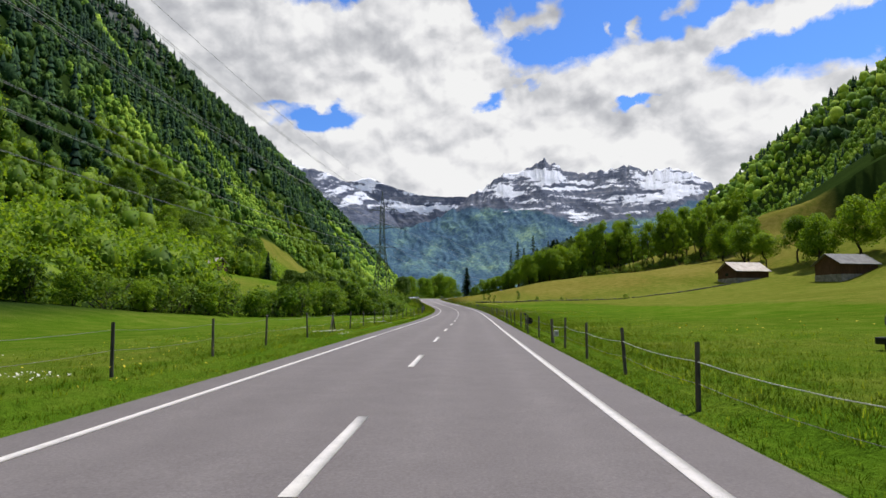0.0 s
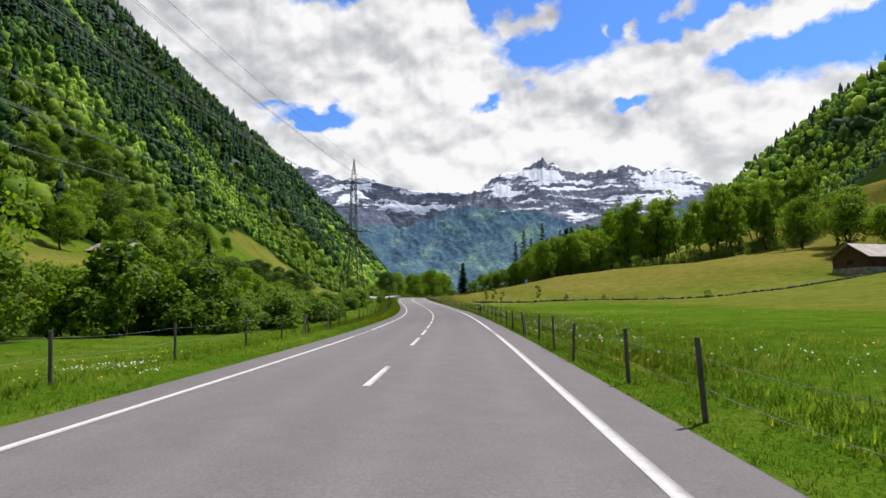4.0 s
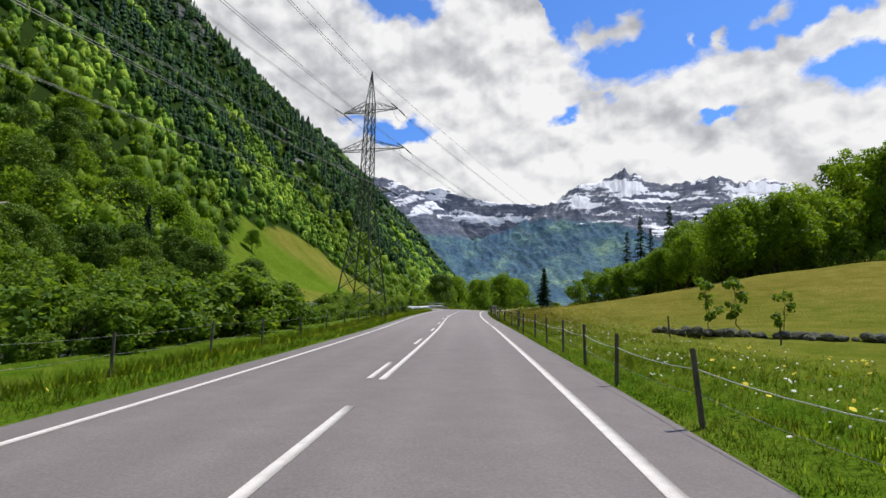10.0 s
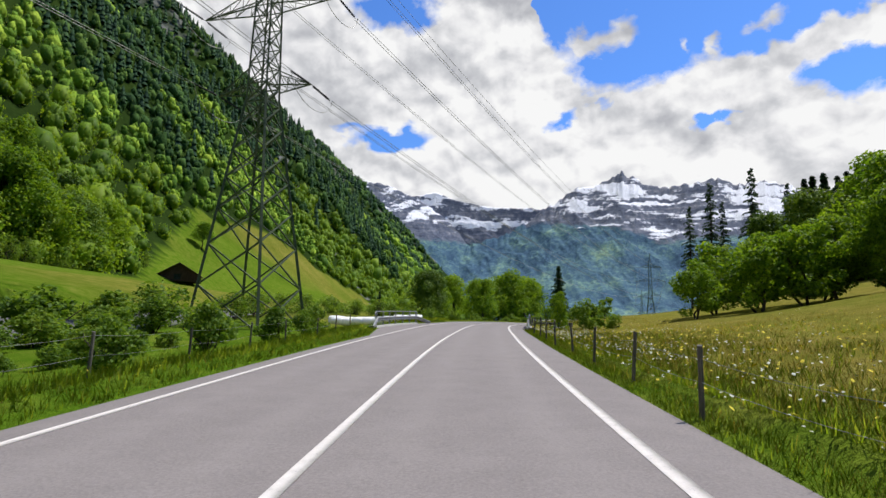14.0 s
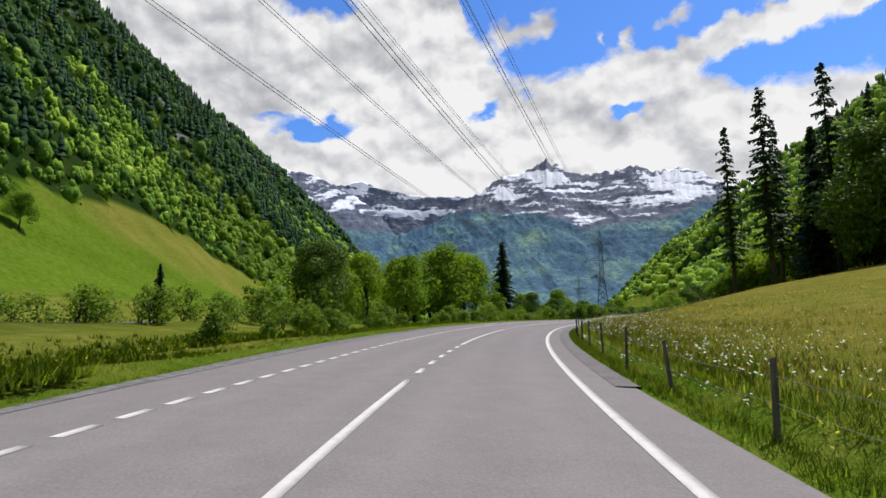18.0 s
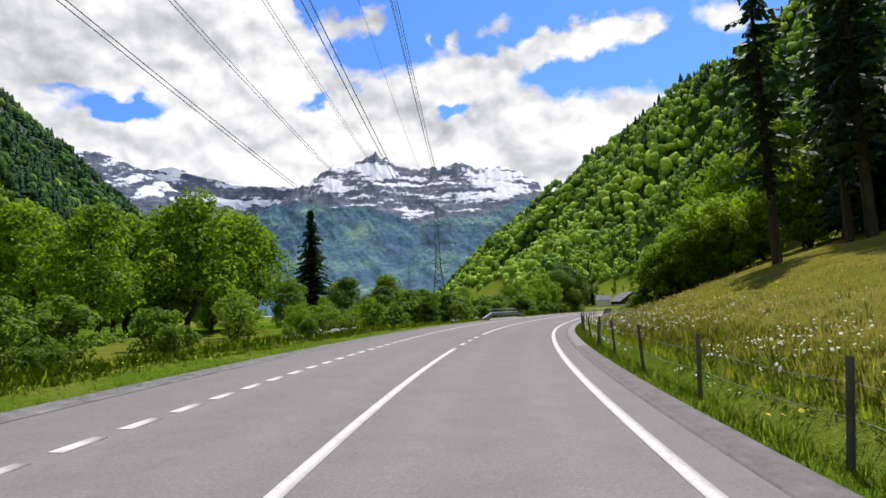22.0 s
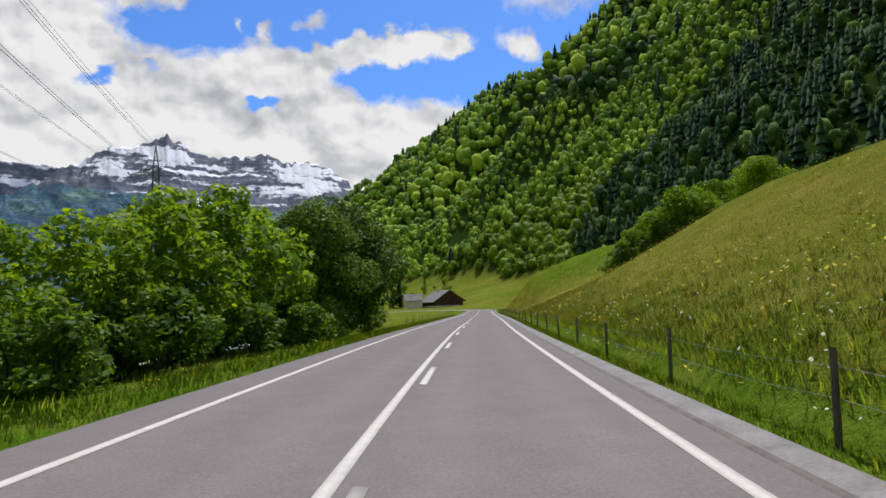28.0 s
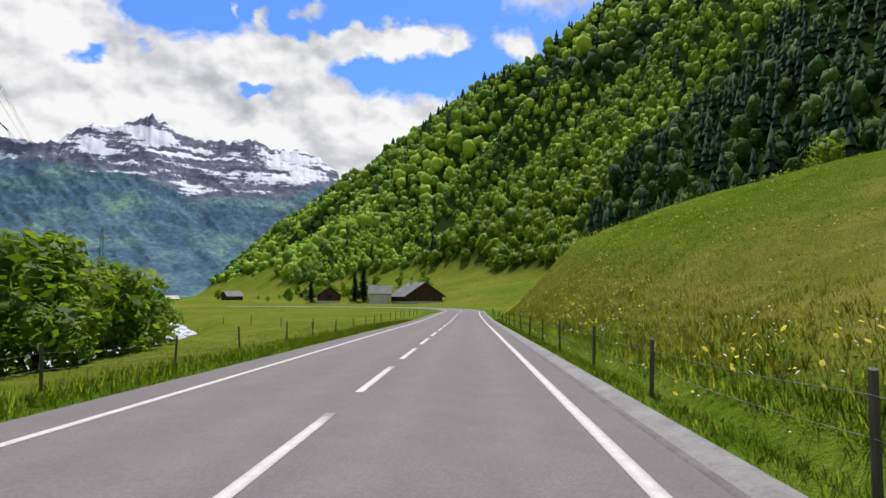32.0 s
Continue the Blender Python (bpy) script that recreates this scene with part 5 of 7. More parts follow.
# far side of the first meadow: a hedge of young trees closing in on the road
for s, u in ((30, -41), (38, -40), (46, -39), (53, -36), (60, -33), (66, -29), (71, -25), (76, -23), (82, -20.5), (88, -18), (94, -16.5)):
    plant_su("young", s, u, plant_rng.uniform(0.45, 0.6), wide=1.25)
    plant_su("shrub", s + 3, u + 1.5, plant_rng.uniform(0.8, 1.2))
for s, u in ((18, -47), (28, -50), (40, -49), (50, -46), (60, -42), (70, -38), (80, -33), (90, -30)):
    plant_su("young", s, u, plant_rng.uniform(0.5, 0.66), wide=1.25)
for k in range(44):
    s = plant_rng.uniform(8, 98)
    plant_su("shrub", s, float(np.interp(s, [8, 45, 70, 98], [-44, -40, -27, -17])) - plant_rng.uniform(0, 7), plant_rng.uniform(0.7, 1.05), wide=1.3)
# river bank scrub
for k in range(62):
    s = 94 + k * 2.5
    gap = 138 < s < 172
    u = -plant_rng.uniform(12.0, 15.5) if not gap else -plant_rng.uniform(14.0, 16.5)
    plant_su("shrub", s, u, plant_rng.uniform(0.5, 0.9) * (0.42 if gap or s > 211 else 1.0 if s < 138 else 1.5 if 182 < s < 199 else 0.62 if 199 <= s <= 211 else 1.0), wide=1.3)
    if not gap and s < 240:
        plant_su("shrub", s + 1, -plant_rng.uniform(15.5, 20), plant_rng.uniform(0.7, 1.05) * (0.45 if s > 201 else 1.0), wide=1.3)
    if s < 240:
        plant_su("shrub", s, -plant_rng.uniform(30, 35), plant_rng.uniform(0.6, 0.95) if s < 172 or s > 226 else plant_rng.uniform(0.75, 1.0), wide=1.25)
    if 140 < s < 227 and (s < 160 or k % 2 == 0 or s > 195):
        plant_su("young", s, -plant_rng.uniform(31, 38), plant_rng.uniform(0.36, 0.52) * (1.65 if s < 196 else 1.0))
for k in range(26):
    plant_su("roadside", plant_rng.uniform(192, 243), -plant_rng.uniform(33, 50), plant_rng.uniform(0.40, 0.58), wide=1.15)
for s, u, sc in ((214, -8.5, 0.45), (220, -9, 0.5), (226, -8.6, 0.4), (233, -9.2, 0.55), (240, -9, 0.5), (246, -9.5, 0.45), (251, -10.5, 0.5)):
    plant_su("shrub", s, u, sc)
for k in range(38):
    s = 238 + k * 2.9
    plant_su("shrub", s, float(np.interp(s, RIVER_S, RIVER_U)) + plant_rng.uniform(7.5, 10), plant_rng.uniform(0.5, 0.85), wide=1.35)
# clump between the barn and the hut on the far bank
for k in range(40):
    y = plant_rng.uniform(276, 372)
    plant(("broad", "roadside")[k % 2], -(0.42 * (y - 90) + 5 + plant_rng.uniform(0, 1) ** 1.4 * 75), y, plant_rng.uniform(1.15, 1.6))
for k in range(12):
    y = plant_rng.uniform(280, 345)
    plant("shrub", -(0.42 * (y - 90) + plant_rng.uniform(0, 6)), y, plant_rng.uniform(0.8, 1.3))
for x, y, sc in ((-110, 232, 1.0), (-118, 246, 1.1), (-125, 262, 1.2), (-112, 268, 1.1), (-108, 276, 1.0)):
    plant("broad", x, y, sc)
plant("spruce", -84, 276, 0.55, 1)
# clump in the hollow of the hay slope
for s, u, sc in ((495, 20.5, 0.62), (496, 23.5, 0.85), (494.5, 26.5, 1.0), (497, 29.5, 0.95), (493, 29, 0.8)):
    plant_su("young", s, u, sc, wide=1.25)
for s, u, sc in ((495.5, 18.6, 0.75), (494, 21.5, 0.9), (493.5, 24.5, 0.9)):
    plant_su("shrub", s, u, sc, wide=1.2)
for x, y in ((-114, 328), (-121, 338), (-125, 348), (-106, 312), (-130, 352)):
    plant("broad", x, y, plant_rng.uniform(0.95, 1.15))
for s, u in ((228, -33), (234, -31), (237, -34), (243, -33), (246, -37), (249, -40)):
    plant_su("young", s, u, plant_rng.uniform(0.34, 0.42), wide=1.3)
plant("broad", -150, 470, 0.9)
plant("spruce", -112, 352, 0.62, 1)
# flood plain after the first bridge
plant("spruce", -27.5, 319, 0.22, 1)
for x, y, sc in ((-31, 316, 0.6), (-23, 323, 0.75), (-20, 330, 0.9), (-34, 322, 0.7)):
    plant("shrub", x, y, sc)
for x, y, sc in ((-37, 312, 0.7), (-27, 317, 0.9), (-24, 336, 1.05), (-20, 341, 0.9), (-30, 345, 0.8), (-17, 352, 0.55), (-38, 330, 0.6)):
    plant("shrub", x, y, sc)
plant("sapling", -27.4, 342, 1.6)
plant("maple", -27, 380, 1.08, 0, 1.0)
for x, y, sc in ((-27, 402, 0.9), (-24, 422, 1.3), (-12, 408, 1.2), (-10, 418, 1.25), (-16, 436, 1.3), (-30, 440, 1.2), (-2, 446, 1.2), (4, 458, 1.15), (-7, 430, 1.35)):
    plant("broad", x, y, sc)
for x, y, sc in ((-3, 423, 1.38), (3, 431, 1.36), (6, 440, 1.25)):
    plant("broad", x, y, sc)
for k in range(18):
    plant_su("shrub", 296 + k * 4.6, -plant_rng.uniform(11, 17), plant_rng.uniform(0.22, 0.48))
for s, u, sc in ((331, -18, 0.55), (334, -19.5, 0.75), (338, -20.5, 0.6), (346, -17, 0.55), (323, -18.5, 0.6), (320, -20, 0.6), (352, -19, 0.75), (357, -21, 0.8), (362, -20, 0.7)):
    plant_su("shrub", s, u, sc, wide=1.15)
plant_su("sapling", 324.5, -20.5, 1.35)
plant("spruce", 20.0, 488.6, 1.22, 1, 1.15)
for k in range(34):
    plant_su(("young", "shrub", "broad")[k % 3], plant_rng.uniform(400, 520), -plant_rng.uniform(30, 80), plant_rng.uniform(0.5, 0.85))
for k in range(70):
    s = plant_rng.uniform(396, 446)
    plant_su("shrub", s, -plant_rng.uniform(9.5, 30), plant_rng.uniform(0.5, 1.1), wide=1.25)
for k in range(8):
    plant_su("roadside", 420 + k * 4.0, -plant_rng.uniform(24, 44), plant_rng.uniform(0.42, 0.6), wide=1.15)
for s, u, sc in ((404, -14, 0.5), (410, -18, 0.6), (416, -13, 0.55)):
    plant_su("shrub", s, u, sc)
for k in range(58):
    s = plant_rng.uniform(372, 468)
    kind = ("shrub", "shrub", "young")[k % 3]
    plant_su(kind, s, -plant_rng.uniform(11 if s < 420 else 19, 46), plant_rng.uniform(0.45, 0.95) * (0.7 if kind == "young" else 1.0), wide=1.25)
# the row of trees along the road after the second bridge
for s, u, sc in ((431, -10.5, 0.5), (436, -11.2, 0.6), (441, -12.0, 0.78), (446, -12.2, 0.95), (451, -11.8, 1.02), (457, -12.2, 1.06)):
    plant_su("young", s, u, sc, wide=1.1)
plant_su("maple", 463.5, -11.0, 0.68, 0)
plant_su("maple", 471.0, -10.8, 0.80, 1)
for k in range(22):
    plant_su("shrub", 424 + k * 3.0, -plant_rng.uniform(14, 18), plant_rng.uniform(0.7, 1.1), wide=1.2)
for s, u, sc in ((428, -8.5, 0.5), (434, -8.2, 0.6), (440, -8.8, 0.7), (447, -8.6, 0.6), (454, -8.4, 0.65), (461, -8.8, 0.5), (476, -9.4, 0.5), (474, -12, 0.7),
                 (487, -14.5, 0.55), (499, -15.0, 1.25), (504, -15.5, 1.4), (509, -16.6, 1.4), (506, -19, 1.3), (515, -18, 1.0), (521, -21, 1.1), (528, -24, 1.1), (534, -28, 1.0)):
    plant_su("shrub", s, u, sc, wide=1.15)
for k in range(20):
    plant_su("young", plant_rng.uniform(470, 560), -plant_rng.uniform(32, 62), plant_rng.uniform(0.6, 0.9))
# belt of trees on the right above the first meadows
for x, y, sc in ((37, 248, 0.85), (42, 252, 1.0), (47, 252, 1.0), (52, 256, 1.02), (57, 258, 0.95), (33, 256, 0.7), (30, 262, 0.6), (44, 262, 1.0), (60, 268, 0.95), (29, 270, 0.55), (36, 272, 0.9), (41, 282, 1.1)):
    plant("broad", x, y, sc)
for k in range(64):
    x = 63 + 78 * plant_rng.uniform()
    plant("tall", x, 258 + (x - 58) * 0.05 + plant_rng.uniform(0, 24), plant_rng.uniform(0.9, 1.25))
for k in range(40):
    plant("shrub", 34 + k * 2.6, 251 + k * 0.3 + plant_rng.uniform(-2, 4), plant_rng.uniform(0.8, 1.3))
for k in range(22):
    plant("shrub", 34 + k * 4.6, 249 + k * 0.5 + plant_rng.uniform(-2, 2), plant_rng.uniform(0.5, 1.0))
for x, y, sc in ((112, 172, 1.0), (118, 180, 1.1), (122, 168, 1.2), (128, 160, 1.2), (120, 150, 1.1), (128, 142, 1.2), (116, 188, 1.0), (110, 196, 0.9), (108, 206, 1.0), (114, 214, 1.1), (118, 226, 1.1), (116, 238, 1.1)):
    plant("broad", x, y, sc)
for x, y, sc in ((15, 267.5, 0.72), (18.8, 273.5, 0.95), (21, 268, 0.9), (25, 267.5, 0.98), (28.5, 272, 1.0), (31, 266, 1.05), (24, 275, 0.9)):
    plant("young", x, y, sc, wide=1.15)
# spruces and wood edge on the right bend
for x, y, sc, w in ((42.6, 361, 0.95, 0), (46.5, 357, 1.08, 0), (51, 362, 1.0, 0), (56, 356, 1.15, 0), (60, 366, 1.05, 1), (66, 360, 1.1, 0), (71, 352, 1.1, 1), (64, 372, 1.0, 1), (78, 360, 1.1, 1)):
    plant("spruce", x, y, sc, w)
for x, y, sc in ((55, 346, 1.25), (62, 342, 1.45), (70, 336, 1.4)):
    plant("roadside", x, y, sc)
for x, y, sc in ((78, 330, 1.3), (84, 344, 1.4), (92, 352, 1.4), (90, 362, 1.3), (98, 340, 1.3)):
    plant("roadside", x, y, sc)
for x, y, sc in ((74, 372, 1.2), (82, 374, 1.3), (76, 388, 1.2), (86, 384, 1.2), (70, 392, 0.95), (80, 396, 1.1), (90, 392, 1.2)):
    plant("roadside" if x > 78 else "broad", x, y, sc)
for k in range(26):
    plant("roadside", float(plant_rng.uniform(68, 118)), float(plant_rng.uniform(326, 364)), plant_rng.uniform(1.2, 1.55))
for k in range(9):
    plant("spruce", float(plant_rng.uniform(56, 92)), float(plant_rng.uniform(348, 366)), plant_rng.uniform(0.9, 1.15), 1)
for k in range(20):
    plant_su("young", plant_rng.uniform(380, 400), plant_rng.uniform(32, 44), plant_rng.uniform(0.8, 1.2))
for s, u, sc in ((402, 15.5, 0.9), (402, 19, 1.1), (404, 23, 1.2), (401, 27, 1.2), (396, 31, 1.2), (404, 27, 1.2)):
    plant_su("young", s, u, sc)
for s, u, sc in ((404.5, 12.5, 0.8), (407, 13.5, 0.95), (410, 11.2, 0.8), (405, 16, 1.1), (410, 15, 1.05), (414, 12, 0.85), (417, 15.5, 1.0), (413, 19, 1.15), (408, 21, 1.2), (419, 12, 0.7)):
    plant_su("young", s, u, sc, wide=1.2)
for s, u, sc in ((403, 12.2, 0.6), (406, 9.6, 0.7), (411, 8.6, 0.7)):
    plant_su("shrub", s, u, sc)
for x, y, sc in ((112.6, 449.0, 0.85), (114.2, 449.6, 1.0), (116.0, 448.0, 1.1), (118.5, 447.5, 1.15), (120.5, 446.0, 1.2)):
    plant("shrub", x, y, sc)
plant("young", 118.0, 446.5, 0.72, 0)
plant("young", 122.5, 445.0, 0.85, 1)
plant("young", 125.5, 443.5, 0.95)
plant("broad", 131, 441, 0.7)
# young trees on the field wall and at the first bridge
for x, y, sc in ((12.6, 181.5, 0.95), (14.4, 182.5, 1.05), (16, 180.5, 0.8), (23, 178, 1.1)):
    plant("sapling", x, y, sc)
for x, y, sc in ((29, 178.5, 0.36), (36, 176, 0.3), (52, 166, 0.45)):
    plant("shrub", x, y, sc)
plant_su("shrub", 266, 13, 0.4)
plant_su("sapling", 246, 9.0, 0.8)
plant("young", 1.8, 262.2, 0.6, 1, 0.52)
plant_su("shrub", 257.5, 9.6, 0.62)
for x, y, sc in ((-128, 396, 0.8), (-131, 399, 0.9), (-126, 392, 0.6), (-111, 397, 0.5)):
    plant("shrub", x, y, sc)
# round the far farm
for x, y, sc in ((195, 676, 0.42), (212, 662, 0.62), (209, 664, 0.55)):
    plant("spruce", x, y, sc, 1, 1.2)
plant("young", 236, 652, 1.15)
for k in range(30):
    plant(("shrub", "young")[k % 2], float(plant_rng.uniform(215, 300)), float(plant_rng.uniform(720, 900)), plant_rng.uniform(0.7, 1.1))
for k in range(16):
    plant(("shrub", "young")[k % 2], 190 + k * 9 + plant_rng.uniform(-3, 3), 705 + k * 2 + plant_rng.uniform(-8, 8), plant_rng.uniform(0.7, 1.0))
for (kind, k) in [(a, b) for a in KINDS for b in range(len(KINDS[a])) if (a, b) not in USED]:
    plant(kind, -60 - 6 * k, 225, 0.7, k)


def scrub():
    """The thickets further from the road, joined."""
    vs, fs, mi, n = [], [], [], 0
    for k, x, y, z, w, h, a in SCRUB:
        for child in KINDS["shrub"][k].children:
            me = child.data
            co = np.empty(len(me.vertices) * 3, np.float32)
            me.vertices.foreach_get("co", co)
            co = co.reshape(-1, 3)
            keep = len(me.polygons) // 3 if child.name.startswith("crown") else len(me.polygons)
            q = np.array([p.vertices[:] for p in me.polygons[:keep] if len(p.vertices) == 4], np.int32)
            v = np.stack([(co[:, 0] * math.cos(a) - co[:, 1] * math.sin(a)) * w + x, (co[:, 0] * math.sin(a) + co[:, 1] * math.cos(a)) * w + y, co[:, 2] * h + z], -1)
            vs.append(v)
            fs.append(q + n)
            mi.append(np.full(len(q), 0 if child.name.startswith("crown") else 1))
            n += len(v)
    me = fast_mesh("riverside_scrub", np.concatenate(vs), np.concatenate(fs), [LEAF_SHRUB, BARK], np.concatenate(mi))
    tagged(new("riverside_scrub", me), "thickets of green shrubs along the river and wood edges", "shrubs", kind="stuff")


scrub()


# ---- fences ----
def tube(pts, r, sides=4):
    """A thin tube along a line of points: verts and faces."""
    pts = np.asarray(pts, float)
    t = np.gradient(pts, axis=0)
    t /= np.linalg.norm(t, axis=1, keepdims=True)
    ref = np.where(abs(t[:, 2:3]) > 0.9, [[1.0, 0, 0]], [[0, 0, 1.0]])
    a = np.cross(t, ref)
    a /= np.linalg.norm(a, axis=1, keepdims=True)
    b = np.cross(a, t)
    ang = np.arange(sides) * 2 * math.pi / sides + 0.6
    v = pts[:, None] + r * (np.cos(ang)[None, :, None] * a[:, None] + np.sin(ang)[None, :, None] * b[:, None])
    n = len(pts)
    i = np.arange(n * sides).reshape(n, sides)
    f = np.stack([i[:-1], np.roll(i[:-1], -1, 1), np.roll(i[1:], -1, 1), i[1:]], -1).reshape(-1, 4)
    return v.reshape(-1, 3), f


def tube_part(name, pts, r, mat, parent=None, label="", sides=4):
    v, f = tube(pts, r, sides)
    return mesh_part(name, fast_mesh(name, v, f, mat, smooth=True), parent, label)


def post_mesh(r, tall, seed):
    q = np.random.default_rng(seed)
    bm = bmesh.new()
    bar(bm, (0, 0, -0.35), (q.normal() * 0.012, q.normal() * 0.012, tall), r * 1.05, r * 0.95, 9)
    for v in bm.verts:
        if v.co.z > tall - 0.05:
            v.co.z += v.co.x * 0.35
            v.co.x += q.normal() * 0.003
    me = bpy.data.meshes.new("post")
    bm.to_mesh(me)
    bm.free()
    me.materials.append(POST_WOOD)
    return me


POSTS = [post_mesh(0.037, 1.0, k) for k in range(4)]
THICK = [post_mesh(0.07, 1.12, 9)]


def spot(s, u):
    p = on_road(s, u)
    lip = u - EDGE_R if u > 0 else edge_left(s) - u
    z = ground_z(p[0], p[1])
    return Vector((p[0], p[1], min(z, p[2] - 0.03) if lip < 1.0 else z))


def fence(name, label, stations, wires, braced=(), thick=(), seed=0, rope=False, tilt=2.0):
    """stations: (s, u) of each post. wires: heights. braced: indices of posts with a pair of raking struts."""
    root = tagged(empty(name), label, "fence", group="roadside fences")
    r = np.random.default_rng(seed)
    tops = []
    for k, (s, u) in enumerate(stations):
        base = spot(s, u)
        a, b = r.normal(0, tilt), r.normal(0, tilt)
        m = pose(*base, a, b, r.uniform(0, 360)) @ Matrix.Diagonal((1, 1, r.uniform(0.92, 1.06), 1))
        ob = new("post", THICK[0] if k in thick else POSTS[int(r.integers(4))])
        ob.parent, ob.matrix_basis = root, m
        tops.append((base, m))
        if k in braced:
            h = heading(s)
            d = Vector((h[0], h[1], 0))
            for sgn in ((-1, 1) if u < 0 else (-1,) if k == 0 else (1,) if k == len(stations) - 1 else (-1, 1)):
                bm = bmesh.new()
                foot = base + d * 0.62 * sgn + Vector((0, 0, -0.05))
                bar(bm, foot, base + Vector((0, 0, 0.86)) + d * 0.05 * sgn, 0.034, 0.03, 7)
                part("brace", bm, POST_WOOD, root)
    for w, h in enumerate(wires):
        pts = []
        for k in range(len(tops) - 1):
            p, q = tops[k][1] @ Vector((0, 0, h)), tops[k + 1][1] @ Vector((0, 0, h))
            for t in np.linspace(0, 1, 5)[:-1]:
                c = p.lerp(q, t)
                c.z -= 0.05 * 4 * t * (1 - t)
                pts.append(c)
        pts.append(tops[-1][1] @ Vector((0, 0, h)))
        tube_part("fence_tape" if rope and w == 0 else "wire", pts, 0.0075 if rope and w == 0 else 0.004, ROPE if rope and w == 0 else WIRE, root)
    return root


def run(a, b, pitch, u, seed, wob=0.08):
    r = np.random.default_rng(seed)
    n = max(2, round((b - a) / pitch) + 1)
    return [(s + r.normal(0, 0.18), (u(s) if callable(u) else u) + r.normal(0, wob)) for s in np.linspace(a, b, n)]


fence("pasture_fence", "round wooden posts with white electric tape beside the meadow", [(-8, 4.75), (-4, 4.7), (0.2, 4.7), (4.4, 4.75), (8.5, 4.7), (12.7, 4.8), (16.5, 4.75), (20.2, 4.75), (23.2, 4.75)], (0.72, 0.4), rope=True, seed=1)
fence("pasture_fence", "round wooden posts with thin wire beside the meadow", [(23.4, 4.75)] + run(27.06, 81.96, 3.66, 4.72, 2), (0.78, 0.42), braced=(0,), seed=2)
fence("pasture_fence", "wooden posts with a sagging wire across a field gate", [(86.1, 4.65), (90.3, 4.6)], (0.75,), braced=(0, 1), seed=3)
fence("pasture_fence", "round wooden posts with white tape beside bright grass", run(93.64, 130.3, 3.666, 4.60, 4), (0.74, 0.4), rope=True, seed=4)
fence("pasture_fence", "wooden posts with a rope across a field entrance", [(133.9, 4.55), (139.1, 4.6)], (0.8,), braced=(0, 1), seed=5)
fence("pasture_fence", "round wooden posts with white tape beside bright grass", run(142.4, 183.1, 3.7, 4.60, 6) + [(187.5, 5.12)], (0.74, 0.42), thick=(12,), rope=True, seed=6)
fence("pasture_fence", "braced gate posts with a slack rope", [(188.1, 4.7), (196.1, 4.85)], (0.8,), braced=(0, 1), seed=7)
fence("pasture_fence", "round wooden posts with thin wire beside flowering hay", run(198.9, 245.1, 3.85, 4.70, 8), (0.82, 0.5), braced=(0,), seed=8)
fence("pasture_fence", "dark weathered posts with wire along the flowering meadow", [(273.7 + 3.95 * k, 4.92) for k in range(27)], (0.78, 0.46), braced=(0, 20), seed=9, tilt=3.0)
fence("pasture_fence", "dark weathered posts with wire beside the stream", run(380.35, 396.2, 3.96, 5.0, 10, 0.04), (0.78, 0.46), seed=10, tilt=3.0)
fence("pasture_fence", "weathered posts with wire along the grassy slope", run(417.9, 559.2, 4.87, 4.95, 11, 0.04), (0.82, 0.5), seed=11, tilt=2.5)
fence("pasture_fence", "grey wooden posts with two wires along the flat meadow", run(-7, 84, 4.55, lambda s: -5.6, 12), (0.86, 0.48), braced=(8,), seed=12)
fence("pasture_fence", "grey posts with a wire across a field gate", [(87.1, -5.4), (93.3, -5.6)], (0.85,), braced=(0, 1), seed=13)
fence("pasture_fence", "grey posts with two wires along the river bank", run(97.3, 250, 4.6, lambda s: np.interp(s, [97, 130, 150, 200, 235, 250], [-5.7, -6.6, -5.9, -5.8, -6.9, -7.6]), 14), (0.92, 0.5), braced=(11, 23), seed=14)
fence("pasture_fence", "thin posts with wire across the lower meadow", run(488, 580, 5.5, lambda s: -7.2, 15), (0.8, 0.45), seed=15)
fence("pasture_fence", "thin posts crossing the far flat meadow", [(540 + k * 2.5, -14 - k * 4.2) for k in range(10)], (0.8,), seed=16)
fence("pasture_fence", "short posts along the stone field wall", [(177 - k * 1.1, 11 + k * 4.4) for k in range(11)], (0.7,), seed=17, tilt=4)

# things hanging on the fences
def feed_bucket(s, u):
    b = spot(s, u)
    root = tagged(empty("hanging_bucket", Matrix.Translation(b)), "black plastic feed bucket hung on a fence post", "bucket")
    h = heading(s)
    bm = bmesh.new()
    bmesh.ops.create_cone(bm, cap_ends=False, segments=24, radius1=0.15, radius2=0.20, depth=0.2)
    bmesh.ops.create_circle(bm, cap_ends=True, segments=24, radius=0.15, matrix=Matrix.Translation((0, 0, -0.098)))
    bmesh.ops.transform(bm, matrix=Matrix.Translation((0.24 * h[1], -0.24 * h[0], 0.55)) @ Matrix.Rotation(math.atan2(-h[0], h[1]) + 0.3, 4, "Z") @ Matrix.Rotation(radians(82), 4, "X"), verts=bm.verts)
    part("bucket_shell", bm, BLACK, root)
    bm = bmesh.new()
    box(bm, (-0.05, -0.05, 0.9), (0.10, 0.05, 1.0), bevel=0.015)
    part("fence_energiser", bm, BLACK, root)


feed_bucket(119.8, 4.66)
feed_bucket(34.4, 4.72)


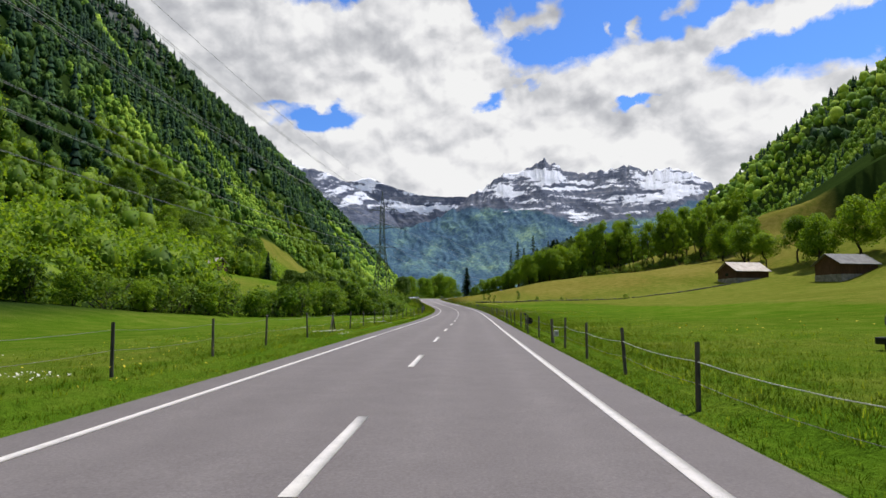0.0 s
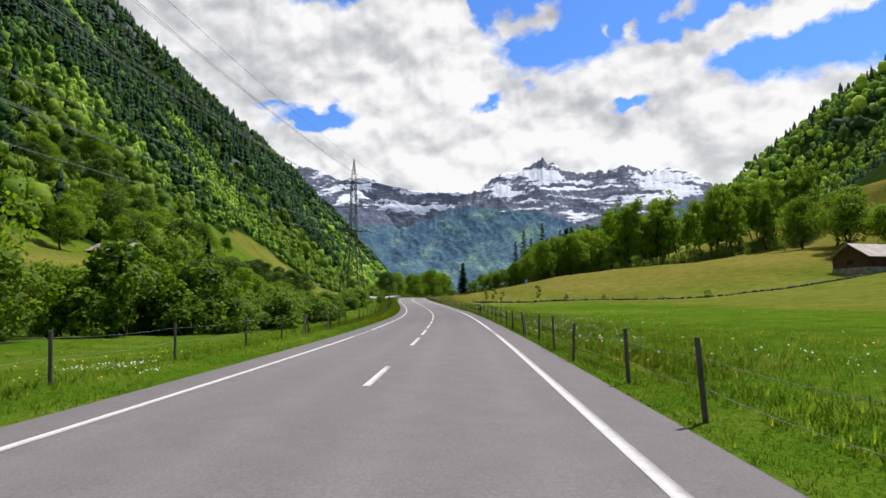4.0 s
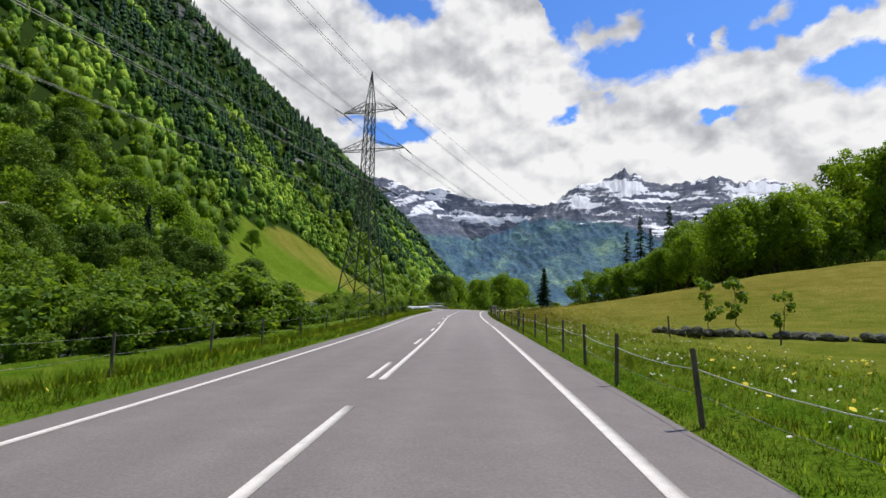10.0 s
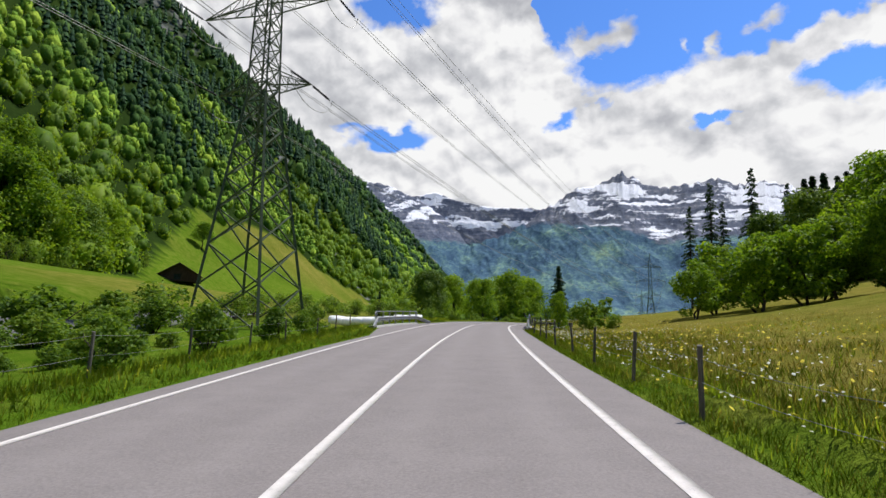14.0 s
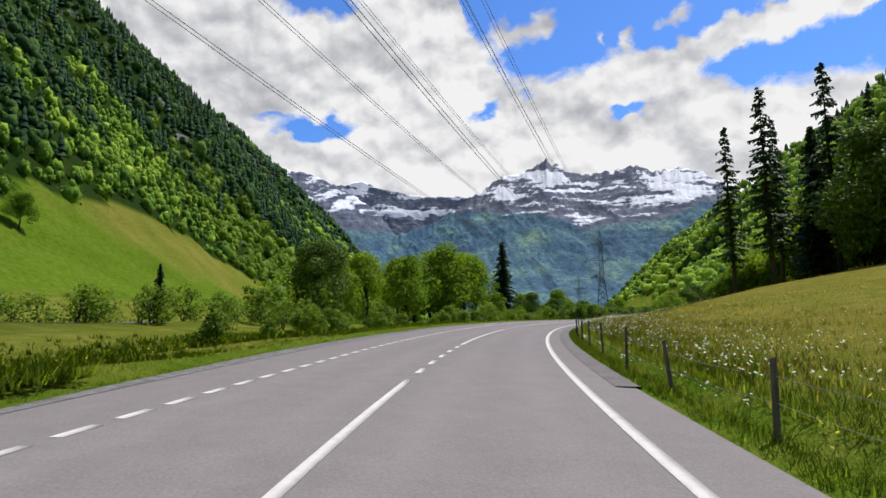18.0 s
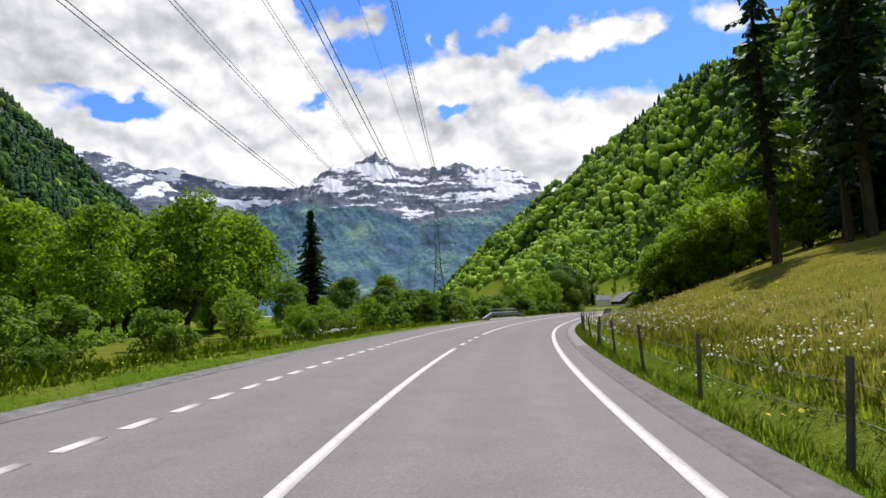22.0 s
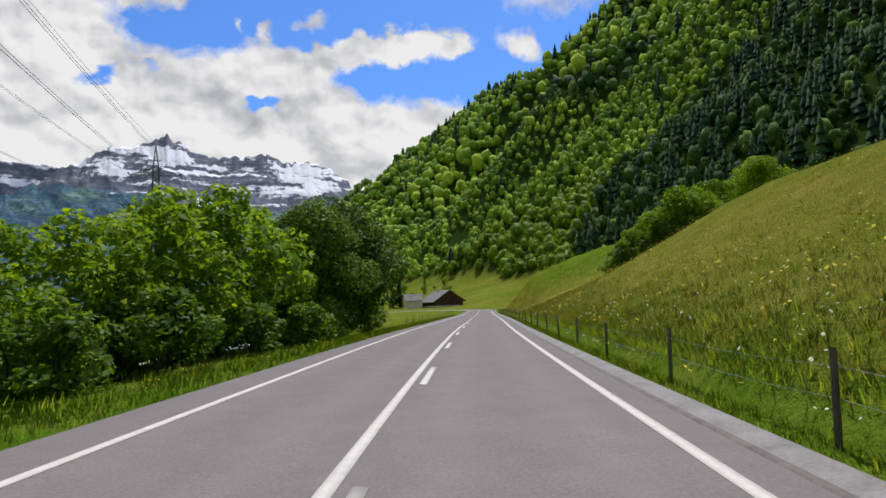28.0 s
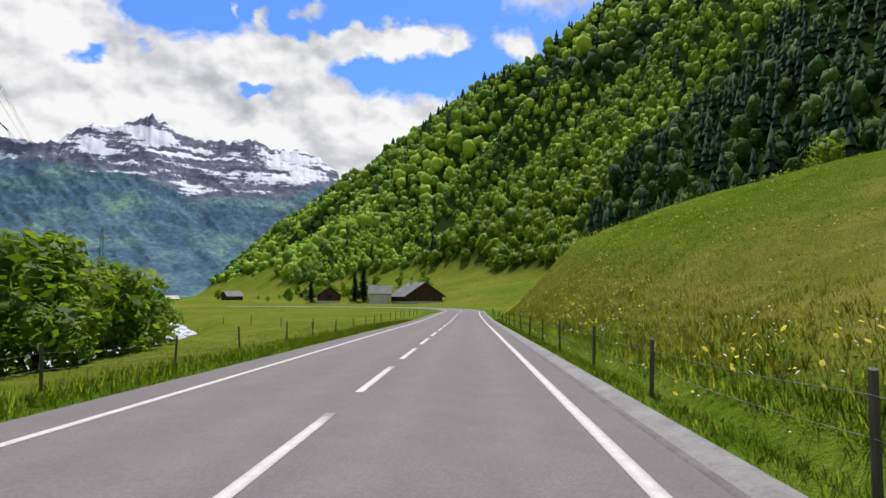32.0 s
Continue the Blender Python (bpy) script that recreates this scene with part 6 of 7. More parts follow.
def energiser(s, u, mat, label, z=0.62):
    b = spot(s, u)
    root = tagged(empty("fence_box", Matrix.Translation(b)), label, "box")
    bm = bmesh.new()
    box(bm, (0.04, -0.07, z), (0.20, 0.07, z + 0.24), bevel=0.02)
    part("casing", bm, mat, root)
    bm = bmesh.new()
    box(bm, (0.07, -0.075, z + 0.06), (0.17, -0.069, z + 0.18))
    part("faceplate", bm, CONCRETE, root)


energiser(203.2, 4.82, BLACK, "small black box screwed to a fence post")
fence("pasture_fence", "leaning grey posts with wire beside the bridge rail", [(249.2, 5.0), (252.4, 5.1), (254.0, 5.15), (256.2, 6.0), (258.6, 7.4)], (0.82, 0.5), seed=18, tilt=4)
energiser(254.0, 5.2, BLACK, "black lantern-like box on a fence post")
energiser(23.3, 4.8, PLASTER, "small white battery box on a fence post", 0.25)


def water_tank():
    b = spot(16.0, 13.2)
    root = tagged(empty("water_tank", Matrix.Translation(b) @ Matrix.Rotation(0.4, 4, "Z") @ Matrix.Scale(0.72, 4)), "grey galvanised water tank on a low dark drinking trough", "tank")
    bm = bmesh.new()
    bmesh.ops.create_cone(bm, cap_ends=True, segments=20, radius1=0.52, radius2=0.52, depth=1.5, matrix=Matrix.Translation((0, 0, 1.0)) @ Matrix.Rotation(radians(90), 4, "Y"))
    bmesh.ops.bevel(bm, geom=[e for e in bm.edges if abs(e.verts[0].co.x) > 0.7 and abs(e.verts[1].co.x) > 0.7], offset=0.08, segments=2, affect="EDGES")
    part("barrel", bm, STEEL, root, smooth=True)
    bm = bmesh.new()
    box(bm, (-1.2, -0.6, 0.18), (1.2, 0.6, 0.44), bevel=0.03)
    part("trough", bm, BLACK, root)
    for x in (-0.8, 0.8):
        for y in (-0.4, 0.4):
            bm = bmesh.new()
            box(bm, (x - 0.06, y - 0.06, -0.1), (x + 0.06, y + 0.06, 0.2))
            part("leg", bm, BLACK, root)


water_tank()


# ---- bridges: guard rails, parapet beams ----
def guard_rail(label, s0, s1, u, lead, trail, side, pitch, top=1.10, beam_h=0.55):
    """A steel beam on posts with a hand rail above, s0 to s1; lead and trail: length of the ends that slope to the ground."""
    root = tagged(empty("guard_rail"), label, "guard rail", group="bridge guard rails")
    uf = u if callable(u) else (lambda s: u)

    def at(s, h):
        p = on_road(s, uf(s))
        return Vector((p[0], p[1], p[2] + h))

    prof = [(-0.03, -0.15), (0.06, -0.125), (0.075, -0.05), (0.02, -0.02), (0.02, 0.02), (0.075, 0.05), (0.06, 0.125), (-0.03, 0.15)]
    ss = np.concatenate([np.linspace(s0 - lead, s0, 6)[:-1] if lead else [], np.linspace(s0, s1, 18), np.linspace(s1, s1 + trail, 6)[1:] if trail else []])
    rows = []
    for s in ss:
        drop = (max(0, (s0 - s) / lead) if lead else 0) + (max(0, (s - s1) / trail) if trail else 0)
        h = beam_h - drop * (beam_h - 0.05)
        pull = drop * 0.45
        rows.append([tuple(on_road(s, uf(s) - side * (0.09 + x + pull), h + z)) for x, z in prof] + [tuple(on_road(s, uf(s) - side * (0.075 + x + pull), h + z)) for x, z in prof[::-1]])
    v = np.array(rows)
    n, m = v.shape[:2]
    i = np.arange(n * m).reshape(n, m)
    f = np.stack([i[:-1], np.roll(i[:-1], -1, 1), np.roll(i[1:], -1, 1), i[1:]], -1).reshape(-1, 4)
    mesh_part("beam", fast_mesh("beam", v.reshape(-1, 3), f, STEEL), root)
    count = max(3, round((s1 - s0) / pitch) + 1)
    for s in np.linspace(s0, s1, count):
        h = heading(s)
        m = Matrix.Translation(at(s, 0)) @ Matrix.Rotation(math.atan2(h[1], h[0]), 4, "Z")
        bm = bmesh.new()
        box(bm, (-0.06, -0.05, 0.06), (0.06, 0.05, top - 0.02), bevel=0.008)
        p = part("rail_post", bm, STEEL, root)
        p.matrix_basis = m
        bm = bmesh.new()
        box(bm, (-0.16, -0.13, 0.065), (0.16, 0.13, 0.095))
        q = part("base_plate", bm, STEEL, p)
    loop = [(0.0, 0.62), (0.22, 0.63), (0.34, 0.70), (0.40, 0.82), (0.34, top - 0.09), (0.20, top - 0.01)]
    tube_part("hand_rail", [at(s0 - d, h) for d, h in loop] + [at(s, top) for s in np.linspace(s0, s1, 14)] + [at(s1 + d, h) for d, h in loop[::-1]], 0.034, STEEL, root, sides=8)
    return root


def parapet(label, s0, s1, u, side):
    ss = np.linspace(s0, s1, 14)
    uf = u if callable(u) else (lambda s: u + 0 * s)
    prof = [(-0.28, -0.5), (-0.28, 0.055), (-0.25, 0.08), (0.28, 0.08), (0.3, 0.05), (0.3, -0.5)]
    v = np.array([[tuple(on_road(s, float(uf(s)) + side * x, z)) for x, z in prof] for s in ss])
    n, m = v.shape[:2]
    i = np.arange(n * m).reshape(n, m)
    f = np.stack([i[:-1], np.roll(i[:-1], -1, 1), np.roll(i[1:], -1, 1), i[1:]], -1).reshape(-1, 4)
    ends = [[i[0, 0], i[0, 1], i[0, 2], i[0, 3]], [i[-1, 3], i[-1, 2], i[-1, 1], i[-1, 0]]]
    tagged(new("bridge_kerb", fast_mesh("bridge_kerb", v.reshape(-1, 3), [f, np.array(ends)], CONCRETE)), label, "kerb", kind="structure")


U1L = lambda s: np.interp(s, [248, 258, 262, 264.5, 267], [-6.3, -6.0, -5.62, -5.4, -5.0])
U1R = lambda s: np.interp(s, [254, 257, 262, 267], [5.45, 5.0, 5.15, 5.15])
U2L = lambda s: np.interp(s, [384.5, 387.7, 389.5, 397.3, 399.5], [-5.05, -4.45, -4.18, -3.9, -3.85])
U2R = lambda s: np.interp(s, [397.5, 400.6, 404, 414], [5.9, 5.6, 5.5, 5.4])
for where, s0, s1, u, lead, trail, side, pitch in (("first", 257.1, 266.7, U1R, 2.9, 0, 1, 2.4), ("first", 251.7, 264.3, U1L, 3.0, 2.4, -1, 2.1), ("second", 387.7, 397.4, U2L, 3.2, 2.2, -1, 1.94), ("second", 400.6, 413.4, U2R, 2.9, 2.0, 1, 2.13)):
    guard_rail("galvanised guard rail with hand rail on the %s bridge" % where, s0, s1, u, lead, trail, side, pitch, 1.10 if where == "first" else 0.98)
    parapet("pale concrete edge beam under the guard rail", s0 - 0.9, s1 + (0.6 if where == "second" else -0.2 if side < 0 else 0.5), u, side)


def headwall():
    """The low dark wall where the stream enters the culvert."""
    a, b = on_road(268.2, 5.75), on_road(267.0, 9.2)
    yaw = math.atan2(b[1] - a[1], b[0] - a[0])
    bm = bmesh.new()
    box(bm, (0, -0.18, -1.6), (math.hypot(b[0] - a[0], b[1] - a[1]), 0.18, 0.42), bevel=0.04)
    ob = part("culvert_headwall", bm, MOSSY)
    ob.matrix_basis = Matrix.Translation((a[0], a[1], a[2])) @ Matrix.Rotation(yaw, 4, "Z")
    tagged(ob, "low dark mossy culvert wall behind the guard rail", "wall", kind="structure")


headwall()


def grate():
    root = tagged(empty("drain_grate", Matrix.Translation(on_road(274.2, 3.9, 0.012))), "dark iron drain grate in the asphalt", "drain")
    h = heading(274.2)
    root.matrix_basis = Matrix.Translation(on_road(274.2, 3.9, 0.012)) @ Matrix.Rotation(math.atan2(h[1], h[0]), 4, "Z")
    for k in range(6):
        bm = bmesh.new()
        box(bm, (-0.25 + k * 0.09, -0.22, -0.02), (-0.20 + k * 0.09, 0.22, 0.005))
        part("bar", bm, BLACK, root)


grate()


def crack():
    r = np.random.default_rng(3)
    line = [(266.9, 5.10, 0.5), (266.95, 5.05, 0.25), (267.05, 4.98, 0.02), (267.9, 4.90, 0.012), (269.2, 4.78, 0.008), (270.8, 4.62, 0.006)]
    pts = [on_road(s + r.normal(0, 0.02), u + r.normal(0, 0.02), h) for s, u, h in line]
    tube_part("hose", pts, 0.010, BLACK)
    tagged(bpy.data.objects["hose"], "black hose hanging from the rail onto the asphalt", "hose")


crack()


# ---- silage bales wrapped in white film ----
def bale_row():
    r = np.random.default_rng(4)
    prof = [(-0.675, 0.02), (-0.672, 0.40), (-0.645, 0.52), (-0.58, 0.585), (-0.3, 0.605), (0.0, 0.61), (0.3, 0.605), (0.58, 0.585), (0.645, 0.52), (0.672, 0.40), (0.675, 0.02)]
    ang = np.arange(28) * 2 * math.pi / 28
    for a, b, n in (((279.1, -8.9), (276.4, -17.6), 8), ((273.9, -9.4), (274.0, -16.8), 7), ((276.6, -11.6), (275.6, -17.8), 6)):
        a, b = np.array(a), np.array(b)
        p0, p1 = on_road(*a), on_road(*b)
        yaw = math.atan2(p1[1] - p0[1], p1[0] - p0[0])
        for k in range(n):
            s, u = a + (b - a) * k / (n - 1)
            base = spot(s, u)
            root = tagged(empty("silage_bale", Matrix.Translation(base + Vector((0, 0, 0.38 + r.normal(0, 0.015)))) @ Matrix.Rotation(yaw + r.normal(0, 0.03), 4, "Z")), "round silage bale wrapped in shiny white film", "bale", group="row of silage bales")
            root.scale = (1.12, 0.90, 0.90)
            v = []
            for x, rad in prof:
                crease = 1 + 0.012 * np.sin(ang * 5 + k) + 0.012 * np.sin(ang * 11 + x * 3 + k * 2)
                v.append(np.stack([np.full(28, x), np.cos(ang) * rad * crease, np.maximum(np.sin(ang) * rad * crease * 0.97, -0.52)], -1))
            v = np.array(v)
            i = np.arange(v.shape[0] * 28).reshape(-1, 28)
            f = np.stack([i[:-1], i[1:], np.roll(i[1:], -1, 1), np.roll(i[:-1], -1, 1)], -1).reshape(-1, 4)
            mesh_part("wrapped_bale", fast_mesh("wrapped_bale", v.reshape(-1, 3), f, FILM, smooth=True), root)


bale_row()


# ---- boulders and field wall ----
def stone_mesh(seed, mat=None):
    r = np.random.default_rng(seed)
    bm = bmesh.new()
    bmesh.ops.create_icosphere(bm, subdivisions=2, radius=1.0)
    k = r.normal(size=(7, 3))
    k /= np.linalg.norm(k, axis=1, keepdims=True)
    for v in bm.verts:
        c = np.array(v.co)
        for d in k:
            over = c @ d - 0.62
            if over > 0:
                c = c - d * over * 0.85
        v.co = Vector(c * (1 + r.normal(0, 0.03)))
    me = bpy.data.meshes.new("stone")
    bm.to_mesh(me)
    bm.free()
    me.materials.append(mat or ROCK)
    return me


STONES = [stone_mesh(k) for k in range(6)]
WALL_STONES = [stone_mesh(20 + k, MOSSY) for k in range(6)]
stone_rng = np.random.default_rng(12)


def stone(name, x, y, size, label, group, sink=0.35):
    ob = new(name, STONES[int(stone_rng.integers(6))])
    a = stone_rng.uniform(0.7, 1.25, 3) * size
    ob.matrix_basis = pose(x, y, ground_z(x, y) + a[2] * (0.65 - sink), stone_rng.uniform(-20, 20), stone_rng.uniform(-20, 20), stone_rng.uniform(0, 360)) @ Matrix.Diagonal((a[0], a[1], a[2] * 0.75, 1))
    return tagged(ob, label, "boulder", group=group)


for s, u, z in ((363.4, -11.4, 0.85), (365.0, -11.2, 1.0), (366.6, -11.9, 0.9), (367.0, -10.8, 0.7), (368.4, -11.3, 0.95), (369.4, -10.4, 0.6), (364.2, -12.6, 0.8), (370.2, -11.6, 0.7)):
    p = on_road(s, u)
    stone("boulder", float(p[0]), float(p[1]), z * 0.6, "pale grey limestone boulder dumped beside the lay-by", "heap of boulders")
for k in range(60):
    s = stone_rng.uniform(135, 205) if k < 42 else stone_rng.uniform(478, 520)
    p = on_road(s, np.interp(s, RIVER_S, RIVER_U) + stone_rng.uniform(-6.0, 6.5))
    stone("river_stone", float(p[0]), float(p[1]), stone_rng.uniform(0.25, 0.75), "grey stone standing in the rapids", "river stones", 0.1)


def field_wall():
    """The low dry-stone wall between the lush meadow and the hay slope."""
    root = tagged(empty("field_wall"), "low overgrown dry-stone wall across the meadow", "wall")
    line = np.array([(10.5, 182.6), (17, 179.6), (27, 177.5), (40, 172.5), (56, 166), (72, 168), (86, 173)])
    t = np.linspace(0, len(line) - 1.001, 210)
    i = t.astype(int)
    p = line[i] + (line[i + 1] - line[i]) * (t - i)[:, None]
    r = np.random.default_rng(15)
    z = relief(p[:, 0], p[:, 1])
    for k, (x, y) in enumerate(p):
        a = r.uniform(0.2, 0.42)
        ob = new("stone", WALL_STONES[int(r.integers(6))])
        ob.parent = root
        ob.matrix_basis = pose(x + r.normal(0, 0.12), y + r.normal(0, 0.12), z[k] + a * 0.3, r.uniform(-20, 20), r.uniform(-20, 20), r.uniform(0, 360)) @ Matrix.Diagonal((a * 1.25, a * 0.9, a * 0.8, 1))


field_wall()


for k in range(26):
    p = on_road(stone_rng.uniform(381, 396), -stone_rng.uniform(6.6, 13))
    stone("boulder", float(p[0]), float(p[1]), float(stone_rng.uniform(0.15, 0.45)), "grey boulder on the stream bank below the bridge", "boulders on the bank")


# ---- pylons and lines ----
ARM_Z, ARM_L = (25.0, 34.0, 42.5), (5.6, 8.2, 6.4)


def pylon(x, y, yaw, tall=51.5, base=None):
    z0 = ground_z(x, y) if base is None else base
    root = tagged(empty("pylon", pose(x, y, z0, 0, 0, yaw)), "tall green-painted steel lattice power pylon", "pylon", group="power line pylons")
    half = lambda z: 4.0 + (1.15 - 4.0) * min(1, z / 24.0) if z < 24 else 1.15 + (0.75 - 1.15) * (z - 24) / 20.0
    corner = lambda k, z: Vector(((1 if k in (0, 3) else -1) * half(z), (1 if k in (0, 1) else -1) * half(z), z))
    for k in range(4):
        bm = bmesh.new()
        for a, b in ((-0.6, 24), (24, 44.0)):
            angle_bar(bm, corner(k, a), corner(k, b), 0.24 if a < 20 else 0.17)
        angle_bar(bm, corner(k, 44.0), Vector((0, 0, tall)), 0.13)
        part("leg", bm, PYLON_STEEL, root)
    levels = [0.2, 4.6, 8.6, 12.2, 15.4, 18.3, 21.0, 23.4, 25.4, 27.6, 29.8, 32, 34, 36.2, 38.4, 40.5, 42.5, 44]
    for side in range(4):
        bm = bmesh.new()
        for a, b in zip(levels[:-1], levels[1:]):
            k, j = side, (side + 1) % 4
            w = 0.13 if a < 24 else 0.085
            angle_bar(bm, corner(k, a), corner(j, b), w)
            angle_bar(bm, corner(j, a), corner(k, b), w)
            if b > 23:
                angle_bar(bm, corner(k, b), corner(j, b), w)
        part("bracing", bm, PYLON_STEEL, root)
        bm = bmesh.new()
        for f in (0.25, 0.5, 0.75):
            c = lambda q, t: corner(q, 44.0).lerp(Vector((0, 0, tall)), t)
            angle_bar(bm, c(side, f), c((side + 1) % 4, f), 0.06)
            angle_bar(bm, c(side, f), c((side + 1) % 4, min(1, f + 0.25)), 0.06)
        part("peak_bracing", bm, PYLON_STEEL, root)
    for z, ln in zip(ARM_Z, ARM_L):
        for sx in (-1, 1):
            bm = bmesh.new()
            tip, h = Vector((sx * ln, 0, z)), half(z)
            for sy in (-1, 1):
                low, up = Vector((sx * h, sy * h, z)), Vector((sx * h, sy * h, z + 2.0))
                angle_bar(bm, low, tip, 0.11)
                angle_bar(bm, up, tip, 0.09)
                for t in (0.25, 0.5, 0.75):
                    angle_bar(bm, low.lerp(tip, t), up.lerp(tip, t), 0.05)
                    angle_bar(bm, low.lerp(tip, t), up.lerp(tip, max(0, t - 0.25)), 0.05)
            for t in (0.0, 0.25, 0.5, 0.75):
                angle_bar(bm, Vector((sx * h, -h, z)).lerp(tip, t), Vector((sx * h, h, z)).lerp(tip, min(1, t + 0.25)), 0.05)
            arm = part("cross_arm", bm, PYLON_STEEL, root)
            for sy in (-1, 1):
                bm = bmesh.new()
                for q in range(12):
                    bar(bm, tip + Vector((0, sy * (0.5 + q * 0.27), -0.05 - q * 0.012)), tip + Vector((0, sy * (0.6 + q * 0.27), -0.055 - q * 0.012)), 0.13, 0.06, 8)
                bar(bm, tip, tip + Vector((0, sy * 3.9, -0.2)), 0.03, 0.03, 5)
                part("insulator", bm, BLACK, arm)
            loop = [tip + Vector((0.25, 3.9 * math.cos(a), -0.2 - 2.4 * math.sin(a))) for a in np.linspace(0, math.pi, 12)]
            tube_part("jumper_loop", loop, 0.03, WIRE, root)
    return root


LINE = [(-55.0, -95.0, 0.5), (-28.0, 264.5, 5.2), (83.0, 579.0, 4.2), (142.0, 876.0, 3.0)]
YAWS = []
for k in range(4):
    a = np.array(LINE[max(0, k - 1)][:2])
    b = np.array(LINE[min(3, k + 1)][:2])
    YAWS.append(math.degrees(math.atan2(-(b - a)[0], (b - a)[1])))
for (x, y, z), yaw in zip(LINE, YAWS):
    pylon(x, y, yaw, base=z)


def strand(a, b, sag, r, name, label):
    pts = []
    for t in np.linspace(0, 1, 46):
        p = Vector(a).lerp(Vector(b), t)
        p.z -= sag * 4 * t * (1 - t)
        pts.append(p)
    ob = tube_part(name, pts, r, WIRE)
    tagged(ob, label, "cable", group="power line cables")


for k in range(3):
    ends = []
    for j, sy in ((k, 1), (k + 1, -1)):
        m = pose(*LINE[j], 0, 0, YAWS[j])
        row = [m @ Vector((sx * ln + dx, sy * 4.0, z - 0.25)) for z, ln in zip(ARM_Z, ARM_L) for sx in (-1, 1) for dx in (-0.2, 0.2)]
        ends.append(row + [m @ Vector((0, 0, 51.5))])
    for a, b in zip(*ends):
        strand(a, b, 8.0 if k != 1 else 7.0, 0.030, "power_cable", "thin dark overhead power cable between pylons")


# ---- buildings ----
def house(name, label, category, x, y, yaw, length, width, eave, ridge, wall_mat, roof_mat, z=None, over=0.7, windows=(), door=None, chimney=False, base_mat=None):
    """A gabled building, ridge along its own x."""
    zz = ground_z(x, y) - 0.4 if z is None else z
    root = tagged(empty(name, pose(x, y, zz, 0, 0, yaw)), label, category)
    hl, hw = length / 2, width / 2
    low = 0.9 if base_mat else 0.0
    for sy in (-1, 1):
        bm = bmesh.new()
        box(bm, (-hl, sy * hw - 0.12, low), (hl, sy * hw + 0.12, eave))
        part("wall", bm, wall_mat, root)
    for sx in (-1, 1):
        bm = bmesh.new()
        pts = [(-hw + 0.12, low), (hw - 0.12, low), (hw - 0.12, eave), (0, ridge - 0.1), (-hw + 0.12, eave)]
        a = [bm.verts.new((sx * hl - 0.12, q, w)) for q, w in pts]
        b = [bm.verts.new((sx * hl + 0.12, q, w)) for q, w in pts]
        bm.faces.new(a[::-1])
        bm.faces.new(b)
        for k in range(5):
            bm.faces.new((a[k], a[(k + 1) % 5], b[(k + 1) % 5], b[k]))
        bmesh.ops.recalc_face_normals(bm, faces=bm.faces)
        part("gable_wall", bm, wall_mat, root)
    if base_mat:
        bm = bmesh.new()
        box(bm, (-hl - 0.15, -hw - 0.15, -1.5), (hl + 0.15, hw + 0.15, low))
        part("stone_base", bm, base_mat, root)
    slope = (ridge - eave) / hw
    for sy in (-1, 1):
        bm = bmesh.new()
        o = hw + over
        e = eave - slope * over
        vs = []
        for up in (0.06, 0.22):
            vs += [bm.verts.new((-hl - over, sy * o, e + up)), bm.verts.new((hl + over, sy * o, e + up)), bm.verts.new((hl + over, sy * 0.02, ridge + up)), bm.verts.new((-hl - over, sy * 0.02, ridge + up))]
        for q in ((0, 1, 2, 3), (7, 6, 5, 4), (0, 4, 5, 1), (1, 5, 6, 2), (2, 6, 7, 3), (3, 7, 4, 0)):
            bm.faces.new([vs[i] for i in q])
        bmesh.ops.recalc_face_normals(bm, faces=bm.faces)
        part("roof_slope", bm, roof_mat, root)
    for face, q, h, w, t in windows:
        bm = bmesh.new()
        if face in ("+x", "-x"):
            c = hl + 0.13 if face == "+x" else -hl - 0.13
            box(bm, (c - 0.04, q - w / 2, h), (c + 0.04, q + w / 2, h + t))
        else:
            c = hw + 0.13 if face == "+y" else -hw - 0.13
            box(bm, (q - w / 2, c - 0.04, h), (q + w / 2, c + 0.04, h + t))
        part("window", bm, DARK_GLASS, root)
    if chimney:
        bm = bmesh.new()
        box(bm, (hl * 0.3, 0.6, ridge - 1.2), (hl * 0.3 + 0.7, 1.3, ridge + 1.0), bevel=0.03)
        part("chimney", bm, PLASTER, root)
    return root


house("field_barn", "weathered dark wooden field barn with a bright sheet-metal roof", "barn", 93.5, 180, 14, 11.5, 8.0, 3.2, 5.8, BARN_WOOD, ROOF_RUST, windows=(("-x", 0, 1.6, 1.2, 0.9),), base_mat=ROCK)
house("field_barn", "large weathered wooden barn with grey roof at the wood edge", "barn", 102, 146, 12, 11.0, 7.5, 3.6, 6.0, BARN_WOOD, ROOF_GREY, base_mat=ROCK)
house("field_barn", "dark wooden hay barn with a rusty tin roof on the pasture", "barn", -103.5, 251, -10, 14.5, 10.5, 3.0, 5.6, BARN_WOOD, ROOF_RUST, windows=(("-y", 0, 0.8, 1.4, 1.2),))
house("hay_hut", "dark log hut with a broad low gable in the steep pasture", "hut", -119.5, 403, 116, 11.0, 13.0, 2.3, 6.3, BARN_WOOD, ROOF_BROWN, over=1.0, windows=(("-x", 0.5, 0.6, 2.2, 2.0),))
house("farmhouse", "broad chalet farmhouse with large grey roof and dark timber gable", "house", 224, 641, 78, 16, 15, 3.4, 8.2, BARN_WOOD, ROOF_GREY, over=1.4,
      windows=tuple(("-x", q, h, 1.0, 1.0) for q in (-4, -1.4, 1.4, 4) for h in (1.2, 4.2)) + tuple(("-y", q, 1.3, 1.0, 1.0) for q in (-5, -2, 2, 5)), chimney=True, base_mat=PLASTER)
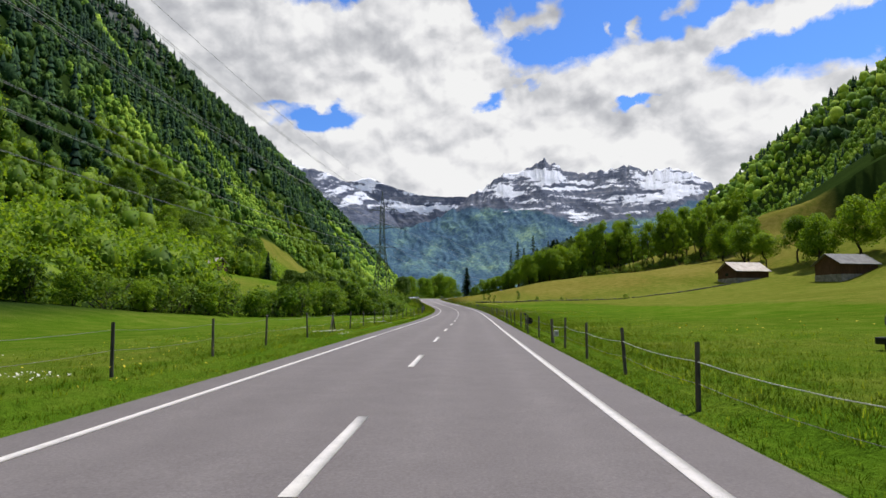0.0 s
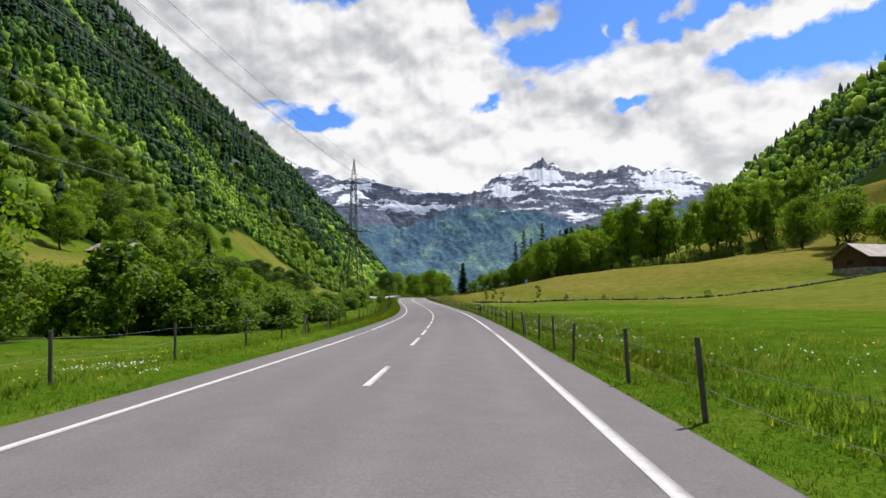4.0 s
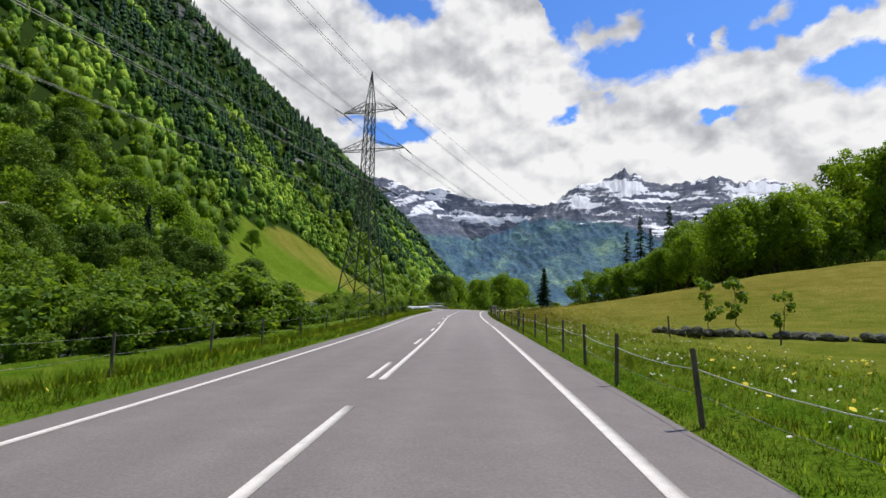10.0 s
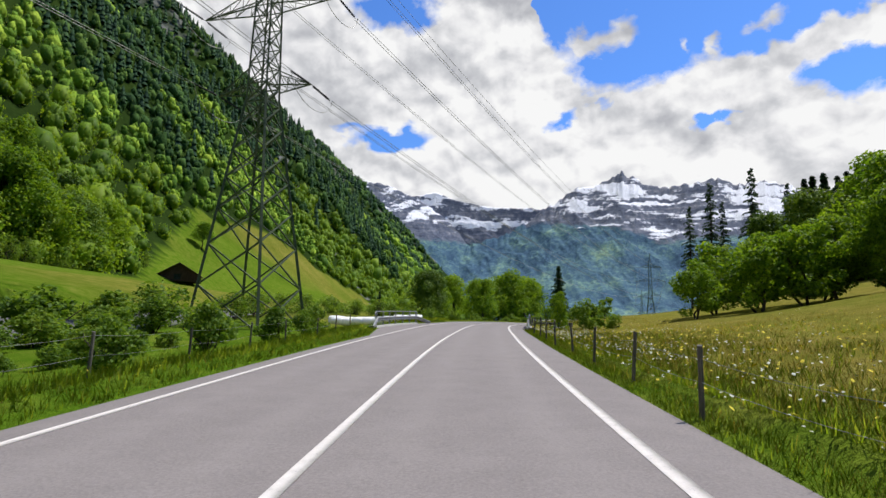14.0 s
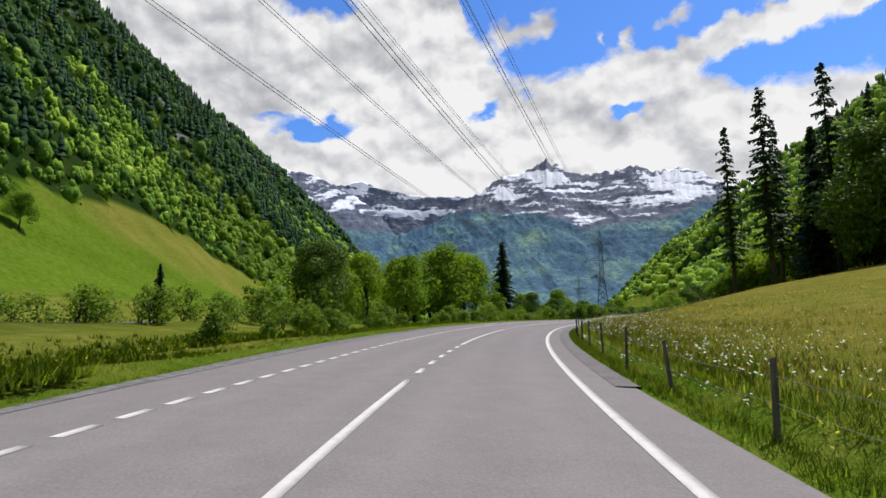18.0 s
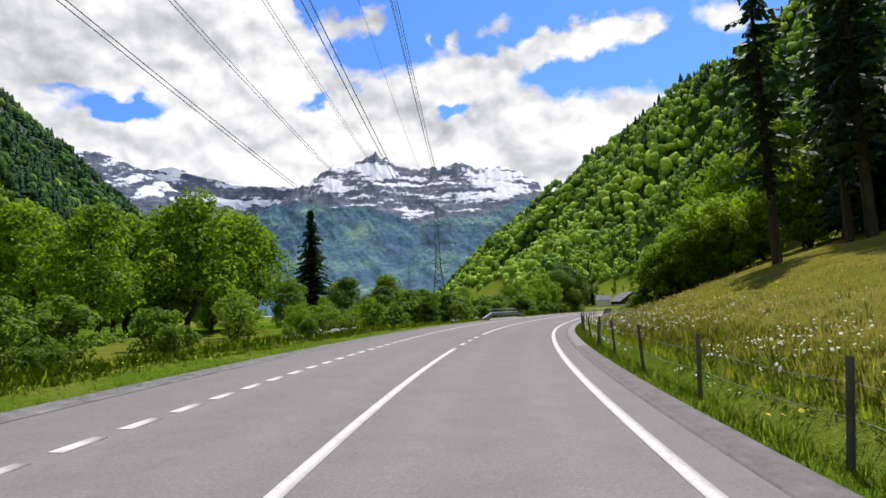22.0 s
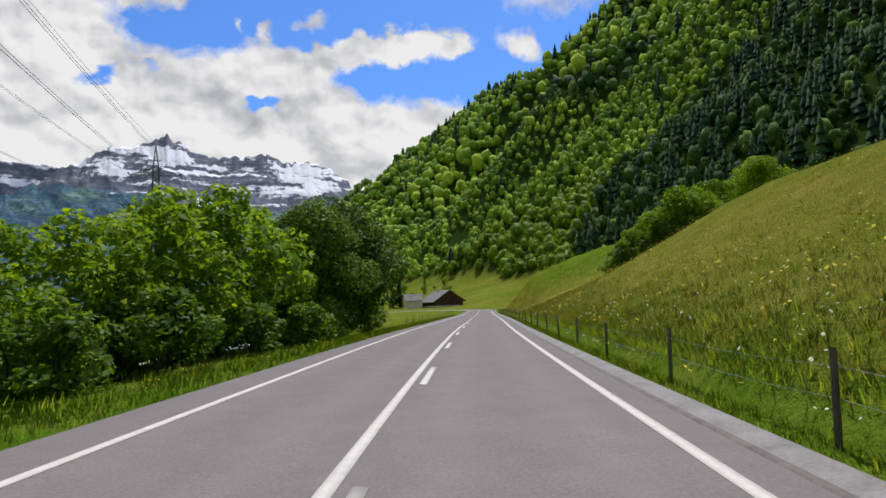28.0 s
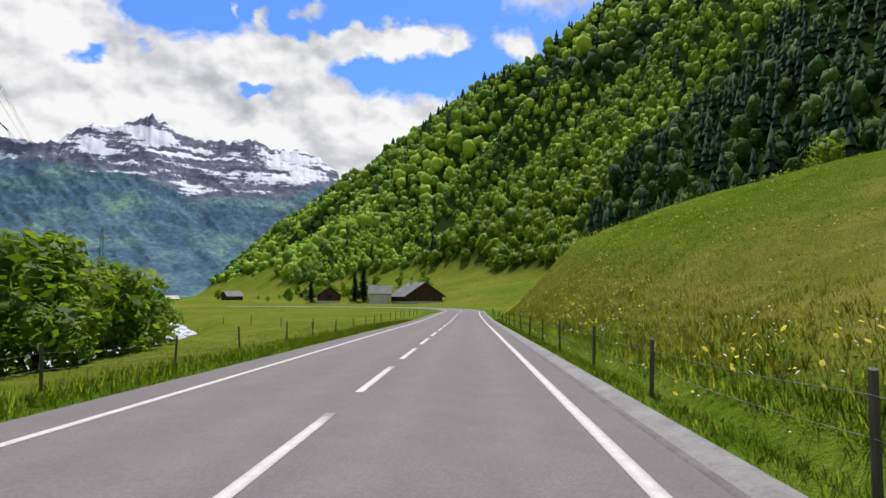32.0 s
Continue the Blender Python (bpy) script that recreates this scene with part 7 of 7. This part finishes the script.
house("annexe", "white plastered house front beside the big farmhouse roof", "house", 214, 652, -34, 8, 7, 4.6, 7.4, PLASTER, ROOF_GREY, over=0.8, windows=tuple(("-x", q, h, 0.9, 1.0) for q in (-1.8, 1.8) for h in (1.2, 3.4)))
house("farm_barn", "low brown barn with tiled roof beside a spruce", "barn", 204, 678, 66, 12, 9, 3.4, 6.6, BARN_WOOD, ROOF_BROWN, over=0.9, base_mat=PLASTER, windows=(("-x", 0, 1.2, 2.0, 2.0),))
house("field_shed", "small grey hay shed on the far meadow", "shed", 184, 744, 10, 8, 6, 2.8, 5.0, BARN_WOOD, ROOF_GREY)
house("hill_shed", "small wooden shed on the hillside pasture", "shed", 246, 790, 25, 9, 7, 2.8, 5.0, BARN_WOOD, ROOF_GREY)
house("hill_shed", "small wooden shed on the hillside pasture", "shed", 190, 905, 5, 10, 7, 2.8, 5.0, BARN_WOOD, ROOF_RUST)


# ---- grass and flowers ----
def blades(name, label, pts, tall, mat, seed, per=4, wide=0.03):
    """Tufts of bent blades at the given places."""
    r = np.random.default_rng(seed)
    p = np.repeat(pts, per, 0)
    h = np.repeat(tall, per) * r.uniform(0.55, 1.2, len(p))
    a, lean = r.uniform(0, 6.283, len(p)), r.uniform(0.25, 1.1, len(p))
    w = wide * r.uniform(0.6, 1.4, len(p)) * np.clip(h / 0.3, 0.6, 2)
    d = np.stack([np.cos(a), np.sin(a), 0 * a], -1)
    c = np.stack([-np.sin(a), np.cos(a), 0 * a], -1) * w[:, None]
    base = p + d * r.uniform(0, 0.08, len(p))[:, None] - [0, 0, 0.03]
    up = np.array([0, 0, 1.0])
    tip = base + d * (h * lean)[:, None] + up * (h * 0.95)[:, None]
    v = np.stack([base - c, base + c, tip], 1).reshape(-1, 3)
    f3 = np.arange(len(p) * 3).reshape(-1, 3)
    nrm = np.repeat(d * 0.35 + [0, 0, 0.94], 3, 0)
    return tagged(new(name, lean_normals(fast_mesh(name, v, f3, mat), nrm)), label, "grass", kind="stuff")


def sow(n, s0, s1, lo, hi, fall, side, seed):
    r = np.random.default_rng(seed)
    s = r.uniform(s0, s1, n)
    d = lo - fall * np.log(1 - r.uniform(0, 1, n) * (1 - math.exp(-(hi - lo) / fall)))
    u = EDGE_R + d if side > 0 else edge_left(s) - d
    u = np.where((side > 0) & (s > 276), u + 0.05, u)
    keep = ~((side > 0) & (abs(s - 271.7) < 2.2 + 0.8 * (d < 1)) & (d < 8))
    keep &= ~((abs(s - 262.5) < 9) & (d < 1.4) & (side > 0)) & ~((s > 249) & (s < 267) & (d < 1.4) & (side < 0)) & ~((s > 400) & (s < 415) & (d < 1.15) & (side > 0)) & ~((s > 387) & (s < 402) & (d < 1.0) & (side < 0))
    s, u, d = s[keep], u[keep], d[keep]
    p = on_road(s, u)
    z = relief(p[:, 0], p[:, 1])
    z = np.where(d < 0.8, np.minimum(z, p[:, 2] - 0.03), z)
    return np.stack([p[:, 0], p[:, 1], z], -1), s, d


for side, n1, n2, sd in ((1, 175000, 84000, 1), (-1, 45000, 14000, 2)):
    p, s, d = sow(n1, -4, 545, 0.05, 11.0, 2.5 if side > 0 else 1.8, side, sd)
    high = np.interp(s, [-10, 180, 205, 545], [0.12, 0.12, 0.20, 0.20]) if side > 0 else np.interp(s, [-10, 90, 110, 255, 275, 390, 410, 545], [0.13, 0.14, 0.30, 0.30, 0.12, 0.12, 0.26, 0.26])
    dried = (s > 188) & (d > 1.2) & (np.random.default_rng(sd + 60).uniform(0, 1, len(s)) < np.where((s > 503) & (d > 4.5), 0.2, 0.6)) & (side > 0)
    blades("dry_grass", "yellowing grass tufts in the roadside meadow", p[dried], np.full(dried.sum(), 0.18), HAY, sd + 12, 4, 0.010) if side > 0 else None
    p, high, d = p[~dried], high[~dried], d[~dried]
    blades("verge_grass", "green grass tufts along the road edge", p, high * np.clip(0.65 + d * 0.4, 0.6, 1.15), GRASS, sd + 10, 4, 0.011)
    p, s, d = sow(n2, 70 if side > 0 else 95, 545, 0.3, 16.0, 4.0, side, sd + 4)
    dryness = np.interp(s, [70, 82, 100, 180, 200, 390, 420, 560], [0.9, 0.9, 0.12, 0.15, 0.9, 0.9, 0.55, 0.55]) if side > 0 else np.interp(s, [95, 255, 275, 390, 410, 560], [0.5, 0.5, 0.15, 0.15, 0.6, 0.6])
    pick = np.random.default_rng(sd).uniform(0, 1, len(s)) < dryness
    blades("hay_grass", "tall pale seeding grass in the meadow", p[pick], np.full(pick.sum(), 0.22), HAY, sd + 20, 3, 0.006)
    p, s, d = sow(16000, -4, 560, 8.0, 45.0, 16.0, side, sd + 6)
    p[:, 2] = relief(p[:, 0], p[:, 1])
    bed = (s > 185) if side > 0 else (abs(d) < 11)
    dry_bed = bed & (np.random.default_rng(sd + 9).uniform(0, 1, len(s)) < np.interp(s, [185, 390, 420, 500, 515, 560], [0.9, 0.9, 0.5, 0.5, 0.12, 0.12])) & (side > 0)
    if side > 0:
        blades("meadow_hay", "coarse yellow grass tufts over the meadow", p[dry_bed], np.full(dry_bed.sum(), 0.14), HAY, sd + 32, 4, 0.016)
    bed = bed & ~dry_bed
    blades("meadow_grass", "coarse grass tufts over the meadow", p[bed], np.full(bed.sum(), 0.14), GRASS, sd + 30, 4, 0.016)


def blooms(name, label, pts, tall, rad, mat, seed):
    r = np.random.default_rng(seed)
    n = len(pts)
    c = pts + np.stack([0 * tall, 0 * tall, tall], -1)
    rad = rad * r.uniform(0.6, 1.3, n)
    tilt = r.normal(0, 0.5, (n, 2))
    a = np.arange(6) * math.pi / 3
    ring = np.stack([np.cos(a), np.sin(a)], -1)
    v = np.concatenate([c[:, None] + np.stack([ring[None, :, 0] * rad[:, None], ring[None, :, 1] * rad[:, None], (ring[None, :, 0] * tilt[:, :1] + ring[None, :, 1] * tilt[:, 1:]) * rad[:, None]], -1), c[:, None] + [0, 0, 0.012]], 1)
    k = np.arange(n)[:, None] * 7
    f = np.stack([k + np.arange(6)[None], k + (np.arange(6)[None] + 1) % 6, np.broadcast_to(k + 6, (n, 6))], -1).reshape(-1, 3)
    return tagged(new(name, fast_mesh(name, v.reshape(-1, 3), f, mat)), label, "flowers", kind="stuff")


def patchy(p, size, keep, seed):
    return waves(p[:, 0], p[:, 1], seed, size, 3) > keep


p, s, d = sow(64000, 60, 545, 0.5, 16.0, 2.6, 1, 31)
ok = patchy(p, 4, -0.22, 41) & (np.random.default_rng(1).uniform(0, 1, len(s)) < np.interp(s, [60, 85, 110, 190, 215, 275, 295, 375, 395, 545], [0.10, 0.2, 0.06, 0.12, 0.25, 0.25, 0.36, 0.42, 0.12, 0.05]))
blooms("daisies", "white ox-eye daisies in the meadow", p[ok], np.random.default_rng(71).uniform(0.20, 0.36, ok.sum()), 0.023, PETAL_W, 51)
p, s, d = sow(14000, 0, 545, 0.3, 25.0, 7.0, 1, 32)
ok = patchy(p, 9, 0.1, 42) & (np.random.default_rng(2).uniform(0, 1, len(s)) < np.interp(s, [0, 200, 220, 545], [0.25, 0.5, 1, 1]))
blooms("buttercups", "yellow meadow flowers", p[ok], np.random.default_rng(72).uniform(0.2, 0.4, ok.sum()), 0.030, PETAL_Y, 52)
p, s, d = sow(5000, -4, 545, 0.3, 10.0, 3.0, -1, 33)
ok = patchy(p, 7, 0.12, 43)
blooms("verge_flowers", "small white and yellow verge flowers", p[ok], np.full(ok.sum(), 0.24), 0.017, PETAL_Y, 53)
p, s, d = sow(9000, 8, 75, 0.5, 9.0, 4.0, -1, 34)
ok = patchy(p, 4, 0.30, 45)
blooms("verge_daisies", "patches of small white flowers in the left meadow", p[ok], np.full(ok.sum(), 0.16), 0.020, PETAL_W, 54)
p, s, d = sow(9000, 425, 556, 1.0, 34.0, 11.0, 1, 35)
p[:, 2] = relief(p[:, 0], p[:, 1])
ok = patchy(p, 5, 0.12, 46)
blooms("yellow_hawkbits", "scattered yellow flower heads over the green slope", p[ok], np.full(ok.sum(), 0.22), 0.036, PETAL_Y, 57)
p, s, d = sow(3200, 267.5, 281, 0.6, 4.2, 2.5, -1, 38)
p[:, 2] = relief(p[:, 0], p[:, 1])
blades("bale_side_grass", "tall green grass in front of the wrapped bales", p, np.random.default_rng(74).uniform(0.2, 0.5, len(p)), GRASS, 59, 5, 0.014)
p, s, d = sow(22000, 284, 432, 1.1, 17.0, 9.0, -1, 37)
p[:, 2] = relief(p[:, 0], p[:, 1])
ok = patchy(p, 5, -0.25, 47)
blades("tall_herbs", "rank green herbs and nettles on the flood plain", p[ok], np.random.default_rng(73).uniform(0.14, 0.42, ok.sum()) * np.clip(d[ok] / 4, 0.45, 1), GRASS, 58, 5, 0.035)
